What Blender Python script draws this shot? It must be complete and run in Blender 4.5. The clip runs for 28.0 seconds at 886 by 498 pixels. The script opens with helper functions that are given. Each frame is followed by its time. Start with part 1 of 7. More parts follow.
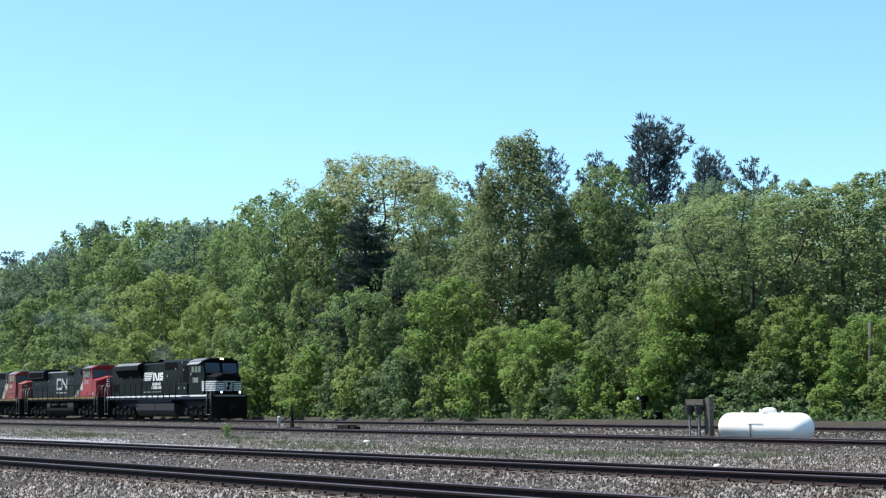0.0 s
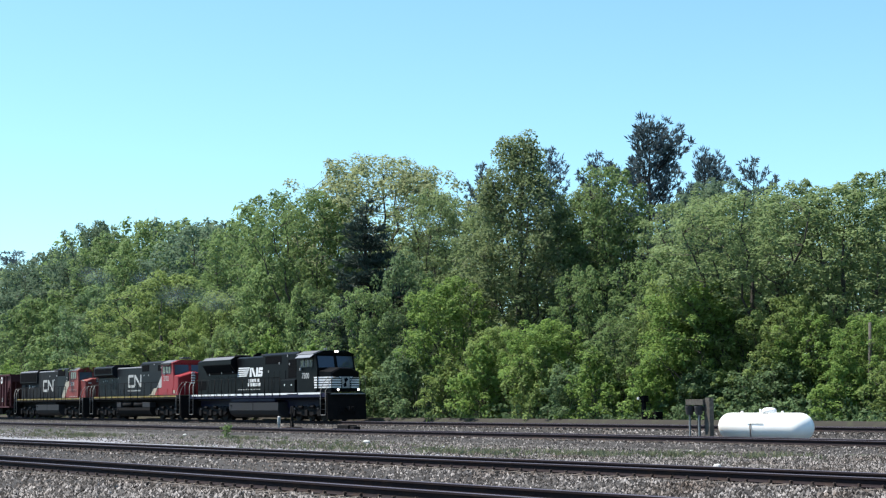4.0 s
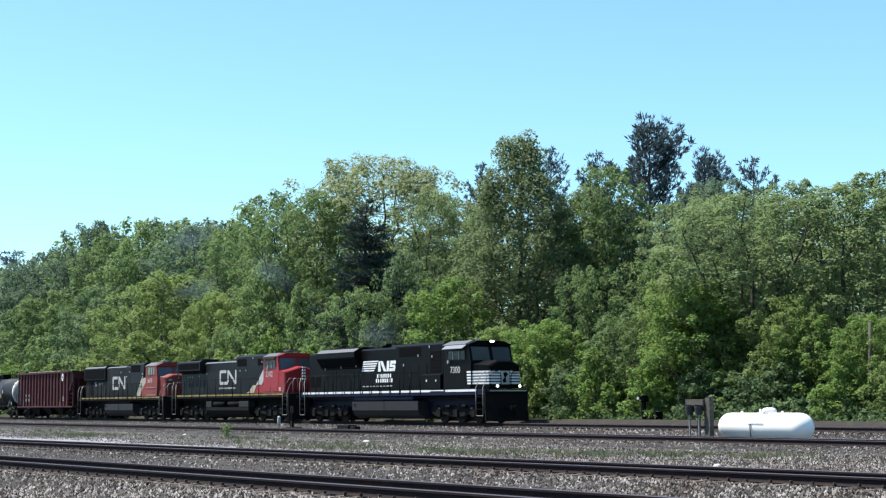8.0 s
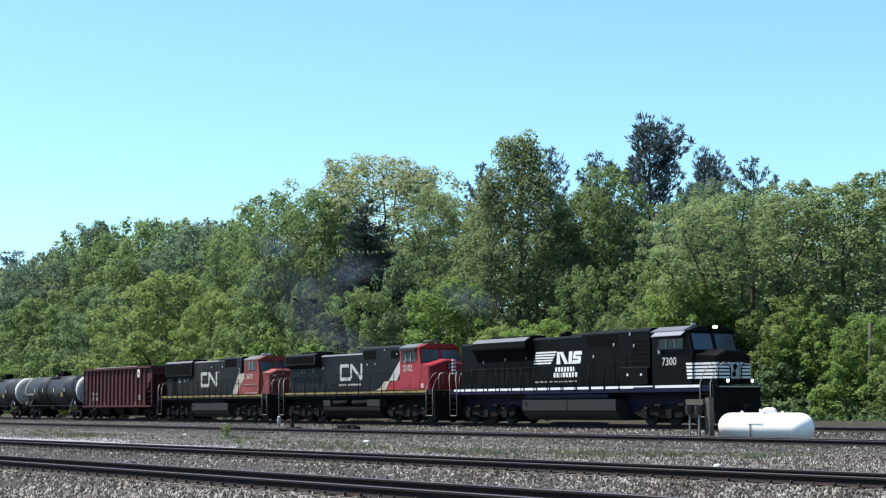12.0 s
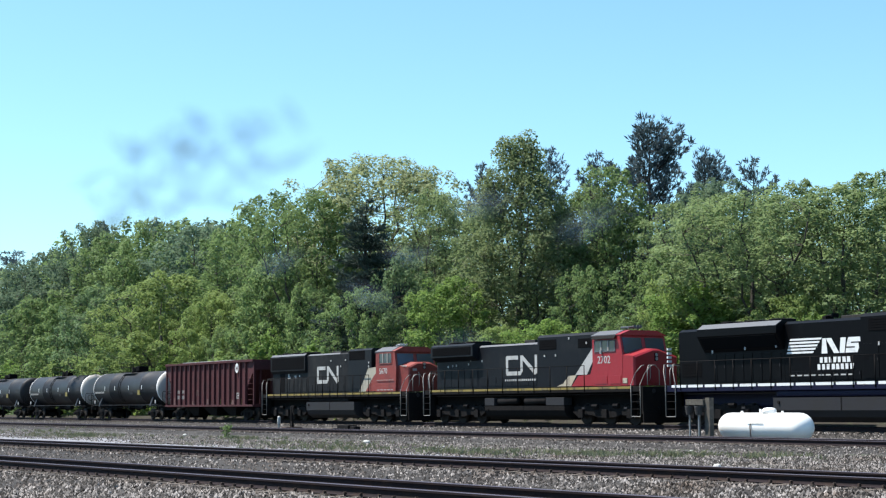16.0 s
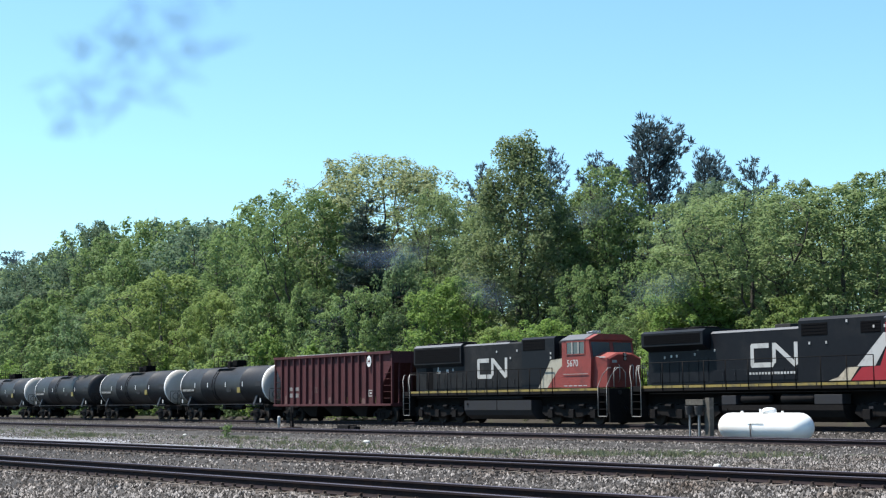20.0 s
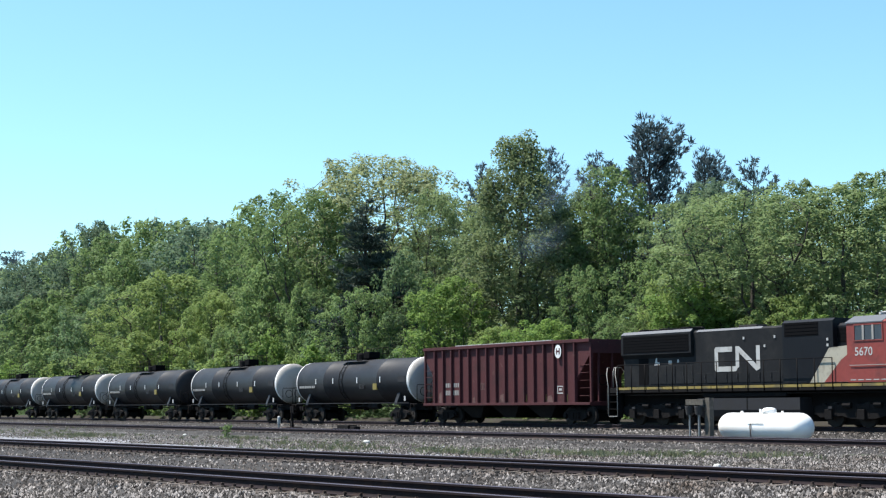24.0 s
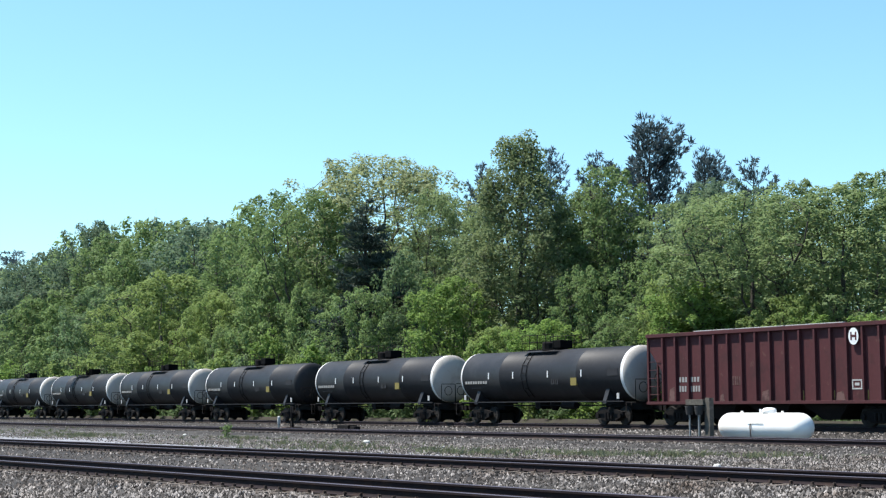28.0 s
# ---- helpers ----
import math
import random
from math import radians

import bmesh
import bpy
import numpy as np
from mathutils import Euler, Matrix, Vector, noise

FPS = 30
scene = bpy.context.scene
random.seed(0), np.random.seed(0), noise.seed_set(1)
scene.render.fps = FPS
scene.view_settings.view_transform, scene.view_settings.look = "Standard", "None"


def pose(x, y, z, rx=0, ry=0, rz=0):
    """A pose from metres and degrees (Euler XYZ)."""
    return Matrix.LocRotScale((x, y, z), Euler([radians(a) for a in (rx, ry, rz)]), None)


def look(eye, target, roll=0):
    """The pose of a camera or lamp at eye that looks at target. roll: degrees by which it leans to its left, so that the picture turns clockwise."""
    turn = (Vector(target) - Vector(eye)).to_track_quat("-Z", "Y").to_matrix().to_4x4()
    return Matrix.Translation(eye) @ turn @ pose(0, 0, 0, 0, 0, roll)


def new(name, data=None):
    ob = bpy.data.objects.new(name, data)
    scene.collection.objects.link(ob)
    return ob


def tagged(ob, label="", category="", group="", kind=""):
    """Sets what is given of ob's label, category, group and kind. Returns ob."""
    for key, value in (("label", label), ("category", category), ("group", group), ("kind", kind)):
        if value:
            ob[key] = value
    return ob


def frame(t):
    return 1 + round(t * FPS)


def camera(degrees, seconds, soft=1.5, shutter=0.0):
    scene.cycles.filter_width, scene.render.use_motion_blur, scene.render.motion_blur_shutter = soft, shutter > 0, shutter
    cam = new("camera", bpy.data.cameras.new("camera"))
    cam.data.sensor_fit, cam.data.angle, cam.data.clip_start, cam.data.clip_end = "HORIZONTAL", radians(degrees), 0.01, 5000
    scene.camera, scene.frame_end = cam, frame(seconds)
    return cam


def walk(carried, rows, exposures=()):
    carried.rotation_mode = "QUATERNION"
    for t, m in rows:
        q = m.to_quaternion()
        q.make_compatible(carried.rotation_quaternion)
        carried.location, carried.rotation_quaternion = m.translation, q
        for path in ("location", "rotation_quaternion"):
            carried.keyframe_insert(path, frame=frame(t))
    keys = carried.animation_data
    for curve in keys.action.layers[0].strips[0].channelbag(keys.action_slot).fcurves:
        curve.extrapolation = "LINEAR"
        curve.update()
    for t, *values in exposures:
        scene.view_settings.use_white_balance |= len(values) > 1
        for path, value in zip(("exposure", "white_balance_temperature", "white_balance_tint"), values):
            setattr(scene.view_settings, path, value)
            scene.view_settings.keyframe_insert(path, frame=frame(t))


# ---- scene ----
# ---------------- camera: a tripod beside the tracks, it never moves ----------------
PSI, PITCH, ROLL, EYE = radians(57.2165), radians(5.6143), -0.3782, Vector((0.0, 0.0, 1.1249))
AIM = Vector((-math.sin(PSI) * math.cos(PITCH), math.cos(PSI) * math.cos(PITCH), math.sin(PITCH)))
cam = camera(31.426, 28.0, soft=1.25)
walk(cam, [(0.0, look(EYE, EYE + 50 * AIM, ROLL)), (28.0, look(EYE, EYE + 50 * AIM, ROLL))], exposures=[(0.0, 0.87), (28.0, 0.87)])

# ---------------- world and sun ----------------
SUN_TO = Vector((-0.36, -0.34, 1.0)).normalized()
world = bpy.data.worlds.new("sky")
scene.world = world
world.use_nodes = True
wn = world.node_tree
wn.nodes.clear()
sky = wn.nodes.new("ShaderNodeTexSky")
sky.sky_type, sky.sun_disc = "NISHITA", False
sky.sun_elevation = math.asin(SUN_TO.z)
sky.sun_rotation = math.atan2(SUN_TO.x, SUN_TO.y)
sky.air_density, sky.dust_density, sky.ozone_density, sky.altitude = 1.0, 0.6, 2.0, 200
bg = wn.nodes.new("ShaderNodeBackground")
bg.inputs["Strength"].default_value = 0.105
wout = wn.nodes.new("ShaderNodeOutputWorld")
tint = wn.nodes.new("ShaderNodeMix")
tint.data_type, tint.blend_type = "RGBA", "MULTIPLY"
tint.inputs["Factor"].default_value = 1.0
tint.inputs["B"].default_value = (0.86, 1.15, 1.19, 1)
wn.links.new(sky.outputs[0], tint.inputs["A"])
wn.links.new(tint.outputs["Result"], bg.inputs["Color"])
wn.links.new(bg.outputs[0], wout.inputs["Surface"])
sun_data = bpy.data.lights.new("sun", "SUN")
sun_data.energy, sun_data.angle, sun_data.color = 5.0, radians(0.53), (1.0, 0.955, 0.88)
sun = new("sun", sun_data)
sun.matrix_world = look(SUN_TO * 200, (0, 0, 0))


# ---------------- materials ----------------
def material(name, color, rough=0.6, metal=0.0, spots=(), grain=0.0, grain_scale=30.0, bump=0.0, spec=0.5, island=0.0, skew=1.0, randomness=0.0, emit=0.0):
    """Principled paint. spots: (colour, scale, low, high) layers of noise, in metres; grain: fine value change."""
    m = bpy.data.materials.new(name)
    m.use_nodes = True
    nt = m.node_tree
    b = nt.nodes["Principled BSDF"]
    b.inputs["Roughness"].default_value, b.inputs["Metallic"].default_value = rough, metal
    b.inputs["Specular IOR Level"].default_value = spec
    tc = nt.nodes.new("ShaderNodeTexCoord")
    rgb = nt.nodes.new("ShaderNodeRGB")
    rgb.outputs[0].default_value = (*color, 1)
    out = rgb.outputs[0]
    for tint, scale, low, high in spots:
        n = nt.nodes.new("ShaderNodeTexNoise")
        n.inputs["Scale"].default_value, n.inputs["Detail"].default_value, n.inputs["Roughness"].default_value = scale, 6, 0.65
        nt.links.new(tc.outputs["Object"], n.inputs["Vector"])
        r = nt.nodes.new("ShaderNodeMapRange")
        r.inputs["From Min"].default_value, r.inputs["From Max"].default_value = low, high
        nt.links.new(n.outputs["Fac"], r.inputs["Value"])
        mix = nt.nodes.new("ShaderNodeMix")
        mix.data_type = "RGBA"
        nt.links.new(r.outputs[0], mix.inputs["Factor"])
        nt.links.new(out, mix.inputs["A"])
        mix.inputs["B"].default_value = (*tint, 1)
        out = mix.outputs["Result"]
    if grain or island or randomness:
        hsv = nt.nodes.new("ShaderNodeHueSaturation")
        nt.links.new(out, hsv.inputs["Color"])
        total = None
        sources = []
        if grain:
            n = nt.nodes.new("ShaderNodeTexNoise")
            n.inputs["Scale"].default_value, n.inputs["Detail"].default_value = grain_scale, 4
            nt.links.new(tc.outputs["Object"], n.inputs["Vector"])
            sources.append((n.outputs["Fac"], grain))
        if island:
            g = nt.nodes.new("ShaderNodeNewGeometry")
            pw = nt.nodes.new("ShaderNodeMath")
            pw.operation = "POWER"
            nt.links.new(g.outputs["Random Per Island"], pw.inputs[0])
            pw.inputs[1].default_value = skew
            sources.append((pw.outputs[0], island))
        if randomness:
            g = nt.nodes.new("ShaderNodeObjectInfo")
            sources.append((g.outputs["Random"], randomness))
        for socket, amount in sources:
            r = nt.nodes.new("ShaderNodeMapRange")
            r.inputs["To Min"].default_value, r.inputs["To Max"].default_value = 1 - amount, 1 + amount * (skew if amount == island else 1.0)
            nt.links.new(socket, r.inputs["Value"])
            if total is None:
                total = r.outputs[0]
            else:
                mu = nt.nodes.new("ShaderNodeMath")
                mu.operation = "MULTIPLY"
                nt.links.new(total, mu.inputs[0])
                nt.links.new(r.outputs[0], mu.inputs[1])
                total = mu.outputs[0]
        nt.links.new(total, hsv.inputs["Value"])
        out = hsv.outputs[0]
    nt.links.new(out, b.inputs["Base Color"])
    if bump:
        n = nt.nodes.new("ShaderNodeTexNoise")
        n.inputs["Scale"].default_value, n.inputs["Detail"].default_value = grain_scale, 5
        nt.links.new(tc.outputs["Object"], n.inputs["Vector"])
        bp = nt.nodes.new("ShaderNodeBump")
        bp.inputs["Distance"].default_value, bp.inputs["Strength"].default_value = bump, 0.7
        nt.links.new(n.outputs["Fac"], bp.inputs["Height"])
        nt.links.new(bp.outputs[0], b.inputs["Normal"])
    if emit:
        b.inputs["Emission Color"].default_value = (*color, 1)
        b.inputs["Emission Strength"].default_value = emit
    return m


def leaf_material(name, color, other, pass_on=0.52):
    """Leaves: two greens mixed leaf by leaf and in broad patches, part of the light goes through."""
    m = bpy.data.materials.new(name)
    m.use_nodes = True
    nt = m.node_tree
    b = nt.nodes["Principled BSDF"]
    b.inputs["Roughness"].default_value = 0.6
    b.inputs["Specular IOR Level"].default_value = 0.15
    g = nt.nodes.new("ShaderNodeNewGeometry")
    tc = nt.nodes.new("ShaderNodeTexCoord")
    n = nt.nodes.new("ShaderNodeTexNoise")
    n.inputs["Scale"].default_value, n.inputs["Detail"].default_value = 0.45, 3
    nt.links.new(tc.outputs["Object"], n.inputs["Vector"])
    add = nt.nodes.new("ShaderNodeMath")
    add.operation = "MULTIPLY_ADD"
    nt.links.new(g.outputs["Random Per Island"], add.inputs[0])
    add.inputs[1].default_value = 0.5
    nt.links.new(n.outputs["Fac"], add.inputs[2])
    r = nt.nodes.new("ShaderNodeMapRange")
    r.inputs["From Min"].default_value, r.inputs["From Max"].default_value = 0.4, 1.05
    nt.links.new(add.outputs[0], r.inputs["Value"])
    mix = nt.nodes.new("ShaderNodeMix")
    mix.data_type = "RGBA"
    nt.links.new(r.outputs[0], mix.inputs["Factor"])
    mix.inputs["A"].default_value, mix.inputs["B"].default_value = (*color, 1), (*other, 1)
    info = nt.nodes.new("ShaderNodeObjectInfo")
    rv = nt.nodes.new("ShaderNodeMapRange")
    rv.inputs["To Min"].default_value, rv.inputs["To Max"].default_value = 0.9, 1.12
    nt.links.new(info.outputs["Random"], rv.inputs["Value"])
    hsv = nt.nodes.new("ShaderNodeHueSaturation")
    nt.links.new(mix.outputs["Result"], hsv.inputs["Color"])
    nt.links.new(rv.outputs[0], hsv.inputs["Value"])
    nt.links.new(hsv.outputs[0], b.inputs["Base Color"])
    tr = nt.nodes.new("ShaderNodeBsdfTranslucent")
    nt.links.new(hsv.outputs[0], tr.inputs["Color"])
    ms = nt.nodes.new("ShaderNodeMixShader")
    ms.inputs[0].default_value = pass_on
    nt.links.new(b.outputs[0], ms.inputs[1])
    nt.links.new(tr.outputs[0], ms.inputs[2])
    nt.links.new(ms.outputs[0], nt.nodes["Material Output"].inputs["Surface"])
    return m


M_STRIP = material("fine_pale_gravel", (0.058, 0.053, 0.049), 0.95, spots=[((0.035, 0.031, 0.027), 0.8, 0.45, 0.65), ((0.085, 0.080, 0.075), 0.25, 0.52, 0.7), ((0.045, 0.053, 0.022), 0.3, 0.56, 0.70)], grain=0.35, grain_scale=16, bump=0.04)
M_DUST = material("pale_dusty_gravel", (0.215, 0.213, 0.232), 0.95, spots=[((0.120, 0.115, 0.113), 0.7, 0.52, 0.72), ((0.080, 0.074, 0.066), 2.6, 0.60, 0.74)], grain=0.4, grain_scale=20, bump=0.04)
# Dirty bed, its base darkened further to paint shade between the stones.
M_GROUND = material("dirty_gap_shaded_ballast_bed", (0.017, 0.013, 0.011), 0.95, spots=[((0.036, 0.031, 0.027), 0.35, 0.45, 0.68), ((0.022, 0.018, 0.015), 1.7, 0.52, 0.70)], grain=0.45, grain_scale=22, bump=0.04)
M_SOIL = material("dark_woodland_soil", (0.020, 0.016, 0.011), 0.95, spots=[((0.030, 0.032, 0.014), 1.4, 0.5, 0.68)], grain=0.3, grain_scale=10)
M_BALLAST = material("ballast_stone", (0.098, 0.091, 0.088), 0.95, spots=[((0.046, 0.036, 0.030), 0.5, 0.46, 0.66), ((0.120, 0.112, 0.106), 0.9, 0.58, 0.7)], island=0.85, skew=2.6, spec=0.2)
M_RAIL = material("rusty_rail_side", (0.018, 0.0125, 0.0145), 0.85, spots=[((0.030, 0.018, 0.014), 1.5, 0.52, 0.72)], grain=0.25, grain_scale=12, spec=0.15)
# Worn rail heads; the bluish base paints their sheen of sky.
M_RAILTOP = material("worn_sky_tinted_rail_top", (0.042, 0.038, 0.060), 0.6, 0.0, spec=0.3, grain=0.15, grain_scale=3)
M_TIE = material("weathered_tie_wood", (0.085, 0.066, 0.053), 0.9, spots=[((0.14, 0.12, 0.10), 2.5, 0.45, 0.65)], grain=0.3, grain_scale=18, bump=0.01, randomness=0.35)
M_SPIKE = material("rusty_spike", (0.05, 0.03, 0.022), 0.8)
M_BARK = material("grey_brown_bark", (0.055, 0.046, 0.038), 0.9, spots=[((0.10, 0.09, 0.078), 1.3, 0.5, 0.65)], grain=0.3, grain_scale=9, bump=0.03)
M_PINEBARK = material("dark_pine_bark", (0.030, 0.026, 0.024), 0.9, grain=0.3, grain_scale=9, bump=0.03)


# ---------------- mesh helpers ----------------
def mesh_object(name, bm, mat, parent=None, label="", smooth=False):
    me = bpy.data.meshes.new(name)
    bm.to_mesh(me)
    bm.free()
    for m in mat if isinstance(mat, (list, tuple)) else [mat]:
        me.materials.append(m)
    if smooth:
        me.polygons.foreach_set("use_smooth", [True] * len(me.polygons))
    ob = new(name, me)
    if parent is not None:
        ob.parent = parent
    if label:
        ob["label"] = label
    return ob


def part(name, bm, mat, parent, label="", smooth=False, at=None):
    ob = mesh_object(name, bm, mat, parent, label, smooth)
    if at is not None:
        ob.matrix_basis = at
    return ob


def data_mesh(name, verts, faces, mats, index=None):
    """A mesh from arrays: faces all of one size."""
    me = bpy.data.meshes.new(name)
    verts, faces = np.asarray(verts, np.float32), np.asarray(faces, np.int32)
    me.vertices.add(len(verts))
    me.vertices.foreach_set("co", verts.ravel())
    k = faces.shape[1]
    me.loops.add(faces.size)
    me.loops.foreach_set("vertex_index", faces.ravel())
    me.polygons.add(len(faces))
    me.polygons.foreach_set("loop_start", np.arange(0, faces.size, k, dtype=np.int32))
    for m in mats:
        me.materials.append(m)
    if index is not None:
        me.polygons.foreach_set("material_index", np.asarray(index, np.int32))
    me.update(calc_edges=True)
    me.validate()
    return me


def box(bm, x0, x1, y0, y1, z0, z1, bevel=0.0):
    vs = [bm.verts.new(c) for c in ((x0, y0, z0), (x1, y0, z0), (x1, y1, z0), (x0, y1, z0), (x0, y0, z1), (x1, y0, z1), (x1, y1, z1), (x0, y1, z1))]
    fs = [bm.faces.new([vs[i] for i in f]) for f in ((3, 2, 1, 0), (4, 5, 6, 7), (0, 1, 5, 4), (1, 2, 6, 5), (2, 3, 7, 6), (3, 0, 4, 7))]
    if bevel:
        es = list({e for f in fs for e in f.edges})
        bmesh.ops.bevel(bm, geom=es, offset=bevel, segments=2, affect="EDGES", profile=0.6)
    return vs


def prism(bm, profile, a, b, axis="x"):
    """A closed outline drawn in the two other axes, pushed from a to b along axis."""
    def put(u, v, w):
        return {"x": (w, u, v), "y": (u, w, v), "z": (u, v, w)}[axis]
    lo = [bm.verts.new(put(u, v, a)) for u, v in profile]
    hi = [bm.verts.new(put(u, v, b)) for u, v in profile]
    n = len(profile)
    made = [bm.faces.new(lo), bm.faces.new(hi[::-1])]
    for i in range(n):
        made.append(bm.faces.new((lo[i], hi[i], hi[(i + 1) % n], lo[(i + 1) % n])))
    bmesh.ops.recalc_face_normals(bm, faces=made)
    return made


def tube(bm, pts, radii, sides=8, caps=True):
    """A round bar along points; radii one number or one for each point."""
    if not isinstance(radii, (list, tuple)):
        radii = [radii] * len(pts)
    pts = [Vector(q) for q in pts]
    rings = []
    for i, q in enumerate(pts):
        d = (pts[min(i + 1, len(pts) - 1)] - pts[max(i - 1, 0)]).normalized()
        side = d.orthogonal().normalized() if abs(d.z) > 0.9 else d.cross(Vector((0, 0, 1))).normalized()
        up = side.cross(d).normalized()
        rings.append([bm.verts.new(q + radii[i] * (math.cos(2 * math.pi * k / sides) * side + math.sin(2 * math.pi * k / sides) * up)) for k in range(sides)])
    made = []
    for a, b in zip(rings, rings[1:]):
        for k in range(sides):
            made.append(bm.faces.new((a[k], a[(k + 1) % sides], b[(k + 1) % sides], b[k])))
    if caps:
        made += [bm.faces.new(rings[0][::-1]), bm.faces.new(rings[-1])]
    bmesh.ops.recalc_face_normals(bm, faces=made)
    return rings


def thing(name, m, label, category, group="", kind=""):
    ob = new(name)
    ob.empty_display_size = 0.3
    ob.matrix_basis = m
    return tagged(ob, label, category, group, kind)


def sheet_text(body, size, mat, parent, at, shear=0.0, name="lettering", label="", align="LEFT", bold=0.0):
    """Letters cut from sheet, a flat mesh a few millimetres thick."""
    cu = bpy.data.curves.new(name, "FONT")
    cu.body, cu.size, cu.shear, cu.extrude, cu.align_x = body, size, shear, 0.004, align
    cu.offset, cu.resolution_u = bold, 3
    tmp = bpy.data.objects.new("tmp", cu)
    me = bpy.data.meshes.new_from_object(tmp)
    bpy.data.objects.remove(tmp)
    me.materials.clear()
    me.materials.append(mat)
    ob = new(name, me)
    ob.parent, ob.matrix_basis = parent, at
    if label:
        ob["label"] = label
    return ob


# ---------------- ground, one sheet to the horizon ----------------
TURN = 0.05514           # the two near tracks lie three degrees off the far ones
NEAR_A, NEAR_B, MID, MAIN = 23.34, 15.17, 40.9, 52.25


def bed(d, top, half, foot, low):
    """Height of a ballast bed at distance d from its middle."""
    d = abs(d)
    return top if d <= half else low if d >= foot else top + (low - top) * (d - half) / (foot - half)


def ground_height(x, y):
    low = -0.62 + 0.04 * noise.noise((x * 0.13, y * 0.13, 3.0))
    if y > 44:
        low += 0.5 * min(1, (y - 44) / 14)
    if y < 4:
        low -= 0.15
    yy = (y - x * math.tan(TURN)) * math.cos(TURN)
    z = max(low, bed(yy - NEAR_A * math.cos(TURN), -0.445, 1.75, 2.9, low), bed(yy - NEAR_B * math.cos(TURN), -0.445, 1.75, 2.9, low))
    z = max(z, bed(y - MID, -0.43, 1.7, 2.8, low), bed(y - MAIN, -0.26, 1.8, 3.0, low))
    # Added low bank: its dark soil paints the shade seen under the train.
    if y > 54:
        z = max(z, 0.20 - 0.7 * max(0.0, abs(y - 55.8) - 0.3))
    return z


def build_ground():
    xs = np.concatenate([[-3000, -1500, -800, -500, -380], np.arange(-320, 30, 1.5), [60, 150, 400, 1000, 2500]])
    ys = np.concatenate([[-2500, -800, -200, -60, -20, -5], np.arange(0, 58, 0.3), [60, 64, 70, 80, 100, 140, 220, 500, 1200, 3000]])
    verts = [(x, y, ground_height(x, y) + (0.03 * noise.noise((x * 0.9, y * 0.9, 0)) if -5 < y < 60 else 0)) for x in xs for y in ys]
    ny = len(ys)
    faces = [(i * ny + j, (i + 1) * ny + j, (i + 1) * ny + j + 1, i * ny + j + 1) for i in range(len(xs) - 1) for j in range(ny - 1)]
    mid = [(xs[i] + xs[i + 1]) / 2 for i in range(len(xs) - 1) for j in range(ny - 1)]
    over = [(ys[j] + ys[j + 1]) / 2 for i in range(len(xs) - 1) for j in range(ny - 1)]
    # packed pale gravel lies between the second and the middle track, ballast elsewhere, soil under the wood and on the
    # added bank
    kinds = [3 if 1.4 < y - NEAR_A - x * math.tan(TURN) < 8.0 + 0.07 * max(0.0, -x - 40) + 3.0 * noise.noise((x * 0.07, y * 0.3, 1.0)) else 1 if NEAR_A + x * math.tan(TURN) + 3.0 < y < MID - 2.4 or 0 < y < 9 + x * math.tan(TURN) else 2 if y > 54.8 else 0 for x, y in zip(mid, over)]
    me = data_mesh("ground", verts, faces, [M_GROUND, M_STRIP, M_SOIL, M_DUST], kinds)
    me.polygons.foreach_set("use_smooth", [True] * len(me.polygons))
    return tagged(new("ground", me), "grey gravel ground with sparse grass between the tracks", "ground", kind="structure")


ground = build_ground()

# ---------------- railway tracks ----------------
RAIL = [(-0.075, -0.18), (0.075, -0.18), (0.075, -0.17), (0.02, -0.15), (0.010, -0.13), (0.010, -0.055), (0.036, -0.042), (0.036, -0.008), (0.026, 0.0), (-0.026, 0.0), (-0.036, -0.008), (-0.036, -0.042), (-0.010, -0.055), (-0.010, -0.13), (-0.02, -0.15), (-0.075, -0.17)]


def rail_mesh(length):
    bm = bmesh.new()
    prism(bm, RAIL, -length / 2, length / 2)
    bm.normal_update()
    for f in bm.faces:
        if f.normal.z > 0.5 and f.calc_center_median().z > -0.02:
            f.material_index = 1
    me = bpy.data.meshes.new("rail")
    bm.to_mesh(me)
    bm.free()
    me.materials.append(M_RAIL)
    me.materials.append(M_RAILTOP)
    return me


def tie_mesh(bevel):
    bm = bmesh.new()
    box(bm, -0.115, 0.115, -1.3, 1.3, -0.36, -0.185, bevel)
    for s in (-1, 1):
        box(bm, -0.09, 0.09, s * 0.753 - 0.19, s * 0.753 + 0.19, -0.187, -0.172)
    me = bpy.data.meshes.new("tie")
    bm.to_mesh(me)
    bm.free()
    me.materials.append(M_TIE)
    return me


TIE, PLAIN_TIE, RAIL_MESH = tie_mesh(0.012), tie_mesh(0.0), rail_mesh(420)


def spike_mesh():
    bm = bmesh.new()
    box(bm, -0.02, 0.02, -0.03, 0.03, -0.175, -0.125, 0.005)
    me = bpy.data.meshes.new("spike")
    bm.to_mesh(me)
    bm.free()
    me.materials.append(M_SPIKE)
    return me


SPIKE = spike_mesh()


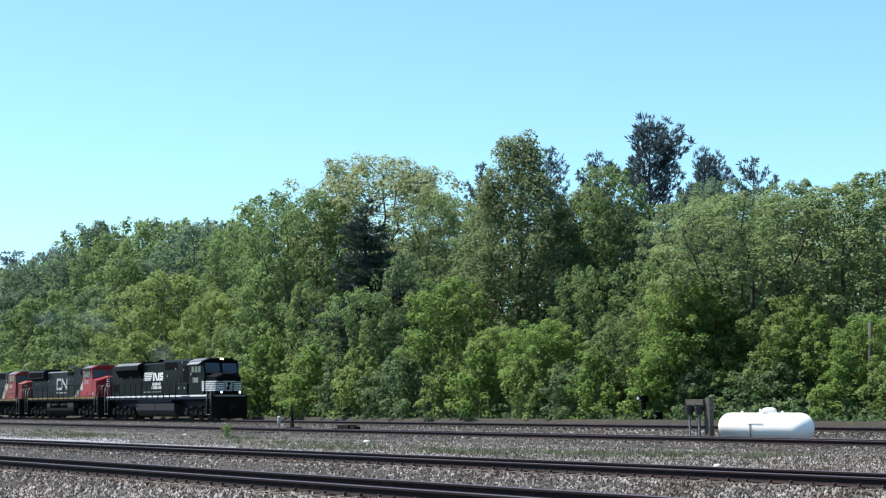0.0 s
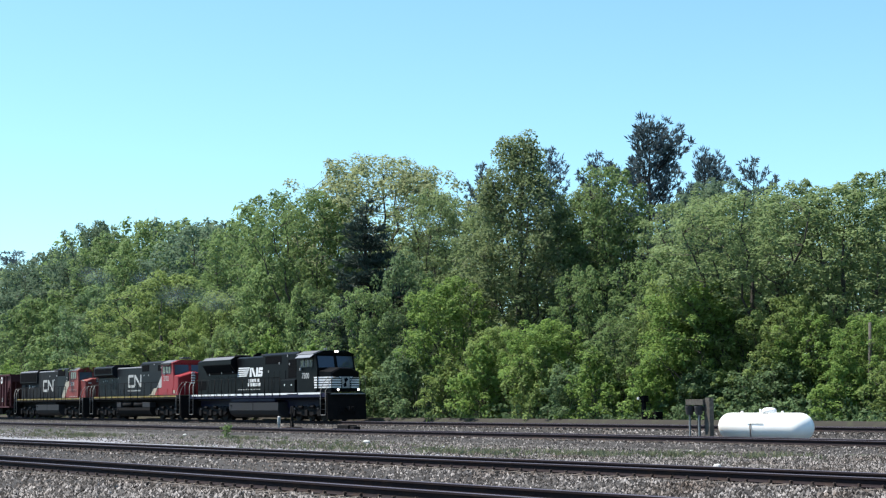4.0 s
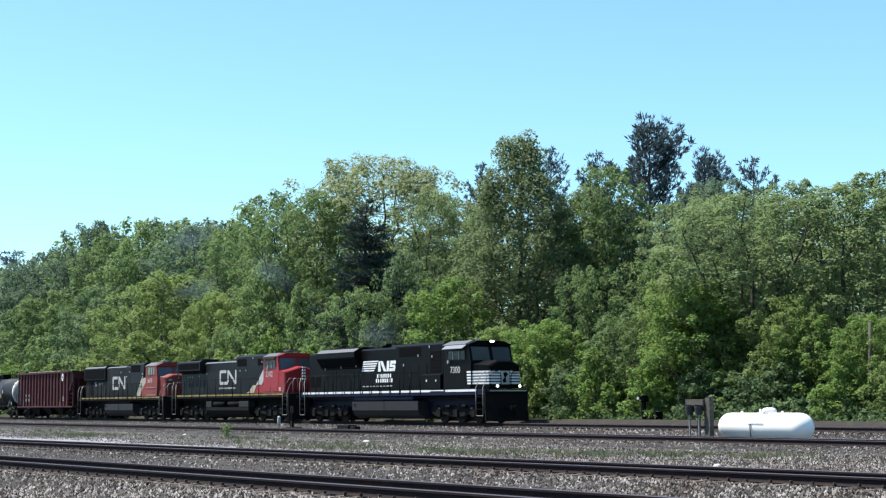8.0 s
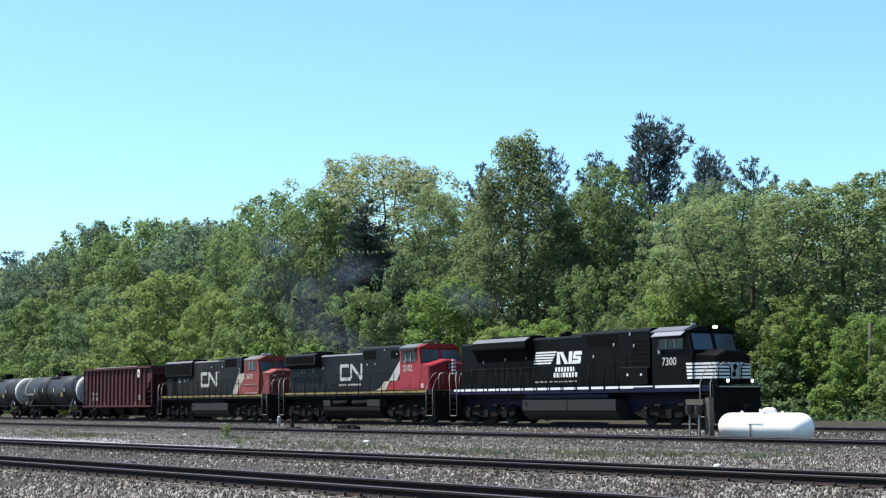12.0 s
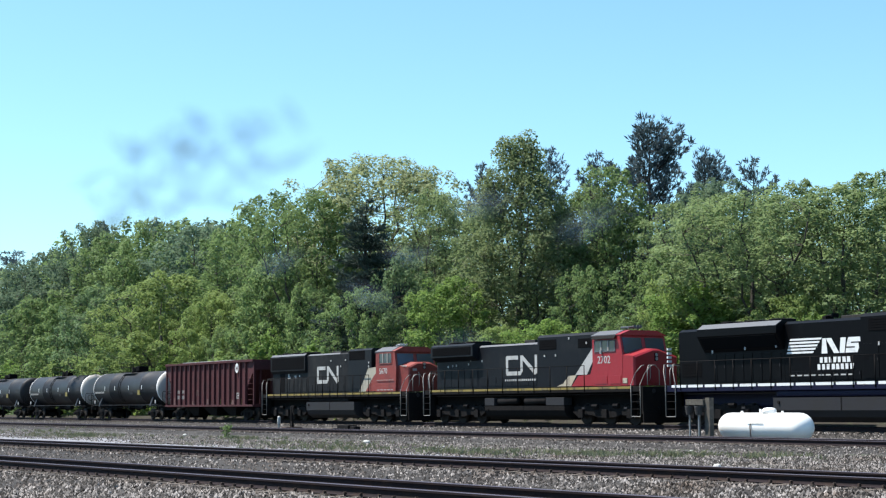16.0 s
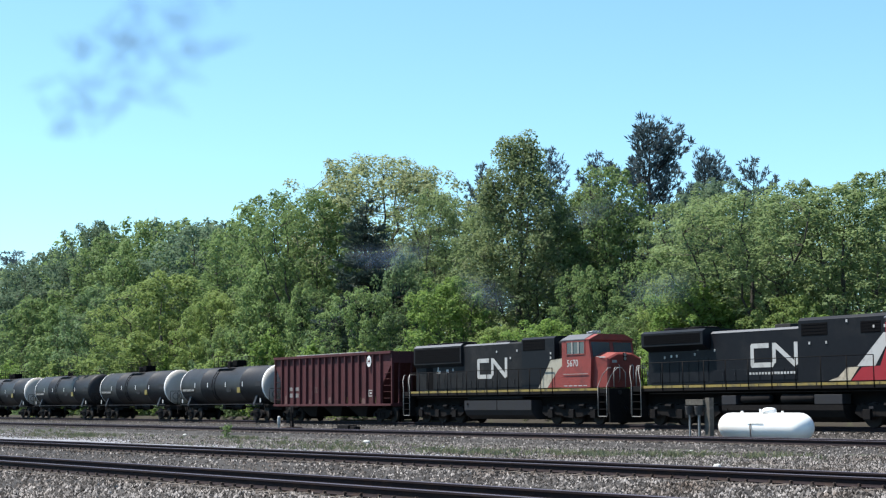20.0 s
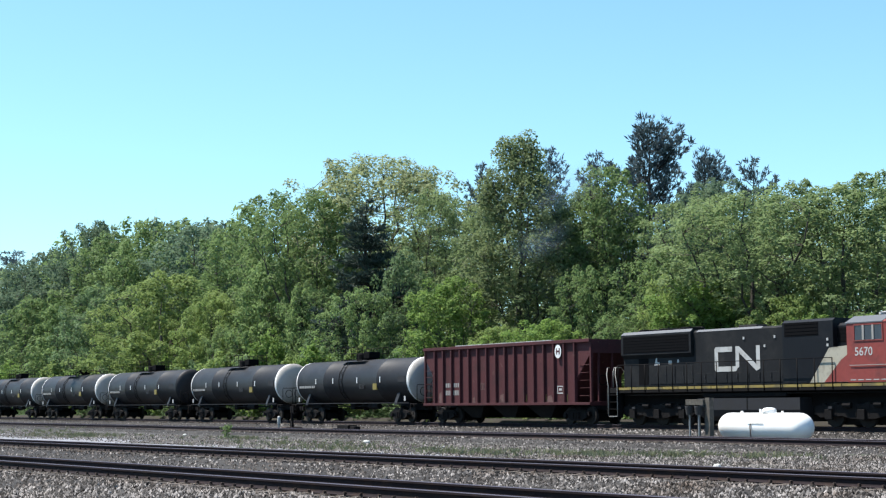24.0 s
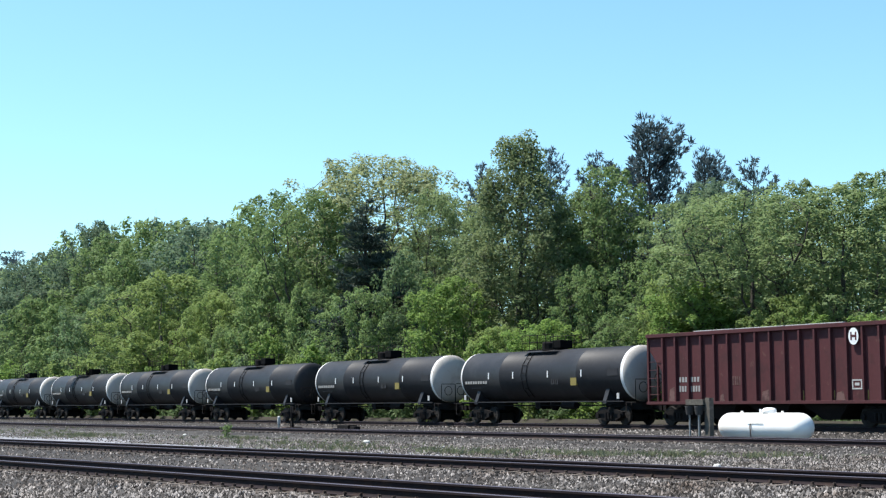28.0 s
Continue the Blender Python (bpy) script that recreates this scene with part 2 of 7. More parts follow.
def track(name, at, label, single, spikes=False):
    """Two rails on ties; the ties of the stretch named single lie one by one, those past it as one piece."""
    t = thing(name, at, label, "railway track", "railway tracks", "structure")
    for s in (-1, 1):
        r = new("rail", RAIL_MESH)
        r.parent, r.location = t, (0, s * 0.753, 0)
    rnd = random.Random(5)
    co = np.array([v.co for v in PLAIN_TIE.vertices])
    fa = [tuple(q.vertices) for q in PLAIN_TIE.polygons]
    n0 = 0
    V, F = [], []
    for k in range(-380, 381):
        x = k * 0.53 + rnd.uniform(-0.03, 0.03)
        turn = rnd.uniform(-1.0, 1.0)
        if single[0] <= x <= single[1]:
            o = new("tie", TIE)
            o.parent, o.matrix_basis = t, pose(x, rnd.uniform(-0.04, 0.04), rnd.uniform(-0.006, 0.0), 0, 0, turn)
            if spikes:
                sp = new("spike", SPIKE)
                sp.parent, sp.matrix_basis = o, pose(0.05, -0.85, 0.01)
        else:
            V.append(co + (x, 0, 0))
            F += [tuple(i + n0 for i in q) for q in fa]
            n0 += len(co)
    me = bpy.data.meshes.new("far_ties")
    me.from_pydata(np.concatenate(V).tolist(), [], F)
    me.materials.append(M_TIE)
    o = new("far_ties", me)
    o.parent = t
    o["kind"] = "stuff"
    return t


track("railway_track_near", pose(-60, NEAR_B - 60 * math.tan(TURN), -0.216, 0, 0, math.degrees(TURN)), "near railway track, dark rusty rails on wooden ties in ballast", (10, 60), True)
track("railway_track_second", pose(-60, NEAR_A - 60 * math.tan(TURN), -0.216, 0, 0, math.degrees(TURN)), "second railway track, dark rusty rails on ties in ballast", (-10, 62), True)
track("railway_track_middle", pose(-90, MID, -0.19), "middle railway track with rusty rails, beside the gravel strip", (-10, 62))
track("railway_track_main", pose(-110, MAIN, 0.0), "far railway track on raised ballast, carrying the train", (-10, 74))


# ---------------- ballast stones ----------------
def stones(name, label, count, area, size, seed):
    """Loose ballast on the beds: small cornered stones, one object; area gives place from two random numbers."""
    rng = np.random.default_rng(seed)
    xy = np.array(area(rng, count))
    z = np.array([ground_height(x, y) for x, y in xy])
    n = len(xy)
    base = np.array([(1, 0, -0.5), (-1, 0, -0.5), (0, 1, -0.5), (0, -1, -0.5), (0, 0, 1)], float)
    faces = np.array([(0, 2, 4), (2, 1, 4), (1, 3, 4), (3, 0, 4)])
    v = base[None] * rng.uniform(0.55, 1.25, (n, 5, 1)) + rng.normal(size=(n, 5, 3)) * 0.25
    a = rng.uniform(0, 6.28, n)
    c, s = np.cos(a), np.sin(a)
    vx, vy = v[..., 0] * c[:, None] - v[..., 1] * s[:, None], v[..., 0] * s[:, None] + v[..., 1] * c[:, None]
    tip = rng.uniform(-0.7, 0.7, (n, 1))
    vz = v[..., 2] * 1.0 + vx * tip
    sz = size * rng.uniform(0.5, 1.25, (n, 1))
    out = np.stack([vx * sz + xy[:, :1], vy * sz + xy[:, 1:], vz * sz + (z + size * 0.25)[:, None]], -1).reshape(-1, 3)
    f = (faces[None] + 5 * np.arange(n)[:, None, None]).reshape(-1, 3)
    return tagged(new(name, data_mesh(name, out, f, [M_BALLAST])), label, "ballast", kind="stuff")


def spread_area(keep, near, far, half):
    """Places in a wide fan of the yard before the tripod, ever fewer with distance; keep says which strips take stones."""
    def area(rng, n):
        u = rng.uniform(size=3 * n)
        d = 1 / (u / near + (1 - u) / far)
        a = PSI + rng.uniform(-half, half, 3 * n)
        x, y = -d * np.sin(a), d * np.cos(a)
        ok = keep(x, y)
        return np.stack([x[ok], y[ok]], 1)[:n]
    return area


def across(x, y):
    return y - x * math.tan(TURN)


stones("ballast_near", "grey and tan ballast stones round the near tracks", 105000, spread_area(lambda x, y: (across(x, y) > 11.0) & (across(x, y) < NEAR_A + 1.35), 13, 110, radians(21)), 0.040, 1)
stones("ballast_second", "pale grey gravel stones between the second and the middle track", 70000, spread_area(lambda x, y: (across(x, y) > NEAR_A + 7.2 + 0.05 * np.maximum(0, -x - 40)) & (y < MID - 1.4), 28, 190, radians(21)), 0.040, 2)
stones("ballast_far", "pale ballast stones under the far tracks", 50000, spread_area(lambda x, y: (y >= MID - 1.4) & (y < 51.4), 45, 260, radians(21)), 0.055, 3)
# ---------------- paint of the train ----------------
P_BLACK = material("black_gloss_paint", (0.0030, 0.0030, 0.0038), 0.45, spots=[((0.0070, 0.0066, 0.0070), 1.1, 0.55, 0.75)], grain=0.2, grain_scale=6, spec=0.09)
P_CNGREY = material("charcoal_paint", (0.0085, 0.0094, 0.0122), 0.5, spots=[((0.018, 0.0178, 0.0190), 0.8, 0.52, 0.75)], grain=0.2, grain_scale=5, spec=0.13)
P_FADED = material("faded_charcoal_paint", (0.014, 0.0145, 0.016), 0.65, spots=[((0.030, 0.029, 0.028), 0.7, 0.5, 0.75)], grain=0.25, grain_scale=5, spec=0.12)
P_RED = material("bright_red_paint", (0.275, 0.012, 0.019), 0.45, spots=[((0.19, 0.014, 0.018), 1.3, 0.55, 0.72)], grain=0.12, grain_scale=6)
P_REDOLD = material("faded_orange_red_paint", (0.215, 0.034, 0.026), 0.6, spots=[((0.135, 0.027, 0.022), 1.2, 0.48, 0.7)], grain=0.18, grain_scale=6)
P_WHITE = material("white_paint", (0.74, 0.74, 0.73), 0.55, spots=[((0.50, 0.49, 0.46), 2.0, 0.55, 0.75)])
P_OFFWHITE = material("dirty_white_paint", (0.42, 0.415, 0.40), 0.6, spots=[((0.24, 0.23, 0.215), 2.2, 0.5, 0.72)])
P_CREAM = material("dirty_cream_paint", (0.36, 0.33, 0.26), 0.7, spots=[((0.20, 0.18, 0.145), 2.4, 0.48, 0.7)])
P_TAN = material("chalky_tan_patch", (0.42, 0.36, 0.27), 0.8, spots=[((0.22, 0.19, 0.15), 3.0, 0.48, 0.65)])
P_YELLOW = material("dull_yellow_paint", (0.24, 0.175, 0.042), 0.6, spots=[((0.10, 0.08, 0.04), 1.6, 0.48, 0.66)])
P_BLUE = material("dark_blue_sill_paint", (0.0045, 0.005, 0.024), 0.6, spec=0.2)
P_GREY = material("grey_tank_paint", (0.024, 0.023, 0.026), 0.65, spots=[((0.024, 0.022, 0.021), 1.0, 0.5, 0.7)], grain=0.2, spec=0.25)
P_FRAME = material("grimy_underframe", (0.0078, 0.0068, 0.0070), 0.9, spots=[((0.014, 0.0115, 0.0105), 2.0, 0.5, 0.7)], grain=0.3, grain_scale=10, spec=0.15)
P_DARK = material("dark_grille", (0.0042, 0.0042, 0.0050), 0.9, spec=0.08)
P_AWNING = material("pale_grey_awning", (0.15, 0.16, 0.185), 0.6, grain=0.15)
# Roof grey, used as well for strips that paint sunlit hood edges.
P_ROOF = material("dusty_grey_roof_sunlit_edge", (0.085, 0.088, 0.098), 0.6, grain=0.15)
P_STEEL = material("grimy_wheel_steel", (0.0085, 0.0070, 0.0064), 0.9, 0.0)
P_BROWN = material("oxide_red_hopper_paint", (0.068, 0.0175, 0.0200), 0.75, spots=[((0.043, 0.0145, 0.0155), 0.8, 0.5, 0.72), ((0.115, 0.058, 0.048), 2.6, 0.62, 0.75)], grain=0.2, grain_scale=5, spec=0.3)
P_TANK = material("weathered_black_tank_paint", (0.0155, 0.0152, 0.0180), 0.55, spots=[((0.030, 0.029, 0.031), 0.5, 0.48, 0.72), ((0.013, 0.012, 0.0125), 1.6, 0.55, 0.7)], grain=0.2, grain_scale=4, spec=0.25)
# Tank ends share one white: heads painted grey for shade, bands bright for sun.
P_HEAD = material("shaded_white_tank_end_paint", (0.36, 0.335, 0.31), 0.75, spots=[((0.22, 0.20, 0.18), 0.9, 0.5, 0.75)])
P_BAND = material("lit_white_tank_band_paint", (0.70, 0.69, 0.68), 0.6, spots=[((0.45, 0.42, 0.40), 1.4, 0.55, 0.75)])
P_GLASS = material("dark_cab_glass", (0.040, 0.048, 0.068), 0.08, spec=0.7)
P_RAILWHITE = material("scuffed_white_grab_paint", (0.27, 0.25, 0.23), 0.6)
P_LAMP = material("lit_headlamp", (1.0, 0.96, 0.88), 0.3, emit=2.6)
P_SOOT = material("sooty_exhaust_steel", (0.02, 0.018, 0.017), 0.9)
P_FAINT = material("faint_white_stencil", (0.26, 0.255, 0.245), 0.7)
P_WORN = material("worn_oxide_patch", (0.12, 0.062, 0.055), 0.8, spots=[((0.05, 0.018, 0.018), 3.0, 0.45, 0.6)])
P_SIGN = material("yellow_placard", (0.20, 0.155, 0.035), 0.6)


def rounded(half, z0, z1, chamfer, drop):
    """Outline of a hood across the train."""
    return [(-half, z0), (half, z0), (half, z1 - drop), (half - chamfer, z1), (-half + chamfer, z1), (-half, z1 - drop)]


def hood(parent, name, x0, x1, half, z0, z1, mat, chamfer=0.2, drop=0.12, label=""):
    bm = bmesh.new()
    prism(bm, rounded(half, z0, z1, chamfer, drop), x0, x1)
    return part(name, bm, mat, parent, label)


def block(parent, name, mat, *dims, bevel=0.015, label=""):
    bm = bmesh.new()
    box(bm, *dims, bevel=bevel)
    return part(name, bm, mat, parent, label)


def bar(parent, name, pts, r, mat, label="", sides=6):
    bm = bmesh.new()
    tube(bm, pts, r, sides)
    return part(name, bm, mat, parent, label, True)


def plate(parent, name, outline, side, y, mat, label="", thick=0.006):
    """A flat painted panel on a side wall: outline in x and z."""
    bm = bmesh.new()
    prism(bm, outline, side * y, side * (y + thick), "y")
    return part(name, bm, mat, parent, label)


def wheelset_mesh(r):
    bm = bmesh.new()
    tube(bm, [(0, -0.98, 0), (0, 0.98, 0)], 0.085, 8)
    for s in (-1, 1):
        tube(bm, [(0, s * 0.70, 0), (0, s * 0.715, 0), (0, s * 0.83, 0), (0, s * 0.84, 0)], [r + 0.025, r + 0.02, r, r - 0.05], 20)
        for k in range(5):
            a = k * 2 * math.pi / 5
            box(bm, 0.25 * math.cos(a) - 0.05, 0.25 * math.cos(a) + 0.05, s * 0.845 - 0.01, s * 0.845 + 0.01, 0.25 * math.sin(a) - 0.05, 0.25 * math.sin(a) + 0.05)
    me = bpy.data.meshes.new("wheelset")
    bm.to_mesh(me)
    bm.free()
    me.materials.append(P_STEEL)
    return me


WHEEL_BIG, WHEEL_SMALL = wheelset_mesh(0.53), wheelset_mesh(0.457)
ROLLING = []             # wheelsets with their radius and place under their truck


def add_wheel(truck, x, r):
    w = new("wheelset", WHEEL_BIG if r > 0.5 else WHEEL_SMALL)
    w.parent = truck
    ROLLING.append((w, x, r))


def loco_truck(parent, x, gap=1.85):
    """Three-axle truck: side frames with springs and boxes, brake gear, three wheelsets."""
    bm = bmesh.new()
    for s in (-1, 1):
        y0, y1 = sorted((s * 0.98, s * 1.14))
        prism(bm, [(-2.75, 0.62), (-2.6, 0.95), (-0.6, 1.0), (0.6, 1.0), (2.6, 0.95), (2.75, 0.62), (2.4, 0.42), (1.2, 0.5), (0.65, 0.38), (-0.65, 0.38), (-1.2, 0.5), (-2.4, 0.42)], y0, y1, "y")
        for k in (-1, 0, 1):
            box(bm, k * gap - 0.2, k * gap + 0.2, min(s * 1.12, s * 1.26), max(s * 1.12, s * 1.26), 0.34, 0.78, 0.02)
            for d in (-0.36, 0.36):
                tube(bm, [(k * gap + d, s * 1.06, 0.5), (k * gap + d, s * 1.06, 1.05)], 0.095, 8)
        tube(bm, [(-1.0, s * 1.2, 0.95), (-0.55, s * 1.2, 0.95)], 0.12, 8)
        tube(bm, [(0.75, s * 1.2, 0.98), (1.15, s * 1.2, 0.98)], 0.12, 8)
    box(bm, -2.5, 2.5, -0.6, 0.6, 0.11, 1.15, 0.03)
    t = part("truck", bm, P_FRAME, parent, at=pose(x, 0, 0))
    for k in (-1, 0, 1):
        add_wheel(t, k * gap, 0.53)
    for k in (-1.7, 1.75):
        block(t, "brake_lever", P_GREY, k - 0.12, k + 0.12, -1.285, -1.262, 0.80, 0.90, bevel=0.005)
    return t


def freight_truck(parent, x):
    bm = bmesh.new()
    for s in (-1, 1):
        y0, y1 = sorted((s * 0.95, s * 1.12))
        prism(bm, [(-1.1, 0.45), (-1.05, 0.66), (-0.45, 0.78), (0.45, 0.78), (1.05, 0.66), (1.1, 0.45), (0.8, 0.36), (0.42, 0.2), (-0.42, 0.2), (-0.8, 0.36)], y0, y1, "y")
        for k in (-0.22, 0, 0.22):
            tube(bm, [(k, s * 1.14, 0.3), (k, s * 1.14, 0.62)], 0.085, 8)
        for k in (-0.89, 0.89):
            tube(bm, [(k, s * 0.95, 0.457), (k, s * 1.22, 0.457)], 0.13, 10)
    box(bm, -0.25, 0.25, -1.0, 1.0, 0.45, 0.9, 0.02)
    box(bm, -1.15, 1.15, -0.45, 0.45, 0.16, 0.55, 0.02)
    t = part("truck", bm, P_FRAME, parent, at=pose(x, 0, 0))
    for k in (-0.89, 0.89):
        add_wheel(t, k, 0.457)
    return t


def coupler(parent, x, s):
    bm = bmesh.new()
    box(bm, min(x, x - s * 0.75), max(x, x - s * 0.75), -0.09, 0.09, 0.79, 0.97, 0.02)
    prism(bm, [(x - s * 0.05, -0.2), (x - s * 0.28, -0.22), (x - s * 0.34, 0.12), (x - s * 0.1, 0.2), (x + s * 0.02, 0.08), (x - s * 0.14, 0.02)], 0.72, 1.02, "z")
    return part("coupler", bm, P_FRAME, parent)


def stair(parent, x, s, end, top, white):
    """Corner steps, with the two bent grab rails of white paint. end: +1 front, -1 rear."""
    bm = bmesh.new()
    for k, z in enumerate((0.42, 0.78, 1.14, 1.5)):
        box(bm, x - 0.34, x + 0.34, min(s * 1.18, s * 1.52), max(s * 1.18, s * 1.52), z, z + 0.035, 0.006)
    box(bm, x - 0.36, x - 0.33, min(s * 1.16, s * 1.5), max(s * 1.16, s * 1.5), 0.4, top - 0.05)
    box(bm, x + 0.33, x + 0.36, min(s * 1.16, s * 1.5), max(s * 1.16, s * 1.5), 0.4, top - 0.05)
    st = part("steps", bm, P_FRAME, parent)
    block(st, "step_edge", P_RAILWHITE, x - 0.34, x + 0.34, min(s * 1.522, s * 1.53), max(s * 1.522, s * 1.53), 0.415, 0.455, bevel=0, label="white-painted bottom step edge")
    for d, reach in ((-0.36, 0.45), (0.36, 0.5)):
        bar(parent, "grab_rail", [(x + d, s * 1.53, 0.45), (x + d, s * 1.53, top + 0.05), (x + d + end * reach * 0.55, s * 1.42, top + 0.62), (x + d + end * reach, s * 1.2, top + 0.98), (x + d + end * reach * 1.05, s * 1.05, top + 1.0)], 0.021, white)


def side_rail(parent, x0, x1, top, n, mat):
    """Walkway rail on both sides: posts one by one and the bar they carry."""
    for s in (-1, 1):
        bar(parent, "railing_bar", [(x0, s * 1.49, top + 1.08), (x1, s * 1.49, top + 1.08)], 0.02, mat)
        for k in range(n):
            x = x0 + (x1 - x0) * k / (n - 1)
            bar(parent, "railing_post", [(x, s * 1.5, top - 0.28), (x, s * 1.5, top + 1.08)], 0.026, mat, sides=5)


def end_rail(parent, x, top, white):
    for s in (-1, 1):
        bar(parent, "grab_rail", [(x, s * 0.35, top), (x, s * 0.35, top + 0.75), (x - 0.05, s * 0.55, top + 1.0), (x - 0.05, s * 1.0, top + 1.0), (x, s * 1.12, top + 0.8), (x, s * 1.12, top)], 0.024, white)


def glazed(parent, x0, x1, z0, z1, s, y, mat_frame, split=2):
    """A side window with its frame, mullions and panes."""
    bm = bmesh.new()
    f = 0.05
    for a, b, c, d in ((x0, x1, z1 - f, z1), (x0, x1, z0, z0 + f), (x0, x0 + f, z0 + f, z1 - f), (x1 - f, x1, z0 + f, z1 - f)):
        box(bm, a, b, min(s * y, s * (y + 0.03)), max(s * y, s * (y + 0.03)), c, d)
    for k in range(1, split):
        xm = x0 + (x1 - x0) * k / split
        box(bm, xm - 0.025, xm + 0.025, min(s * y, s * (y + 0.028)), max(s * y, s * (y + 0.028)), z0 + f, z1 - f)
    w = part("cab_window", bm, mat_frame, parent)
    for k in range(1, split):
        xm = x0 + (x1 - x0) * k / split
        block(w, "mullion", P_RAILWHITE, xm - 0.055, xm + 0.055, min(s * (y + 0.030), s * (y + 0.042)), max(s * (y + 0.030), s * (y + 0.042)), z0 + f, z1 - f, bevel=0, label="pale window post")
    for k in range(split):
        a, b = x0 + (x1 - x0) * k / split + 0.03, x0 + (x1 - x0) * (k + 1) / split - 0.03
        block(w, "pane", P_GLASS, a, b, min(s * (y + 0.004), s * (y + 0.012)), max(s * (y + 0.004), s * (y + 0.012)), z0 + f, z1 - f, bevel=0)
    return w


def cab(parent, x0, x1, half, z0, edge, peak, paint, roof, rake=0.12):
    """Wide cab: walls, faceted roof, slanted front with two windshields, side windows."""
    bm = bmesh.new()
    prism(bm, [(x0, z0), (x1, z0), (x1 + 0.1, z0 + (edge - z0) * 0.60), (x1 - rake, edge), (x0, edge)], -half, half, "y")
    c = part("cab", bm, paint, parent)
    bm = bmesh.new()
    prism(bm, [(-half - 0.03, edge), (half + 0.03, edge), (half + 0.03, edge + 0.05), (half * 0.62, peak), (-half * 0.62, peak), (-half - 0.03, edge + 0.05)], x0 - 0.06, x1 - rake - 0.30)
    part("roof", bm, roof, c, "sunlit faceted cab roof")
    bm = bmesh.new()
    prism(bm, [(-half - 0.02, edge), (half + 0.02, edge), (half + 0.02, edge + 0.04), (half * 0.60, peak - 0.03), (-half * 0.60, peak - 0.03), (-half - 0.02, edge + 0.04)], x1 - rake - 0.298, x1 - rake + 0.12)
    part("roof_brow", bm, paint, c)
    for s in (-1, 1):
        zb = z0 + (edge - z0) * 0.62
        bm = bmesh.new()
        xa, xb = x1 + 0.10 - rake * 0.05, x1 - rake * 0.9
        lo, hi = zb + 0.05, edge - 0.12
        y0, y1 = sorted((s * 0.12, s * (half - 0.14)))
        vs = [(xa + 0.012, y0, lo), (xa + 0.012, y1, lo), (xb + 0.03, y1, hi), (xb + 0.03, y0, hi)]
        back = [(x - 0.04, y, z) for x, y, z in vs]
        f = [bm.verts.new(q) for q in vs + back]
        for q in ((0, 1, 2, 3), (7, 6, 5, 4), (0, 4, 5, 1), (1, 5, 6, 2), (2, 6, 7, 3), (3, 7, 4, 0)):
            bm.faces.new([f[i] for i in q])
        bmesh.ops.recalc_face_normals(bm, faces=bm.faces[:])
        part("windshield", bm, P_GLASS, c, "tinted windshield reflecting the sky")
    return c


def nose(parent, x0, x1, half0, half1, z0, z1, crown, paint, ridge=0.45):
    """Short nose: narrower in front, the top falls from the middle to both sides."""
    bm = bmesh.new()
    rows = []
    for x, h, zt in ((x0, half0, z1 + 0.06), (x0 + (x1 - x0) * 0.45, (half0 * 0.45 + half1 * 0.55), z1 + 0.02), (x1 - 0.08, half1, z1 - 0.02), (x1, half1 - 0.08, z1 - 0.10)):
        rows.append([bm.verts.new(q) for q in ((x, -h, z0), (x, -h, zt), (x, -h * ridge, zt + crown), (x, h * ridge, zt + crown), (x, h, zt), (x, h, z0))])
    for a, b in zip(rows, rows[1:]):
        for k in range(6):
            bm.faces.new((a[k], a[(k + 1) % 6], b[(k + 1) % 6], b[k]))
    bm.faces.new(rows[0][::-1])
    bm.faces.new(rows[-1])
    bmesh.ops.recalc_face_normals(bm, faces=bm.faces[:])
    return part("nose", bm, paint, parent)


def grille(parent, x0, x1, z0, z1, s, y, n, mat=None, slats=True):
    g = block(parent, "grille", mat or P_DARK, x0, x1, min(s * y, s * (y + 0.012)), max(s * y, s * (y + 0.012)), z0, z1, bevel=0, label="dark air intake grille")
    if slats:
        for k in range(n):
            z = z0 + (z1 - z0) * (k + 0.5) / n
            block(g, "slat", P_DARK, x0 + 0.03, x1 - 0.03, min(s * (y + 0.012), s * (y + 0.024)), max(s * (y + 0.012), s * (y + 0.024)), z - 0.012, z + 0.012, bevel=0)
    return g


def doors(parent, x0, x1, n, z0, z1, y, mat):
    """Hood doors, one by one, with their latches."""
    for s in (-1, 1):
        w = (x1 - x0) / n
        for k in range(n):
            d = block(parent, "hood_door", mat, x0 + k * w + 0.02, x0 + (k + 1) * w - 0.02, min(s * y, s * (y + 0.022)), max(s * y, s * (y + 0.022)), z0, z1, bevel=0.008)
            if s < 0:
                block(d, "latch", P_GREY, x0 + (k + 1) * w - 0.10, x0 + (k + 1) * w - 0.06, -(y + 0.04), -(y + 0.022), z0 + (z1 - z0) * 0.5, z0 + (z1 - z0) * 0.5 + 0.12, bevel=0)


def roof_fan(parent, x, z, r=0.62):
    bm = bmesh.new()
    tube(bm, [(x, 0, z - 0.02), (x, 0, z + 0.13), (x, 0, z + 0.14)], [r, r, r * 0.9], 24)
    f = part("roof_fan", bm, P_FRAME, parent)
    bm = bmesh.new()
    for k in range(6):
        a = k * math.pi / 6
        d = Vector((math.cos(a), math.sin(a), 0)) * r * 0.85
        tube(bm, [Vector((x, 0, z + 0.15)) - d, Vector((x, 0, z + 0.15)) + d], 0.012, 4)
    part("guard", bm, P_GREY, f)


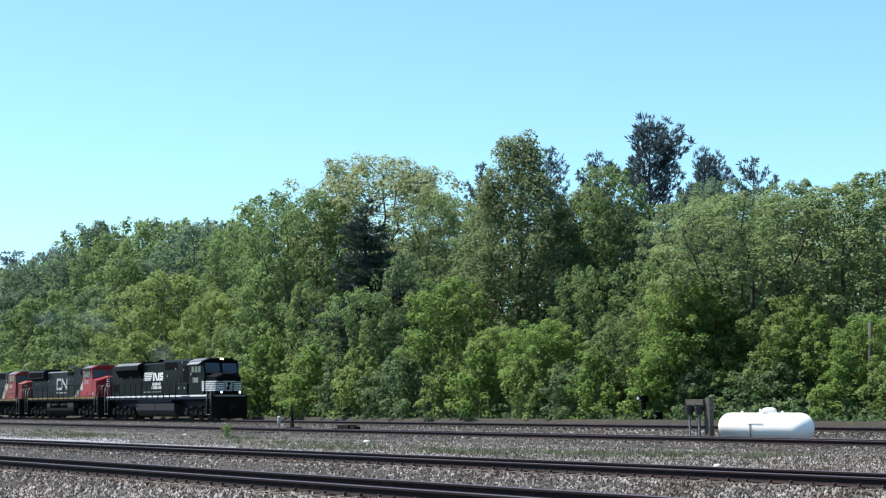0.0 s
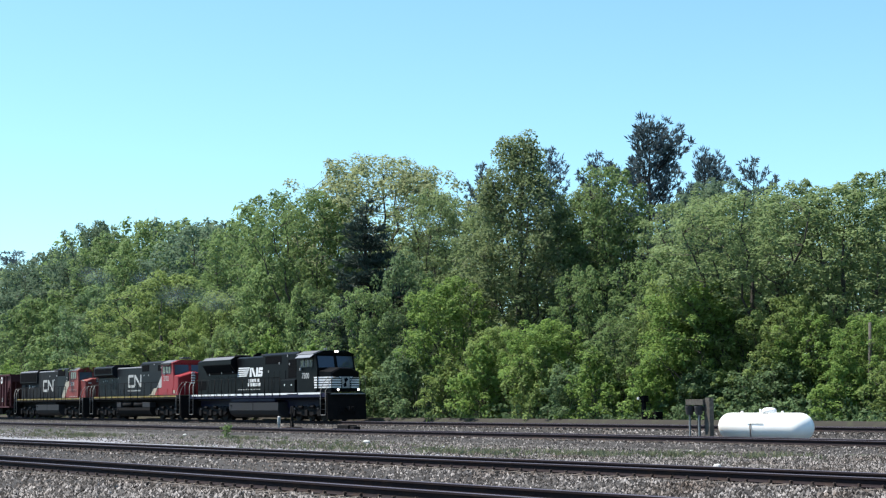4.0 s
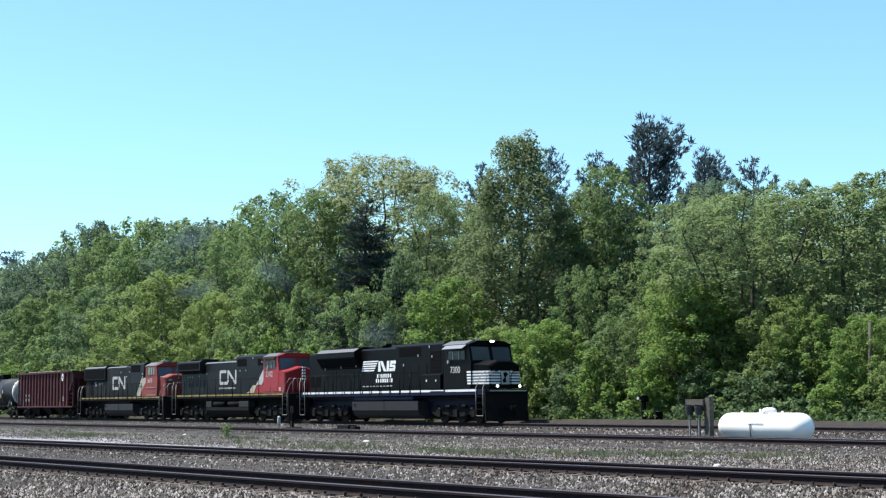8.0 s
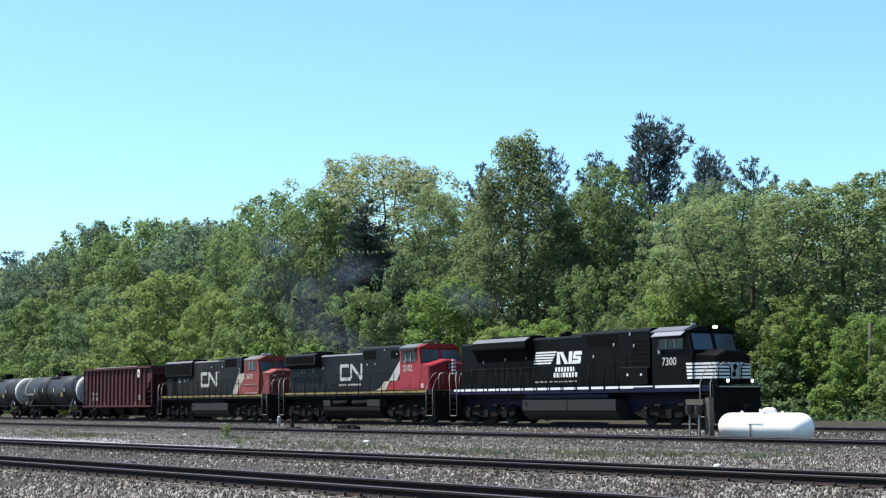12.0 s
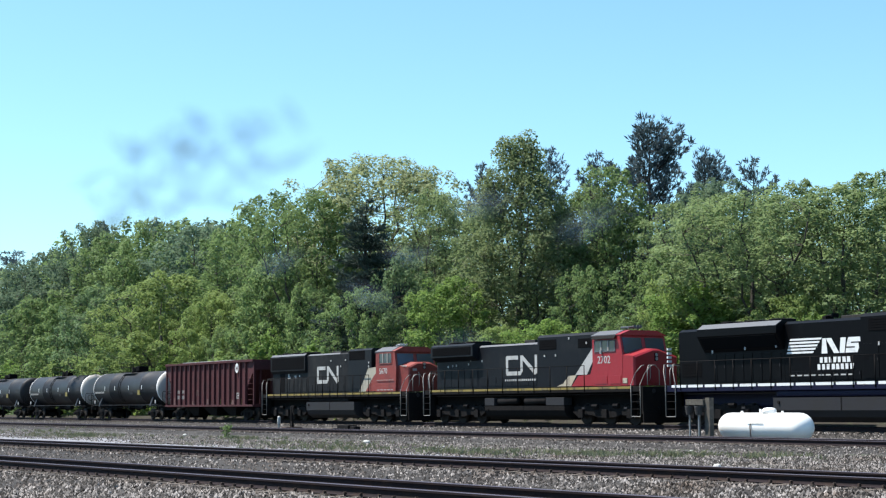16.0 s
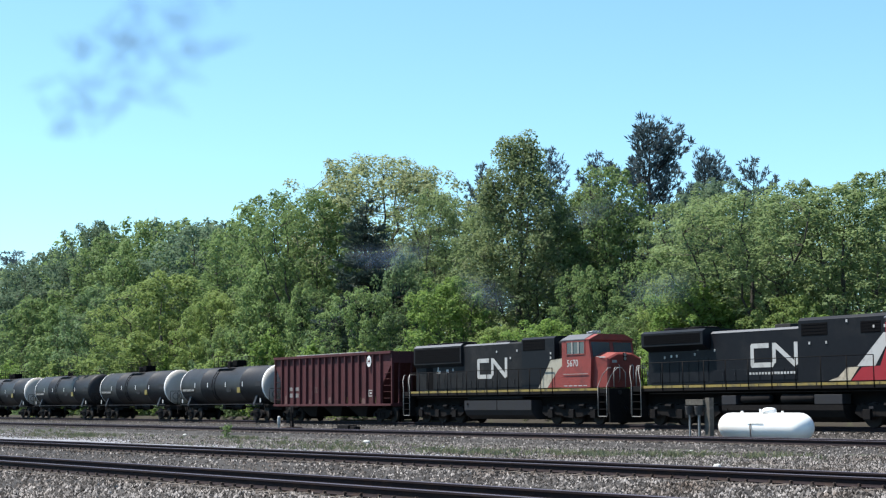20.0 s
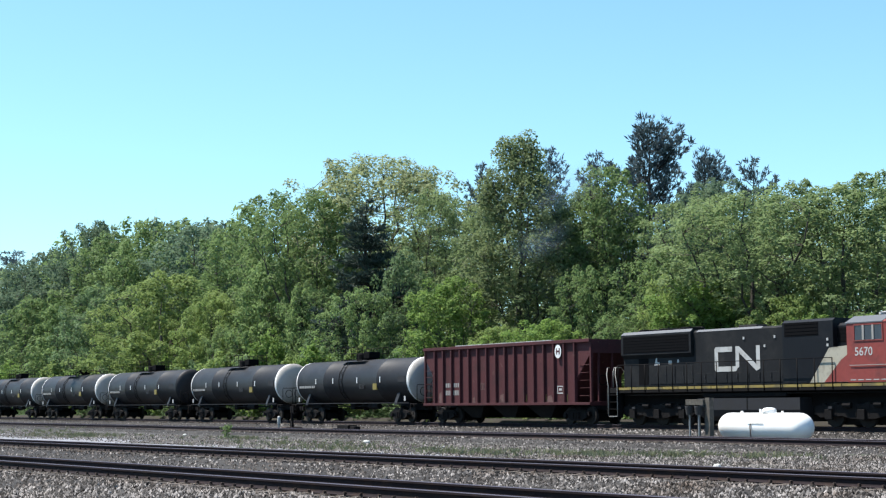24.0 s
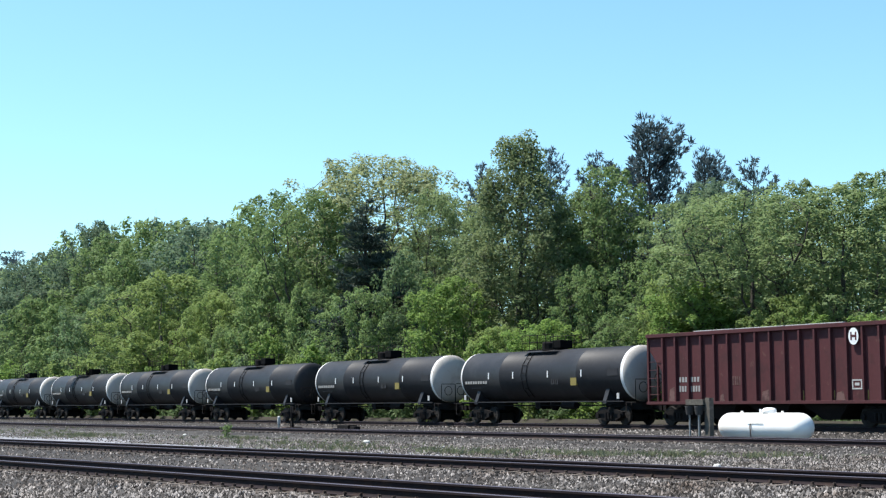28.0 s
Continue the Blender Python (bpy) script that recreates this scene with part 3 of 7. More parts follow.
def fuel_tank(parent, x0, x1, top, bottom, mat, half=1.45):
    bm = bmesh.new()
    prism(bm, [(-half, top), (half, top), (half, bottom + 0.52), (half - 0.16, bottom + 0.22), (half - 0.5, bottom), (-half + 0.5, bottom), (-half + 0.16, bottom + 0.22), (-half, bottom + 0.52)], x0, x1)
    t = part("fuel_tank", bm, mat, parent)
    block(t, "tank_strap", P_FRAME, (x0 + x1) / 2 - 0.03, (x0 + x1) / 2 + 0.03, -half - 0.012, half + 0.012, bottom + 0.53, top - 0.004, bevel=0)
    bm = bmesh.new()
    tube(bm, [(x0 + 0.35, -half - 0.05, top - 0.2), (x0 + 0.35, -half + 0.02, top - 0.2)], 0.07, 10)
    part("filler_cap", bm, P_FRAME, t)
    return t


def underframe(parent, x0, x1, top, mat, low=0.32):
    bm = bmesh.new()
    box(bm, x0, x1, -1.48, 1.48, top - low, top - 0.05, 0.02)
    box(bm, x0 + 0.4, x1 - 0.4, -0.7, 0.7, 0.95, top - low, 0.02)
    box(bm, x0 + 0.9, x1 - 0.9, -0.62, 0.62, 0.50, 0.949, 0.02)
    f = part("underframe", bm, mat, parent)
    for s in (-1, 1):
        # air pipes and tanks under the walkway
        bar(parent, "air_pipe", [(x0 + 1.2, s * 1.30, top - low - 0.10), (x1 - 1.2, s * 1.30, top - low - 0.10)], 0.035, P_FRAME)
    return f


def pilot(parent, x, end, top, plow=True):
    bm = bmesh.new()
    box(bm, min(x, x - end * 0.10), max(x, x - end * 0.10), -1.5, 1.5, 0.55, top - 0.06, 0.02)
    p = part("pilot", bm, P_FRAME, parent)
    if plow:
        bm = bmesh.new()
        prism(bm, [(-1.5, 0.12), (0, 0.10), (1.5, 0.12), (1.5, 0.66), (0, 0.72), (-1.5, 0.66)], x - end * 0.02, x + end * 0.05)
        part("snow_plow", bm, P_FRAME, parent)
    for s in (-1, 1):
        for k in (0.38, 0.52):
            bar(parent, "air_hose", [(x, s * k, 0.95), (x + end * 0.18, s * k, 0.75), (x + end * 0.15, s * k, 0.45)], 0.025, P_FRAME)
    return p


def lamp_pair(parent, x, y, z, r, axis, lit, name, label):
    """Two round lamps beside each other with their housing."""
    bm = bmesh.new()
    dy = r * 1.15 if axis == "y" else 0
    dz = r * 1.15 if axis == "z" else 0
    box(bm, x - 0.08, x, y - dy - r * 1.25, y + dy + r * 1.25, z - dz - r * 1.25, z + dz + r * 1.25, 0.02)
    h = part(name, bm, P_FRAME, parent)
    for s in (-1, 1):
        bm = bmesh.new()
        tube(bm, [(x, y + s * dy, z + s * dz), (x + 0.02, y + s * dy, z + s * dz)], r, 14)
        part("lens", bm, P_LAMP if lit else P_RAILWHITE, h, label)


def ribbon_mark(parent, x0, z0, w, h, t, side, y, mat):
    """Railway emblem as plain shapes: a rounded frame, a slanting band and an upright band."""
    a = w * 0.47
    def strip(o):
        plate(parent, "emblem_band", o, side, y, mat, "white band of the emblem")
    strip([(x0 + 0.08, z0 + h), (x0 + a - 0.22, z0 + h), (x0 + a - 0.22, z0 + h - t), (x0 + 0.08, z0 + h - t)])
    strip([(x0, z0 + 0.1), (x0 + 0.08, z0), (x0 + 0.08, z0 + h), (x0, z0 + h - 0.1)])
    strip([(x0 + 0.081, z0), (x0 + t, z0), (x0 + t, z0 + h - t - 0.001), (x0 + 0.081, z0 + h - t - 0.001)])
    strip([(x0 + t + 0.001, z0), (x0 + a, z0), (x0 + a, z0 + t), (x0 + t + 0.001, z0 + t)])
    strip([(x0 + a + 0.001, z0), (x0 + a + 0.10, z0 + 0.10), (x0 + a + 0.10, z0 + h), (x0 + a + 0.001, z0 + h)])
    strip([(x0 + a + 0.101, z0 + 0.14), (x0 + a + 0.101 + t * 0.55, z0 + 0.2), (x0 + a + 0.101 + t * 0.55, z0 + h), (x0 + a + 0.101, z0 + h)])
    strip([(x0 + a + 0.102 + t * 0.55, z0 + h), (x0 + a + 0.102 + t * 0.55, z0 + h - t * 1.25), (x0 + w - t - 0.001, z0), (x0 + w - t - 0.001, z0 + t * 1.25)])
    strip([(x0 + w - t, z0), (x0 + w, z0 + 0.1), (x0 + w, z0 + h), (x0 + w - t, z0 + h)])


def bars(parent, x0, x1, z0, z1, side, y, n, mat, label="row of small white marks", seed=0):
    """Writing too small to read: a row of little bars."""
    rnd = random.Random(seed)
    bm = bmesh.new()
    w = (x1 - x0) / n
    for k in range(n):
        a = x0 + k * w
        prism(bm, [(a + 0.04 * w, z0), (a + w * rnd.uniform(0.6, 0.82), z0), (a + w * rnd.uniform(0.6, 0.82), z1), (a + 0.04 * w, z1)], side * y, side * (y + 0.005), "y")
    return tagged(part("marking", bm, mat, parent, label), kind="stuff")


def side_text(parent, body, x, z, size, y, mat, bold=0.0):
    """Numbers on the near side, read from outside."""
    return sheet_text(body, size, mat, parent, Matrix.Translation((x, -y - 0.004, z)) @ pose(0, 0, 0, 90, 0, 0), bold=bold, name="road_number")


TRAIN = []


def vehicle(name, c, label, category, group):
    t = thing(name, pose(c, MAIN, 0), label, category, group)
    TRAIN.append((t, c))
    return t


# ---------------- leading black locomotive ----------------
def black_locomotive(c):
    t = vehicle("locomotive", c, "black diesel locomotive with white stripes on its nose and blue sill", "locomotive", "locomotives of the train")
    top = 1.98
    underframe(t, -11.3, 11.3, top, P_BLUE, 0.36)
    for x in (-7.9, 7.9):
        loco_truck(t, x)
    fuel_tank(t, -4.05, 4.05, 1.30, 0.22, P_GREY)
    for s in (-1, 1):
        block(t, "air_reservoir", P_BLUE, -3.9, 3.4, min(s * 1.05, s * 1.40), max(s * 1.05, s * 1.40), 1.34, 1.60, bevel=0.08)
        # white dashes along the sill
        for k in range(14):
            a = -10.85 + k * 1.18
            if a < 4.6:
                block(t, "sill_stripe", P_WHITE, a, a + 1.04, min(s * 1.484, s * 1.492), max(s * 1.484, s * 1.492), top - 0.155, top - 0.03, bevel=0, label="white dash on the blue sill")
        block(t, "sill_stripe", P_WHITE, 4.1, 7.0, min(s * 1.484, s * 1.490), max(s * 1.484, s * 1.490), top - 0.10, top - 0.04, bevel=0)
        block(t, "sill_stripe", P_WHITE, 7.2, 10.5, min(s * 1.484, s * 1.492), max(s * 1.484, s * 1.492), top - 0.155, top - 0.03, bevel=0)
    coupler(t, 12.2, 1)
    coupler(t, -12.2, -1)
    pilot(t, 11.4, 1, top)
    pilot(t, -11.35, -1, top, False)
    for s in (-1, 1):
        stair(t, 10.85, s, 1, top, P_RAILWHITE)
        stair(t, -10.9, s, -1, top, P_RAILWHITE)
    side_rail(t, -10.2, 4.4, top, 13, P_FRAME)
    end_rail(t, 11.35, top, P_FRAME)
    end_rail(t, -11.25, top, P_FRAME)
    for k in range(5):
        block(t, "reflector", P_WHITE, -11.38, -11.30, -1.30, -1.06, 2.85 + 0.2 * k, 2.96 + 0.2 * k, bevel=0, label="white reflective strip on the rear rail")
    # hoods, tail to cab
    bm = bmesh.new()
    prism(bm, [(-1.02, top), (1.02, top), (1.02, 3.45), (1.50, 4.2), (1.50, 4.52), (1.12, 4.76), (-1.12, 4.76), (-1.50, 4.52), (-1.50, 4.2), (-1.02, 3.45)], -8.95, -3.7)
    rad = part("radiator_hood", bm, P_BLACK, t, "flared radiator housing, its top edge painted as sunlit")
    for s in (-1, 1):
        bm = bmesh.new()
        o = [(-8.8, 0), (-3.85, 0), (-3.85, 1), (-8.8, 1)]
        lo, hi = Vector((0, s * 1.13, 3.60)), Vector((0, s * 1.47, 4.14))
        vs = [bm.verts.new((x, (lo.y if k == 0 else hi.y) + s * 0.012, (lo.z if k == 0 else hi.z) - 0.012)) for x, k in o]
        bm.faces.new(vs)
        ex = bmesh.ops.extrude_face_region(bm, geom=bm.faces[:])
        bmesh.ops.translate(bm, vec=(0, -s * 0.02, 0.02), verts=[v for v in ex["geom"] if isinstance(v, bmesh.types.BMVert)])
        bmesh.ops.recalc_face_normals(bm, faces=bm.faces[:])
        part("radiator_screen", bm, P_DARK, rad, "dark radiator intake screen")
        # Pale strip paints sunlight along the black hood's sloped edge.
        bm = bmesh.new()
        prism(bm, [(s * 1.50, 4.525), (s * 1.13, 4.755), (s * 1.14, 4.775), (s * 1.515, 4.545)], -8.93, -3.72)
        part("sunlit_edge_strip", bm, P_ROOF, rad, "pale grey strip painting sunlight on the sloped roof edge")
    for x in (-8.0, -6.4, -4.8):
        roof_fan(rad, x, 4.76)
    hood(t, "rear_hood", -10.8, -8.97, 1.0, top, 4.62, P_BLACK)
    hood(t, "engine_hood", -3.68, 0.9, 1.02, top, 4.70, P_BLACK)
    inv = hood(t, "inverter_cabinet", 0.92, 6.4, 1.12, top, 4.84, P_BLACK, 0.2, 0.15)
    hood(t, "blower_housing", 6.42, 6.95, 0.9, top, 4.55, P_BLACK)
    doors(t, -8.7, -3.9, 8, top + 0.1, 3.35, 1.02, P_BLACK)
    doors(t, -3.6, 0.8, 6, top + 0.08, 2.45, 1.02, P_BLACK)
    doors(t, 1.0, 4.6, 4, top + 0.1, 3.55, 1.12, P_BLACK)
    for s in (-1, 1):
        grille(inv, 1.35, 3.9, 4.05, 4.62, s, 1.12, 5)
        grille(t, -10.6, -9.2, 2.3, 3.0, s, 1.0, 5)
        grille(inv, 5.0, 6.2, 3.0, 4.3, s, 1.12, 6)
        block(t, "battery_box", P_BLACK, 4.5, 6.6, min(s * 1.13, s * 1.46), max(s * 1.13, s * 1.46), 2.0, 2.85, bevel=0.03, label="black battery box with two bright latches")
        for x in (5.0, 6.05):
            block(t, "vent_lamp", P_WHITE, x, x + 0.12, min(s * 1.462, s * 1.475), max(s * 1.462, s * 1.475), 2.45, 2.57, bevel=0.01, label="small bright latch")
        block(t, "battery_shelf", P_GREY, 4.4, 6.7, min(s * 1.13, s * 1.47), max(s * 1.13, s * 1.47), 2.86, 2.90, bevel=0)
        for x, z in ((-8.3, 3.4), (-4.1, 3.55), (1.9, 3.45), (3.6, 4.0), (4.9, 4.5), (5.2, 3.9), (-6.1, 3.5)):
            block(t, "grab_iron", P_OFFWHITE, x, x + 0.07, min(s * 1.14, s * 1.18), max(s * 1.14, s * 1.18), z, z + 0.16, bevel=0)
    bm = bmesh.new()
    box(bm, -0.9, 0.3, -0.35, 0.35, 4.68, 4.86, 0.03)
    part("exhaust_stack", bm, P_SOOT, t)
    bm = bmesh.new()
    for k in range(3):
        tube(bm, [(-1.7 + 0.05 * k, -0.5 + 0.14 * k, 4.86), (-1.3, -0.5 + 0.14 * k, 4.88), (-1.22, -0.5 + 0.14 * k, 4.88)], [0.03, 0.05, 0.11], 8)
    box(bm, -1.75, -1.55, -0.6, -0.1, 4.66, 4.86)
    part("air_horn", bm, P_FRAME, t)
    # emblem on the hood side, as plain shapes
    for s in (-1, 1):
        for k in range(5):
            z = 3.24 + 0.145 * k
            plate(t, "emblem_bar", [(-3.55 + 0.05 * k, z), (-1.95 + 0.12 * k, z), (-1.90 + 0.12 * k, z + 0.085), (-3.52 + 0.05 * k, z + 0.085)], s, 1.022, P_WHITE, "white slanting emblem bar")
        for o in ([(-1.45, 3.2), (-1.1, 3.2), (-1.18, 3.86), (-1.38, 3.86)], [(-1.09, 3.72), (-1.17, 3.86), (-0.86, 3.86), (-0.42, 3.2), (-0.72, 3.2)], [(-0.40, 3.2), (-0.12, 3.2), (-0.02, 3.86), (-0.32, 3.86)],
                  [(-0.06, 3.2), (0.62, 3.2), (0.70, 3.40), (-0.03, 3.40)], [(0.0, 3.46), (0.70, 3.46), (0.68, 3.60), (0.02, 3.60)], [(0.04, 3.66), (0.80, 3.66), (0.78, 3.86), (0.12, 3.86)], [(0.02, 3.602), (0.24, 3.602), (0.26, 3.658), (0.04, 3.658)], [(0.46, 3.402), (0.70, 3.402), (0.70, 3.458), (0.48, 3.458)]):
            plate(t, "emblem_block", o, s, 1.022, P_WHITE, "white emblem block")
        bars(t, -1.55, 0.28, 2.80, 3.04, s, 1.045, 7, P_WHITE, "row of white lettering bars", 3)
        bars(t, -1.70, 0.46, 2.50, 2.74, s, 1.045, 8, P_WHITE, "row of white lettering bars", 4)
        bars(t, -3.4, 0.5, 2.24, 2.30, s, 1.045, 9, P_OFFWHITE, "row of tiny stencil marks", 5)
    # cab, nose and front
    cb = cab(t, 7.0, 9.85, 1.48, top, 4.54, 4.82, P_BLACK, P_ROOF, 0.18)
    for s in (-1, 1):
        glazed(cb, 7.45, 9.35, 3.66, 4.24, s, 1.48, P_GREY, 3)
        bm = bmesh.new()
        prism(bm, [(s * 1.48, 4.52), (s * 1.48, 4.56), (s * 1.80, 4.34), (s * 1.80, 4.31)], 7.3, 9.5)
        part("sun_visor", bm, P_AWNING, cb, "grey awning over the cab window")
        block(cb, "mirror", P_OFFWHITE, 7.60, 7.68, min(s * 1.5, s * 1.62), max(s * 1.5, s * 1.62), 3.48, 3.66, bevel=0.01)
    side_text(cb, "7300", 7.72, 2.92, 0.54, 1.48, P_OFFWHITE, 0.006)
    ns = nose(t, 9.62, 11.25, 1.47, 1.08, top, 3.34, 0.28, P_BLACK)
    # white stripes round the nose
    for k in range(5):
        z = 2.24 + 0.165 * k
        for s in (-1, 1):
            bm = bmesh.new()
            path = [(9.93, 1.398), (10.37, 1.268), (11.17, 1.088), (11.26, 1.01), (11.265, 0.34)]
            for (xa, ya), (xb, yb) in zip(path, path[1:]):
                d = Vector((xb - xa, yb - ya, 0)).normalized()
                nrm = Vector((-d.y, d.x, 0)) if d.x * 0 - d.y > 0 else Vector((d.y, -d.x, 0))
                nrm = Vector((abs(nrm.x), abs(nrm.y), 0)) * 0.012
                a, b = Vector((xa, ya, z)), Vector((xb, yb, z))
                q = [a, b, b + Vector((0, 0, 0.10)), a + Vector((0, 0, 0.10))]
                vs = [bm.verts.new((v.x, s * v.y, v.z)) for v in q] + [bm.verts.new((v.x + nrm.x, s * (v.y + nrm.y), v.z)) for v in q]
                for f in ((0, 1, 2, 3), (7, 6, 5, 4), (0, 4, 5, 1), (1, 5, 6, 2), (2, 6, 7, 3), (3, 7, 4, 0)):
                    bm.faces.new([vs[i] for i in f])
            bmesh.ops.recalc_face_normals(bm, faces=bm.faces[:])
            part("nose_stripe", bm, P_WHITE, ns, "white stripe round the nose")
    for k in range(5):
        z = 2.24 + 0.165 * k
        for s in (-1, 1):
            plate(cb, "cab_stripe", [(9.50 + 0.06 * (4 - k) * 0.3, z), (9.93, z), (9.93, z + 0.10), (9.48 + 0.06 * (4 - k) * 0.3, z + 0.10)], s, 1.482, P_WHITE, "white stripe end on the cab side")
    # front badge: grey panel with a dark animal-like blot
    block(ns, "badge_panel", P_OFFWHITE, 11.25, 11.266, -0.30, 0.30, 2.22, 3.0, bevel=0)
    bm = bmesh.new()
    prism(bm, [(-0.12, 2.3), (0.08, 2.35), (0.02, 2.62), (0.2, 2.8), (0.05, 2.95), (-0.14, 2.85), (-0.05, 2.6), (-0.2, 2.45)], 11.266, 11.274)
    part("badge_blot", bm, P_DARK, ns)
    lamp_pair(t, 9.95, 0, 4.74, 0.07, "y", True, "headlight", "bright round headlamp")
    block(t, "headlight_box", P_BLACK, 9.3, 9.8, -0.34, 0.34, 4.6, 4.72, bevel=0.02)
    for s in (-1, 1):
        bm = bmesh.new()
        tube(bm, [(11.48, s * 0.78, 2.12), (11.60, s * 0.78, 2.12)], 0.11, 14)
        d = part("ditch_light", bm, P_FRAME, t)
        bm = bmesh.new()
        tube(bm, [(11.60, s * 0.78, 2.12), (11.62, s * 0.78, 2.12)], 0.08, 14)
        part("lens", bm, P_LAMP, d, "lit ditch lamp")
        block(cb, "number_board", P_DARK, 9.95, 10.0, min(s * 0.75, s * 1.25), max(s * 0.75, s * 1.25), 3.5, 3.64, bevel=0)
    block(t, "anticlimber", P_FRAME, 11.3, 11.55, -1.35, 1.35, top - 0.2, top - 0.06, bevel=0.02)
    block(t, "anticlimber_stripe", P_OFFWHITE, 11.552, 11.558, -1.3, 1.3, top - 0.16, top - 0.1, bevel=0)
    bm = bmesh.new()
    tube(bm, [(8.4, 0, 4.92), (8.4, 0, 5.0)], 0.12, 10)
    tube(bm, [(7.8, 0.4, 4.88), (7.8, 0.4, 5.15)], 0.015, 5)
    part("antenna", bm, P_OFFWHITE, t)
    return t


# ---------------- second and third locomotives, charcoal and red ----------------
def charcoal_body_common(t, top, x_end, yellow, grab):
    for s in (-1, 1):
        n = 16
        w = (2 * x_end - 1.6) / n
        for k in range(n):
            a = -x_end + 0.8 + k * w
            block(t, "sill_stripe", yellow, a, a + w - 0.05, min(s * 1.482, s * 1.49), max(s * 1.482, s * 1.49), top - 0.16, top - 0.04, bevel=0, label="dull yellow sill stripe, scuffed")
        stair(t, x_end - 0.5, s, 1, top, grab)
        stair(t, -x_end + 0.5, s, -1, top, grab)
    end_rail(t, x_end - 0.05, top, grab)
    end_rail(t, -x_end + 0.05, top, grab)
    pilot(t, x_end + 0.02, 1, top)
    pilot(t, -x_end - 0.02, -1, top, False)


def red_cab_locomotive(c):
    t = vehicle("locomotive", c, "charcoal diesel locomotive with bright red cab and yellow sill stripe", "locomotive", "locomotives of the train")
    top = 1.98
    underframe(t, -10.25, 10.25, top, P_FRAME)
    for x in (-6.9, 6.9):
        loco_truck(t, x, 2.0)
    charcoal_body_common(t, top, 10.28, P_YELLOW, P_RAILWHITE)
    coupler(t, 11.15, 1)
    coupler(t, -11.15, -1)
    side_rail(t, -9.3, 5.6, top, 11, P_FRAME)
    # fuel tank and the air reservoirs above it
    fuel_tank(t, -3.7, 3.8, 0.98, 0.22, P_FRAME)
    for s in (-1, 1):
        block(t, "equipment_box", P_GREY, -3.7, -2.75, min(s * 0.9, s * 1.45), max(s * 0.9, s * 1.45), 1.0, 1.42, bevel=0.02)
        block(t, "equipment_box", P_GREY, 2.15, 3.76, min(s * 0.9, s * 1.45), max(s * 0.9, s * 1.45), 1.0, 1.42, bevel=0.02)
        for a, b in ((-2.55, -0.62), (0.0, 2.08)):
            bm = bmesh.new()
            tube(bm, [(a, s * 1.22, 1.25), (a + 0.08, s * 1.22, 1.25), (b - 0.08, s * 1.22, 1.25), (b, s * 1.22, 1.25)], [0.12, 0.2, 0.2, 0.12], 14)
            part("air_reservoir", bm, P_FRAME, t, "dark cylindrical air reservoir", True)
    # hoods
    rad = hood(t, "rear_hood", -9.42, -4.85, 1.0, top, 3.80, P_CNGREY, 0.05, 0.05)
    bm = bmesh.new()
    prism(bm, [(-1.0, 3.6), (1.0, 3.6), (1.46, 3.86), (1.46, 4.5), (1.25, 4.62), (-1.25, 4.62), (-1.46, 4.5), (-1.46, 3.86)], -9.4, -4.9)
    wing = part("radiator_hood", bm, P_CNGREY, t, "overhanging dark radiator wings")
    eh = hood(t, "engine_hood", -4.83, 0.95, 1.02, top, 4.44, P_CNGREY, 0.12, 0.1)
    # Pale strips paint the sunlit chamfers of the engine hood.
    bm = bmesh.new()
    for s in (-1, 1):
        prism(bm, [(s * 1.024, 4.34), (s * 0.91, 4.442), (s * 0.90, 4.458), (s * 1.032, 4.352)], -4.8, 0.9)
    part("sunlit_edge_strip", bm, P_ROOF, eh, "pale strip painting sunlight on the roof edge")
    inv = hood(t, "inverter_cabinet", 0.97, 6.28, 1.10, top, 4.82, P_CNGREY, 0.16, 0.14)
    for s in (-1, 1):
        grille(wing, -9.2, -5.1, 3.95, 4.42, s, 1.46, 5)
        grille(inv, 1.15, 2.7, 4.0, 4.55, s, 1.10, 4)
        grille(inv, 4.6, 5.7, 4.0, 4.5, s, 1.10, 4)
        for x, z in ((-8.2, 3.25), (-7.7, 3.3), (-7.3, 3.3), (-6.0, 3.35), (-5.8, 3.6), (-4.6, 3.5), (1.6, 3.62), (2.6, 3.62), (3.8, 4.5), (5.3, 4.2), (5.9, 4.2)):
            yy = 1.01 if x < 0.9 else 1.11
            block(t, "grab_iron", P_OFFWHITE, x, x + 0.09, min(s * yy, s * (yy + 0.03)), max(s * yy, s * (yy + 0.03)), z, z + 0.12, bevel=0)
        # red flank with its slanting stripes behind the cab
        plate(t, "red_flank", [(4.0, top + 0.02), (6.27, top + 0.02), (6.27, 4.0), (5.62, 2.6), (4.6, 2.55)], s, 1.102, P_RED, "red painted flank")
        plate(t, "slanting_stripe", [(4.35, 2.6), (5.35, 2.6), (6.27, 3.85), (6.27, 3.98), (5.85, 3.98)], s, 1.11, P_OFFWHITE, "grey-white slanting stripe")
        plate(t, "faded_patch", [(2.7, top + 0.03), (3.95, top + 0.03), (4.45, 2.58), (3.75, 2.56), (3.25, 2.15)], s, 1.104, P_TAN, "chalky tan faded patch")
        ribbon_mark(t, -2.15, 2.68, 2.98, 1.10, 0.22, s, 1.03, P_OFFWHITE)
        bars(t, -2.24, 0.75, 2.36, 2.47, s, 1.045, 15, P_OFFWHITE, "row of white lettering bars", 7)
    doors(t, -9.2, -5.0, 6, top + 0.12, 3.2, 1.0, P_CNGREY)
    doors(t, -4.7, 0.8, 7, top + 0.12, 2.62, 1.02, P_CNGREY)
    bm = bmesh.new()
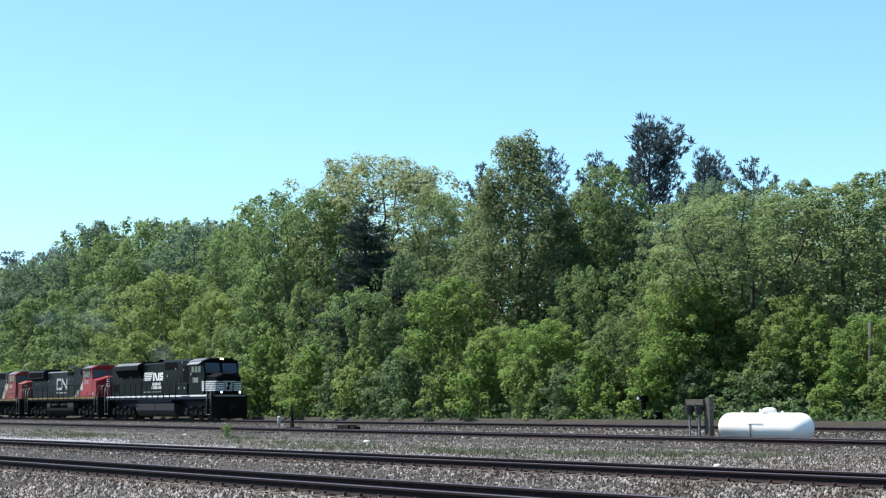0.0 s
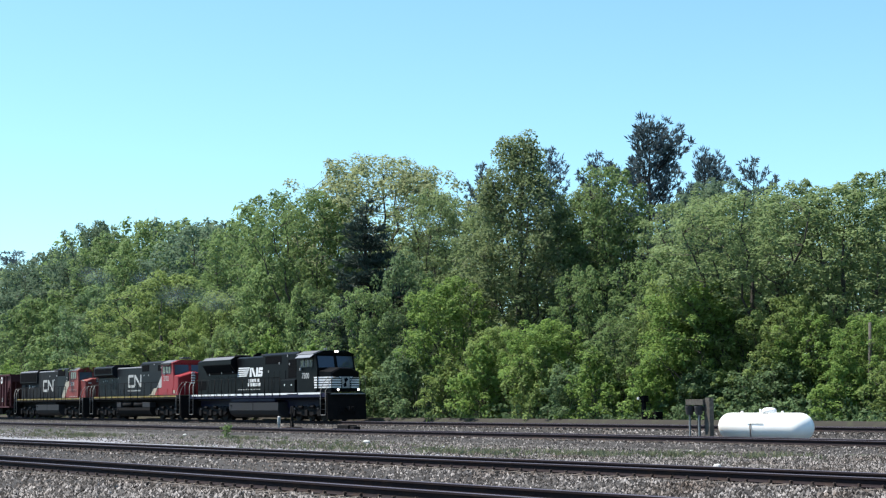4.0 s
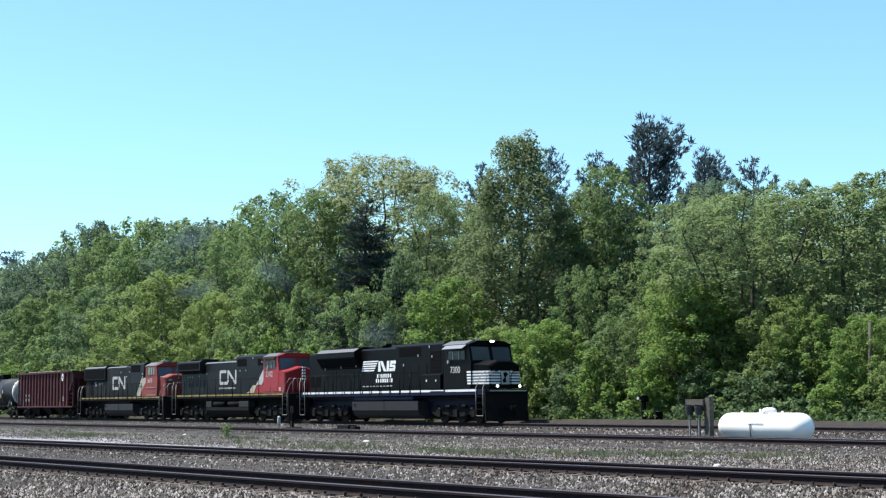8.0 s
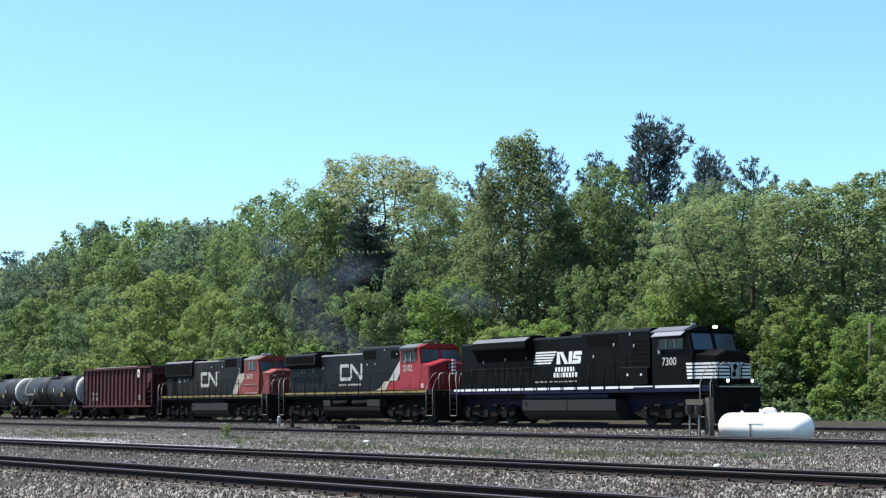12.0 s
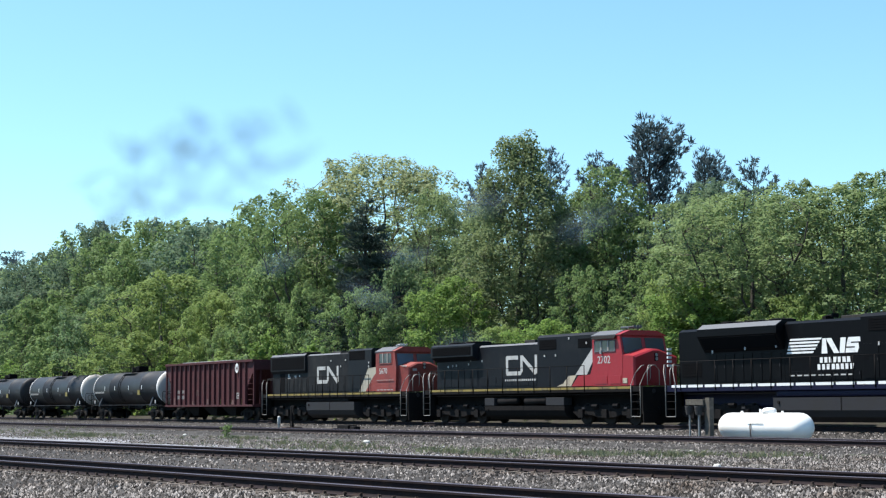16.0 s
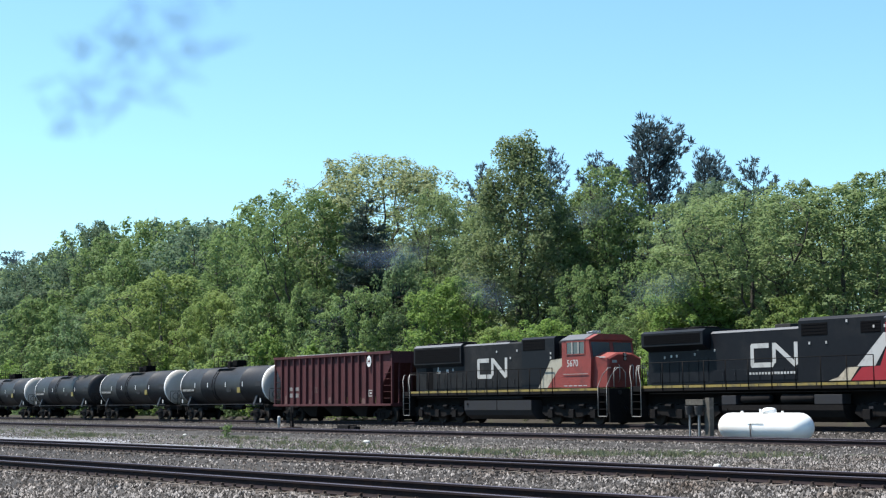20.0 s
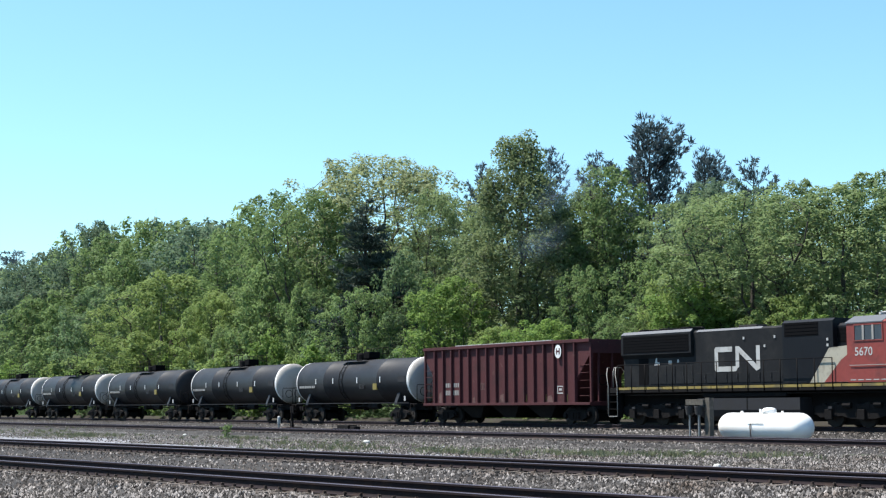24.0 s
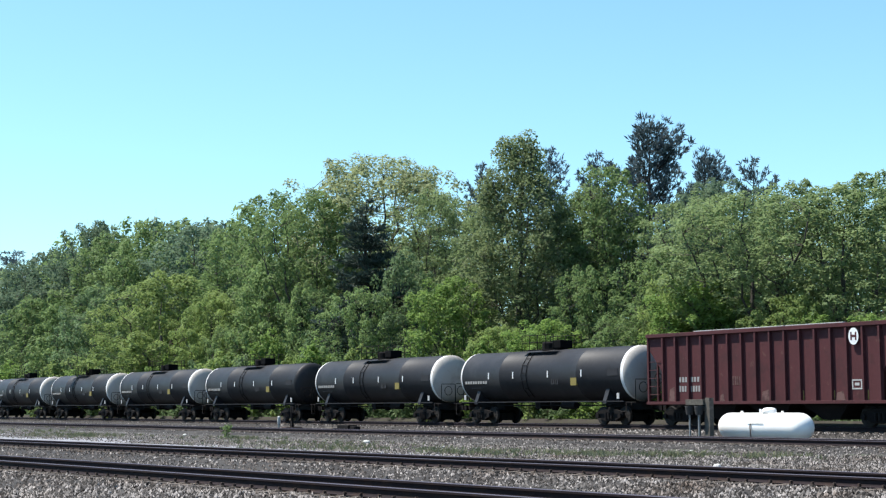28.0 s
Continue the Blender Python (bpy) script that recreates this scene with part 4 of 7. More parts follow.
    box(bm, -1.2, -0.2, -0.4, 0.4, 4.42, 4.66, 0.03)
    part("exhaust_stack", bm, P_SOOT, t)
    for x in (-8.2, -6.4):
        roof_fan(wing, x, 4.62, 0.75)
    # cab and nose
    cb = cab(t, 6.30, 8.65, 1.48, top, 4.54, 4.83, P_RED, P_ROOF, 0.12)
    for s in (-1, 1):
        glazed(cb, 6.48, 8.2, 3.72, 4.32, s, 1.48, P_ROOF, 3)
        bm = bmesh.new()
        prism(bm, [(s * 1.48, 4.54), (s * 1.48, 4.58), (s * 1.66, 4.40), (s * 1.66, 4.37)], 6.4, 8.3)
        part("sun_visor", bm, P_FRAME, cb)
        block(cb, "step_box", P_RED, 6.5, 7.5, min(s * 1.482, s * 1.50), max(s * 1.482, s * 1.50), 2.08, 2.5, bevel=0.01)
        block(cb, "step_box", P_RED, 7.75, 8.6, min(s * 1.482, s * 1.50), max(s * 1.482, s * 1.50), 2.08, 2.5, bevel=0.01)
        block(cb, "placard", P_TAN, 8.72, 9.08, min(s * 1.46, s * 1.478), max(s * 1.46, s * 1.478), 2.1, 2.36, bevel=0)
        block(cb, "mirror", P_OFFWHITE, 7.05, 7.13, min(s * 1.5, s * 1.60), max(s * 1.5, s * 1.60), 3.62, 3.82, bevel=0.01)
    side_text(cb, "2702", 6.70, 3.14, 0.54, 1.48, P_OFFWHITE, 0.004)
    ns = nose(t, 8.55, 9.60, 1.477, 1.43, top, 3.48, 0.36, P_RED, 0.14)
    bm = bmesh.new()
    box(bm, 9.60, 9.63, -0.35, 0.35, 2.1, 3.1, 0.01)
    part("nose_door", bm, P_RED, ns)
    lamp_pair(t, 9.64, 0, 3.42, 0.085, "z", False, "headlight", "round headlamp on the nose")
    for s in (-1, 1):
        bm = bmesh.new()
        tube(bm, [(10.1, s * 0.8, 1.7), (10.33, s * 0.8, 1.7)], 0.12, 12)
        part("ditch_light", bm, P_GREY, t)
        bar(t, "nose_rail", [(9.60, s * 0.5, 2.2), (9.72, s * 0.5, 2.35), (9.72, s * 0.5, 2.9), (9.60, s * 0.5, 3.0)], 0.02, P_RAILWHITE)
    block(cb, "roof_unit", P_ROOF, 7.3, 8.0, -0.4, 0.4, 4.94, 5.04, bevel=0.03)
    bm = bmesh.new()
    for k in range(3):
        tube(bm, [(8.1, -0.5 + 0.2 * k, 4.98), (8.5, -0.5 + 0.2 * k, 5.0), (8.58, -0.5 + 0.2 * k, 5.0)], [0.03, 0.04, 0.09], 8)
    box(bm, 8.1, 8.2, -0.6, 0.0, 4.9, 5.0)
    part("air_horn", bm, P_ROOF, t)
    return t


def faded_red_locomotive(c):
    t = vehicle("locomotive", c, "weathered charcoal diesel locomotive with faded orange-red cab", "locomotive", "locomotives of the train")
    top = 1.92
    underframe(t, -10.1, 10.1, top, P_FRAME)
    for x in (-6.6, 6.6):
        loco_truck(t, x)
    charcoal_body_common(t, top, 10.12, P_YELLOW, P_RAILWHITE)
    coupler(t, 11.02, 1)
    coupler(t, -11.02, -1)
    side_rail(t, -9.2, 5.3, top, 15, P_FRAME)
    fuel_tank(t, -3.3, 3.3, 1.30, 0.24, P_GREY)
    for s in (-1, 1):
        block(t, "air_reservoir", P_FRAME, -3.1, 2.4, min(s * 1.05, s * 1.36), max(s * 1.05, s * 1.36), 1.34, 1.56, bevel=0.07)
    rad = hood(t, "rear_hood", -9.32, -3.85, 1.0, top, 3.46, P_FADED, 0.05, 0.05)
    bm = bmesh.new()
    prism(bm, [(-1.0, 3.3), (1.0, 3.3), (1.18, 3.5), (1.18, 4.5), (1.02, 4.64), (-1.02, 4.64), (-1.18, 4.5), (-1.18, 3.5)], -9.32, -4.05)
    wing = part("radiator_hood", bm, P_FADED, t, "dark radiator housing with pale roof edge")
    # Sunlight on the radiator housing's upper edges, painted as pale strips.
    bm = bmesh.new()
    for s in (-1, 1):
        prism(bm, [(s * 1.182, 4.5), (s * 1.02, 4.642), (s * 1.01, 4.66), (s * 1.19, 4.515)], -9.3, -4.07)
    part("sunlit_edge_strip", bm, P_ROOF, wing, "pale strip painting sunlight on the roof edge")
    eh = hood(t, "engine_hood", -4.03, 2.05, 1.02, top, 4.56, P_FADED, 0.12, 0.1)
    # The hood's lit upper edges, put on as pale strips.
    bm = bmesh.new()
    for s in (-1, 1):
        prism(bm, [(s * 1.024, 4.46), (s * 0.91, 4.562), (s * 0.90, 4.578), (s * 1.032, 4.472)], -3.8, 0.6)
    part("sunlit_edge_strip", bm, P_ROOF, eh, "pale strip painting sunlight on the roof edge")
    inv = hood(t, "inverter_cabinet", 2.07, 5.1, 1.18, top, 4.74, P_CNGREY, 0.16, 0.12)
    lowc = hood(t, "cab_corridor", 5.12, 6.12, 0.95, top, 4.5, P_CNGREY, 0.16, 0.12)
    for s in (-1, 1):
        grille(wing, -9.15, -4.2, 3.58, 4.42, s, 1.18, 6)
        grille(inv, 2.2, 4.25, 4.0, 4.6, s, 1.18, 4)
        grille(lowc, 5.15, 6.1, 3.65, 4.3, s, 0.95, 4)
        # No opening here: a dark plate paints the shade inside a doorway.
        block(rad, "doorway_shade_plate", P_DARK, -8.15, -7.4, min(s * 1.002, s * 1.012), max(s * 1.002, s * 1.012), 2.0, 3.3, bevel=0, label="flat dark plate painting the shade of an open doorway")
        plate(t, "stencil", [(-6.95, 2.95), (-6.55, 2.95), (-6.55, 3.1), (-6.72, 3.1), (-6.75, 3.42), (-6.85, 3.25)], s, 1.006, P_OFFWHITE, "small pale stencil")
        block(t, "stencil", P_OFFWHITE, -5.9, -5.65, min(s * 1.002, s * 1.008), max(s * 1.002, s * 1.008), 2.98, 3.16, bevel=0)
        block(t, "stencil", P_OFFWHITE, -5.25, -5.12, min(s * 1.002, s * 1.008), max(s * 1.002, s * 1.008), 3.05, 3.2, bevel=0)
        for x, z in ((0.75, 3.6), (1.4, 4.0), (4.75, 3.5), (4.75, 3.75), (-0.6, 4.0)):
            yy = 1.03 if x < 2 else 1.19
            block(t, "grab_iron", P_OFFWHITE, x, x + 0.1, min(s * yy, s * (yy + 0.03)), max(s * yy, s * (yy + 0.03)), z, z + 0.12, bevel=0)
        ribbon_mark(t, -2.55, 2.54, 3.02, 1.16, 0.24, s, 1.03, P_OFFWHITE)
        # slanting stripe behind the cab
        bm = bmesh.new()
        prism(bm, [(3.9, top + 0.02), (6.12, top + 0.02), (6.12, 3.5), (5.05, 3.42)], min(s * 1.19, s * 1.40), max(s * 1.19, s * 1.40), "y")
        cabinet = part("side_cabinet", bm, P_CREAM, t, "slanted cream-grey cabinet behind the cab")
        plate(cabinet, "red_corner", [(4.75, top + 0.03), (6.1, top + 0.03), (6.1, 3.1), (5.75, 2.9)], s, 1.402, P_REDOLD, "faded red lower corner")
    doors(t, -7.3, -4.1, 5, top + 0.1, 2.9, 1.0, P_FADED)
    doors(t, -3.9, 1.95, 8, top + 0.1, 2.48, 1.02, P_FADED)
    bm = bmesh.new()
    box(bm, -1.6, -0.4, -0.35, 0.35, 4.54, 4.72, 0.03)
    part("exhaust_stack", bm, P_SOOT, t)
    for x in (-8.4, -6.8, -5.2):
        roof_fan(wing, x, 4.64)
    cb = cab(t, 6.14, 8.55, 1.46, top, 4.40, 4.74, P_REDOLD, P_ROOF, 0.10)
    for s in (-1, 1):
        glazed(cb, 6.55, 8.15, 3.64, 4.36, s, 1.46, P_REDOLD, 3)
        block(cb, "grab_iron", P_RAILWHITE, 6.3, 8.4, min(s * 1.49, s * 1.51), max(s * 1.49, s * 1.51), 2.62, 2.65, bevel=0)
        for k in range(5):
            block(cb, "scuff", P_OFFWHITE, 6.3 + 0.42 * k, 6.6 + 0.42 * k, min(s * 1.462, s * 1.467), max(s * 1.462, s * 1.467), 2.0, 2.04, bevel=0)
    side_text(cb, "5670", 6.56, 3.04, 0.50, 1.46, P_OFFWHITE, 0.004)
    ns = nose(t, 8.5, 9.62, 1.30, 1.12, top, 3.46, 0.26, P_REDOLD)
    lamp_pair(t, 9.63, 0, 3.5, 0.085, "z", False, "headlight", "round headlamp on the nose")
    block(ns, "number_board", P_OFFWHITE, 9.62, 9.632, -0.85, -0.55, 3.18, 3.32, bevel=0)
    for s in (-1, 1):
        plate(ns, "nose_edge", [(8.75, 3.46), (9.5, 3.44), (9.5, 3.5), (8.75, 3.53)], s, 1.2, P_OFFWHITE, "off-white strip along the nose edge")
        bm = bmesh.new()
        tube(bm, [(9.95, s * 0.8, 1.66), (10.18, s * 0.8, 1.66)], 0.12, 12)
        part("ditch_light", bm, P_GREY, t)
        bar(t, "nose_rail", [(9.64, s * 0.45, 2.2), (9.74, s * 0.45, 2.35), (9.74, s * 0.45, 3.0), (9.64, s * 0.45, 3.1)], 0.02, P_RAILWHITE)
    bm = bmesh.new()
    for k in range(3):
        tube(bm, [(7.2, -0.5 + 0.2 * k, 4.86), (7.6, -0.5 + 0.2 * k, 4.88), (7.68, -0.5 + 0.2 * k, 4.88)], [0.03, 0.04, 0.09], 8)
    box(bm, 7.2, 7.3, -0.6, 0.0, 4.78, 4.88)
    part("air_horn", bm, P_OFFWHITE, t)
    return t


# ---------------- hopper car ----------------
def hopper_car(c):
    t = vehicle("hopper_car", c, "oxide-red ribbed open hopper car with round white emblem", "freight car", "cars of the train")
    for s in (-1, 1):
        bm = bmesh.new()
        prism(bm, [(-6.9, 1.15), (6.85, 1.15), (6.85, 2.4), (8.08, 3.75), (8.08, 4.3), (-8.08, 4.3), (-8.08, 3.75), (-6.9, 2.4)], min(s * 1.40, s * 1.44), max(s * 1.40, s * 1.44), "y")
        sd = part("side_sheet", bm, P_BROWN, t)
        for k in range(16):
            x = -6.91 + 0.913 * k
            bm = bmesh.new()
            prism(bm, [(x - 0.075, s * 1.44), (x + 0.075, s * 1.44), (x + 0.05, s * 1.58), (x - 0.05, s * 1.58)], 1.16, 4.27, "z")
            part("rib", bm, P_BROWN, sd)
        block(sd, "top_chord", P_BROWN, -8.12, 8.12, min(s * 1.38, s * 1.60), max(s * 1.38, s * 1.60), 4.28, 4.46, bevel=0.02)
        block(sd, "side_sill", P_BROWN, -8.12, 8.12, min(s * 1.36, s * 1.59), max(s * 1.36, s * 1.59), 1.02, 1.16, bevel=0.01)
        # Off-white strips paint sunlight on the dusty top chord.
        for x0, x1 in ((-4.6, -1.9), (-1.8, 1.35), (1.45, 4.85)):
            block(sd, "chord_light_strip", P_OFFWHITE, x0, x1, min(s * 1.42, s * 1.58), max(s * 1.42, s * 1.58), 4.462, 4.50, bevel=0.01, label="pale strip painting sunlight on the top chord")
        for e in (-1, 1):
            block(sd, "corner_post", P_BROWN, e * 8.08 - 0.06, e * 8.08 + 0.06, min(s * 1.36, s * 1.5), max(s * 1.36, s * 1.5), 1.16, 4.28, bevel=0.01)
            for z in (1.5, 1.9, 2.3, 2.7, 3.1):
                bar(sd, "ladder_rung", [(e * 7.15, s * 1.47, z), (e * 8.05, s * 1.47, z)], 0.014, P_BROWN, sides=5)
        bm = bmesh.new()
        bmesh.ops.create_circle(bm, cap_ends=True, segments=32, radius=1.0, matrix=Matrix.Translation((5.43, s * 1.585, 3.86)) @ Matrix.Diagonal((0.28, 1, 0.36, 1)) @ Matrix.Rotation(math.pi / 2, 4, "X"))
        ex = bmesh.ops.extrude_face_region(bm, geom=bm.faces[:])
        bmesh.ops.translate(bm, vec=(0, s * 0.008, 0), verts=[v for v in ex["geom"] if isinstance(v, bmesh.types.BMVert)])
        bmesh.ops.recalc_face_normals(bm, faces=bm.faces[:])
        em = part("emblem", bm, P_WHITE, sd, "round white emblem")
        for o in ([(5.26, 3.7), (5.34, 3.7), (5.34, 4.04), (5.26, 4.04)], [(5.52, 3.7), (5.60, 3.7), (5.60, 4.04), (5.52, 4.04)], [(5.35, 3.82), (5.51, 3.82), (5.51, 3.92), (5.35, 3.92)]):
            plate(em, "emblem_block", o, s, 1.594, P_BROWN)
        bars(sd, -5.85, -4.35, 2.08, 2.32, s, 1.446, 7, P_FAINT, "row of white reporting marks", 11)
        bars(sd, -5.85, -4.30, 1.62, 1.90, s, 1.446, 8, P_FAINT, "row of white reporting marks", 12)
        bars(sd, -2.15, -1.55, 1.9, 2.3, s, 1.446, 4, P_WORN, "faint stencil marks", 13)
        for o in ([(5.15, 1.62), (5.7, 1.62), (5.7, 1.68), (5.15, 1.68)], [(5.15, 1.98), (5.7, 1.98), (5.7, 2.04), (5.15, 2.04)], [(5.15, 1.69), (5.21, 1.69), (5.21, 1.97), (5.15, 1.97)], [(5.64, 1.69), (5.7, 1.69), (5.7, 1.97), (5.64, 1.97)], [(5.3, 1.78), (5.55, 1.78), (5.55, 1.9), (5.3, 1.9)]):
            plate(sd, "stencil", o, s, 1.446, P_OFFWHITE)
        for x in (2.3, 4.1, 6.0):
            block(sd, "reflector", P_YELLOW, x, x + 0.06, min(s * 1.446, s * 1.452), max(s * 1.446, s * 1.452), 1.2, 1.6, bevel=0)
        for x0, w, h in ((-3.0, 0.3, 0.35), (-0.3, 0.6, 0.5), (4.2, 0.55, 0.4), (-6.6, 0.5, 0.7)):
            plate(sd, "rust_streak", [(x0, 1.17), (x0 + w, 1.17), (x0 + w * 0.8, 1.17 + h), (x0 + w * 0.15, 1.17 + h * 0.8)], s, 1.443, P_WORN, "pale worn patch")
    for e in (-1, 1):
        bm = bmesh.new()
        prism(bm, [(e * 8.05, 3.78), (e * 8.05, 3.84), (e * 6.0, 1.30), (e * 6.0, 1.22)], -1.40, 1.40, "y")
        part("slope_sheet", bm, P_BROWN, t)
        block(t, "end_sheet", P_BROWN, min(e * 8.02, e * 8.08), max(e * 8.02, e * 8.08), -1.40, 1.40, 3.7, 4.44, bevel=0.01)
        block(t, "end_sill", P_BROWN, min(e * 7.9, e * 8.12), max(e * 7.9, e * 8.12), -1.36, 1.36, 0.98, 1.2, bevel=0.02)
        bm = bmesh.new()
        for y in (-0.9, 0, 0.9):
            box(bm, min(e * 7.98, e * 8.06), max(e * 7.98, e * 8.06), y - 0.05, y + 0.05, 1.2, 3.75)
        part("end_post", bm, P_BROWN, t)
        bar(t, "brake_wheel", [(e * 8.16, -0.75 + 0.26 * math.cos(a), 2.3 + 0.26 * math.sin(a)) for a in [k * 0.4488 for k in range(15)]], 0.022, P_FRAME)
        freight_truck(t, e * 6.35)
        coupler(t, e * 8.55, e)
    block(t, "centre_sill", P_FRAME, -8.0, 8.0, -0.3, 0.3, 0.75, 1.15, bevel=0.02)
    for x in (-3.4, 0.0, 3.4):
        bm = bmesh.new()
        lo = [bm.verts.new((x + a, b, 0.32)) for a, b in ((-0.45, -0.9), (0.45, -0.9), (0.45, 0.9), (-0.45, 0.9))]
        hi = [bm.verts.new((x + a, b, 1.2)) for a, b in ((-1.6, -1.38), (1.6, -1.38), (1.6, 1.38), (-1.6, 1.38))]
        bm.faces.new(lo[::-1])
        bm.faces.new(hi)
        for k in range(4):
            bm.faces.new((lo[k], lo[(k + 1) % 4], hi[(k + 1) % 4], hi[k]))
        bmesh.ops.recalc_face_normals(bm, faces=bm.faces[:])
        part("discharge_bay", bm, P_FRAME, t)
    bm = bmesh.new()
    box(bm, -7.6, 7.6, -1.39, 1.39, 3.95, 4.1)
    part("load", bm, P_SOOT, t)
    return t


# ---------------- tank cars ----------------
def lathe(bm, rows, seg=40, z=2.63, frm=0.0, to=2 * math.pi):
    rings = []
    full = abs(to - frm - 2 * math.pi) < 1e-6
    count = seg if full else seg + 1
    for x, r in rows:
        rings.append([bm.verts.new((x, r * math.cos(frm + (to - frm) * k / seg), z + r * math.sin(frm + (to - frm) * k / seg))) for k in range(count)])
    made = []
    for a, b in zip(rings, rings[1:]):
        for k in range(seg):
            made.append(bm.faces.new((a[k], a[(k + 1) % count], b[(k + 1) % count], b[k])))
    return rings, made


def tank_mesh_head(e, r=1.42, x=7.42):
    bm = bmesh.new()
    rows = [(e * x, r)] + [(e * (x + 0.42 * math.sin(a)), r * math.cos(a) ** 0.72) for a in [0.15, 0.3, 0.5, 0.7, 0.9, 1.1, 1.3, 1.45]]
    rings, _ = lathe(bm, rows)
    bm.faces.new(rings[-1])
    bmesh.ops.recalc_face_normals(bm, faces=bm.faces[:])
    return bm


def tank_car(c, white_front, seed):
    rnd = random.Random(seed)
    t = vehicle("tank_car", c, "black weathered tank car with {} end and yellow placard".format("pale grey" if white_front else "black"), "freight car", "cars of the train")
    r = 1.42
    bm = bmesh.new()
    lathe(bm, [(-7.33, r), (-3.6, r), (-3.58, r + 0.012), (-3.5, r + 0.012), (-3.48, r), (0, r), (3.48, r), (3.5, r + 0.012), (3.58, r + 0.012), (3.6, r), (7.2, r)])
    bmesh.ops.recalc_face_normals(bm, faces=bm.faces[:])
    shell = part("shell", bm, P_TANK, t, smooth=True)
    for e in (-1, 1):
        white = white_front if e > 0 else True
        bm = bmesh.new()
        lathe(bm, [(e * (7.2 if e > 0 else 7.33), r + 0.004), (e * 7.42, r + 0.004)])
        bmesh.ops.recalc_face_normals(bm, faces=bm.faces[:])
        part("end_band", bm, P_BAND if white else P_TANK, t, "white band round the tank end, sunlit brightness painted in" if white else "", smooth=True)
        part("end_head", tank_mesh_head(e), P_HEAD if white else P_TANK, t, "white domed end painted grey for its shade" if white else "black domed end", True)
        # stub sill, bolster, platform and its rails
        block(t, "stub_sill", P_FRAME, min(e * 4.6, e * 8.3), max(e * 4.6, e * 8.3), -0.3, 0.3, 0.76, 1.15, bevel=0.02)
        bm = bmesh.new()
        prism(bm, [(-1.42, 1.08), (1.42, 1.08), (1.42, 1.22), (1.15, 1.9), (-1.15, 1.9), (-1.42, 1.22)], e * 5.75, e * 6.05)
        part("saddle", bm, P_TANK, t)
        block(t, "end_platform", P_FRAME, min(e * 7.5, e * 8.3), max(e * 7.5, e * 8.3), -1.35, 1.35, 1.1, 1.17, bevel=0.01)
        for s in (-1, 1):
            bar(t, "end_rail", [(e * 8.25, s * 1.3, 1.15), (e * 8.25, s * 1.3, 2.2), (e * 8.2, s * 1.25, 2.3), (e * 8.2, s * 0.35, 2.3), (e * 8.25, s * 0.3, 2.2), (e * 8.25, s * 0.3, 1.15)], 0.022, P_FRAME)
            bar(t, "corner_step", [(e * 7.6, s * 1.38, 1.15), (e * 7.6, s * 1.4, 0.5), (e * 8.0, s * 1.4, 0.5), (e * 8.0, s * 1.38, 1.15)], 0.022, P_FRAME)
            block(t, "step_plate", P_OFFWHITE, min(e * 6.9, e * 7.1), max(e * 6.9, e * 7.1), min(s * 1.40, s * 1.43), max(s * 1.40, s * 1.43), 1.32, 1.62, bevel=0.01, label="small white step bracket")
        bar(t, "brake_wheel", [(e * 8.32, -0.85 + 0.26 * math.cos(a), 1.9 + 0.26 * math.sin(a)) for a in [k * 0.4488 for k in range(15)]], 0.022, P_FRAME)
        freight_truck(t, e * 5.9)
        coupler(t, e * 9.0, e)
    # side sill angles, ladders, piping
    for s in (-1, 1):
        block(t, "side_rail", P_GREY, -7.4, 7.4, min(s * 1.34, s * 1.40), max(s * 1.34, s * 1.40), 1.17, 1.22, bevel=0.005)
    bm = bmesh.new()
    tube(bm, [(-5.2, -0.4, 1.0), (5.2, -0.4, 1.0)], 0.04, 6)
    part("brake_pipe", bm, P_FRAME, t)
    bm = bmesh.new()
    tube(bm, [(-0.2, 0, 1.25), (-0.2, 0, 0.95), (-0.2, 0, 0.72)], [0.3, 0.3, 0.15], 12)
    part("bottom_outlet", bm, P_FRAME, t)
    block(t, "brake_valve", P_FRAME, -1.4, -0.9, -0.5, 0.3, 0.8, 1.2, bevel=0.03)
    bm = bmesh.new()
    tube(bm, [(1.2, -0.5, 1.0), (2.4, -0.5, 1.0)], 0.2, 12)
    part("air_reservoir", bm, P_FRAME, t)
    # top platform with fittings
    bm = bmesh.new()
    tube(bm, [(-0.6, 0, 3.95), (-0.6, 0, 4.42), (-0.6, 0, 4.48)], [0.45, 0.45, 0.38], 16)
    tube(bm, [(0.55, 0, 3.95), (0.55, 0, 4.3)], [0.28, 0.28], 14)
    part("valve_dome", bm, P_FRAME, t)
    bm = bmesh.new()
    box(bm, -1.9, 1.0, -1.0, -0.55, 4.02, 4.06)
    box(bm, -1.9, 1.0, 0.55, 1.0, 4.02, 4.06)
    tp = part("top_walkway", bm, P_FRAME, t)
    for x in (-1.9, -1.2, -0.45, 0.3, 1.0):
        for s in (-1, 1):
            bar(tp, "railing_post", [(x, s * 0.98, 4.0), (x, s * 0.98, 4.85)], 0.022, P_FRAME, sides=5)
    for s in (-1, 1):
        for z in (4.45, 4.85):
            bar(tp, "railing_bar", [(-1.9, s * 0.98, z), (1.0, s * 0.98, z)], 0.022, P_FRAME, sides=5)
    block(tp, "housing", P_DARK, 0.15, 0.9, -0.42, 0.42, 4.1, 4.55, bevel=0.05)
    bm = bmesh.new()
    for k in (-0.22, 0.22):
        pts = [(-1.15 + k, -(r + 0.05) * math.cos(a), 2.63 + (r + 0.05) * math.sin(a)) for a in (-0.95, -0.5, 0, 0.4, 0.8, 1.0)]
        tube(bm, pts, 0.02, 5)
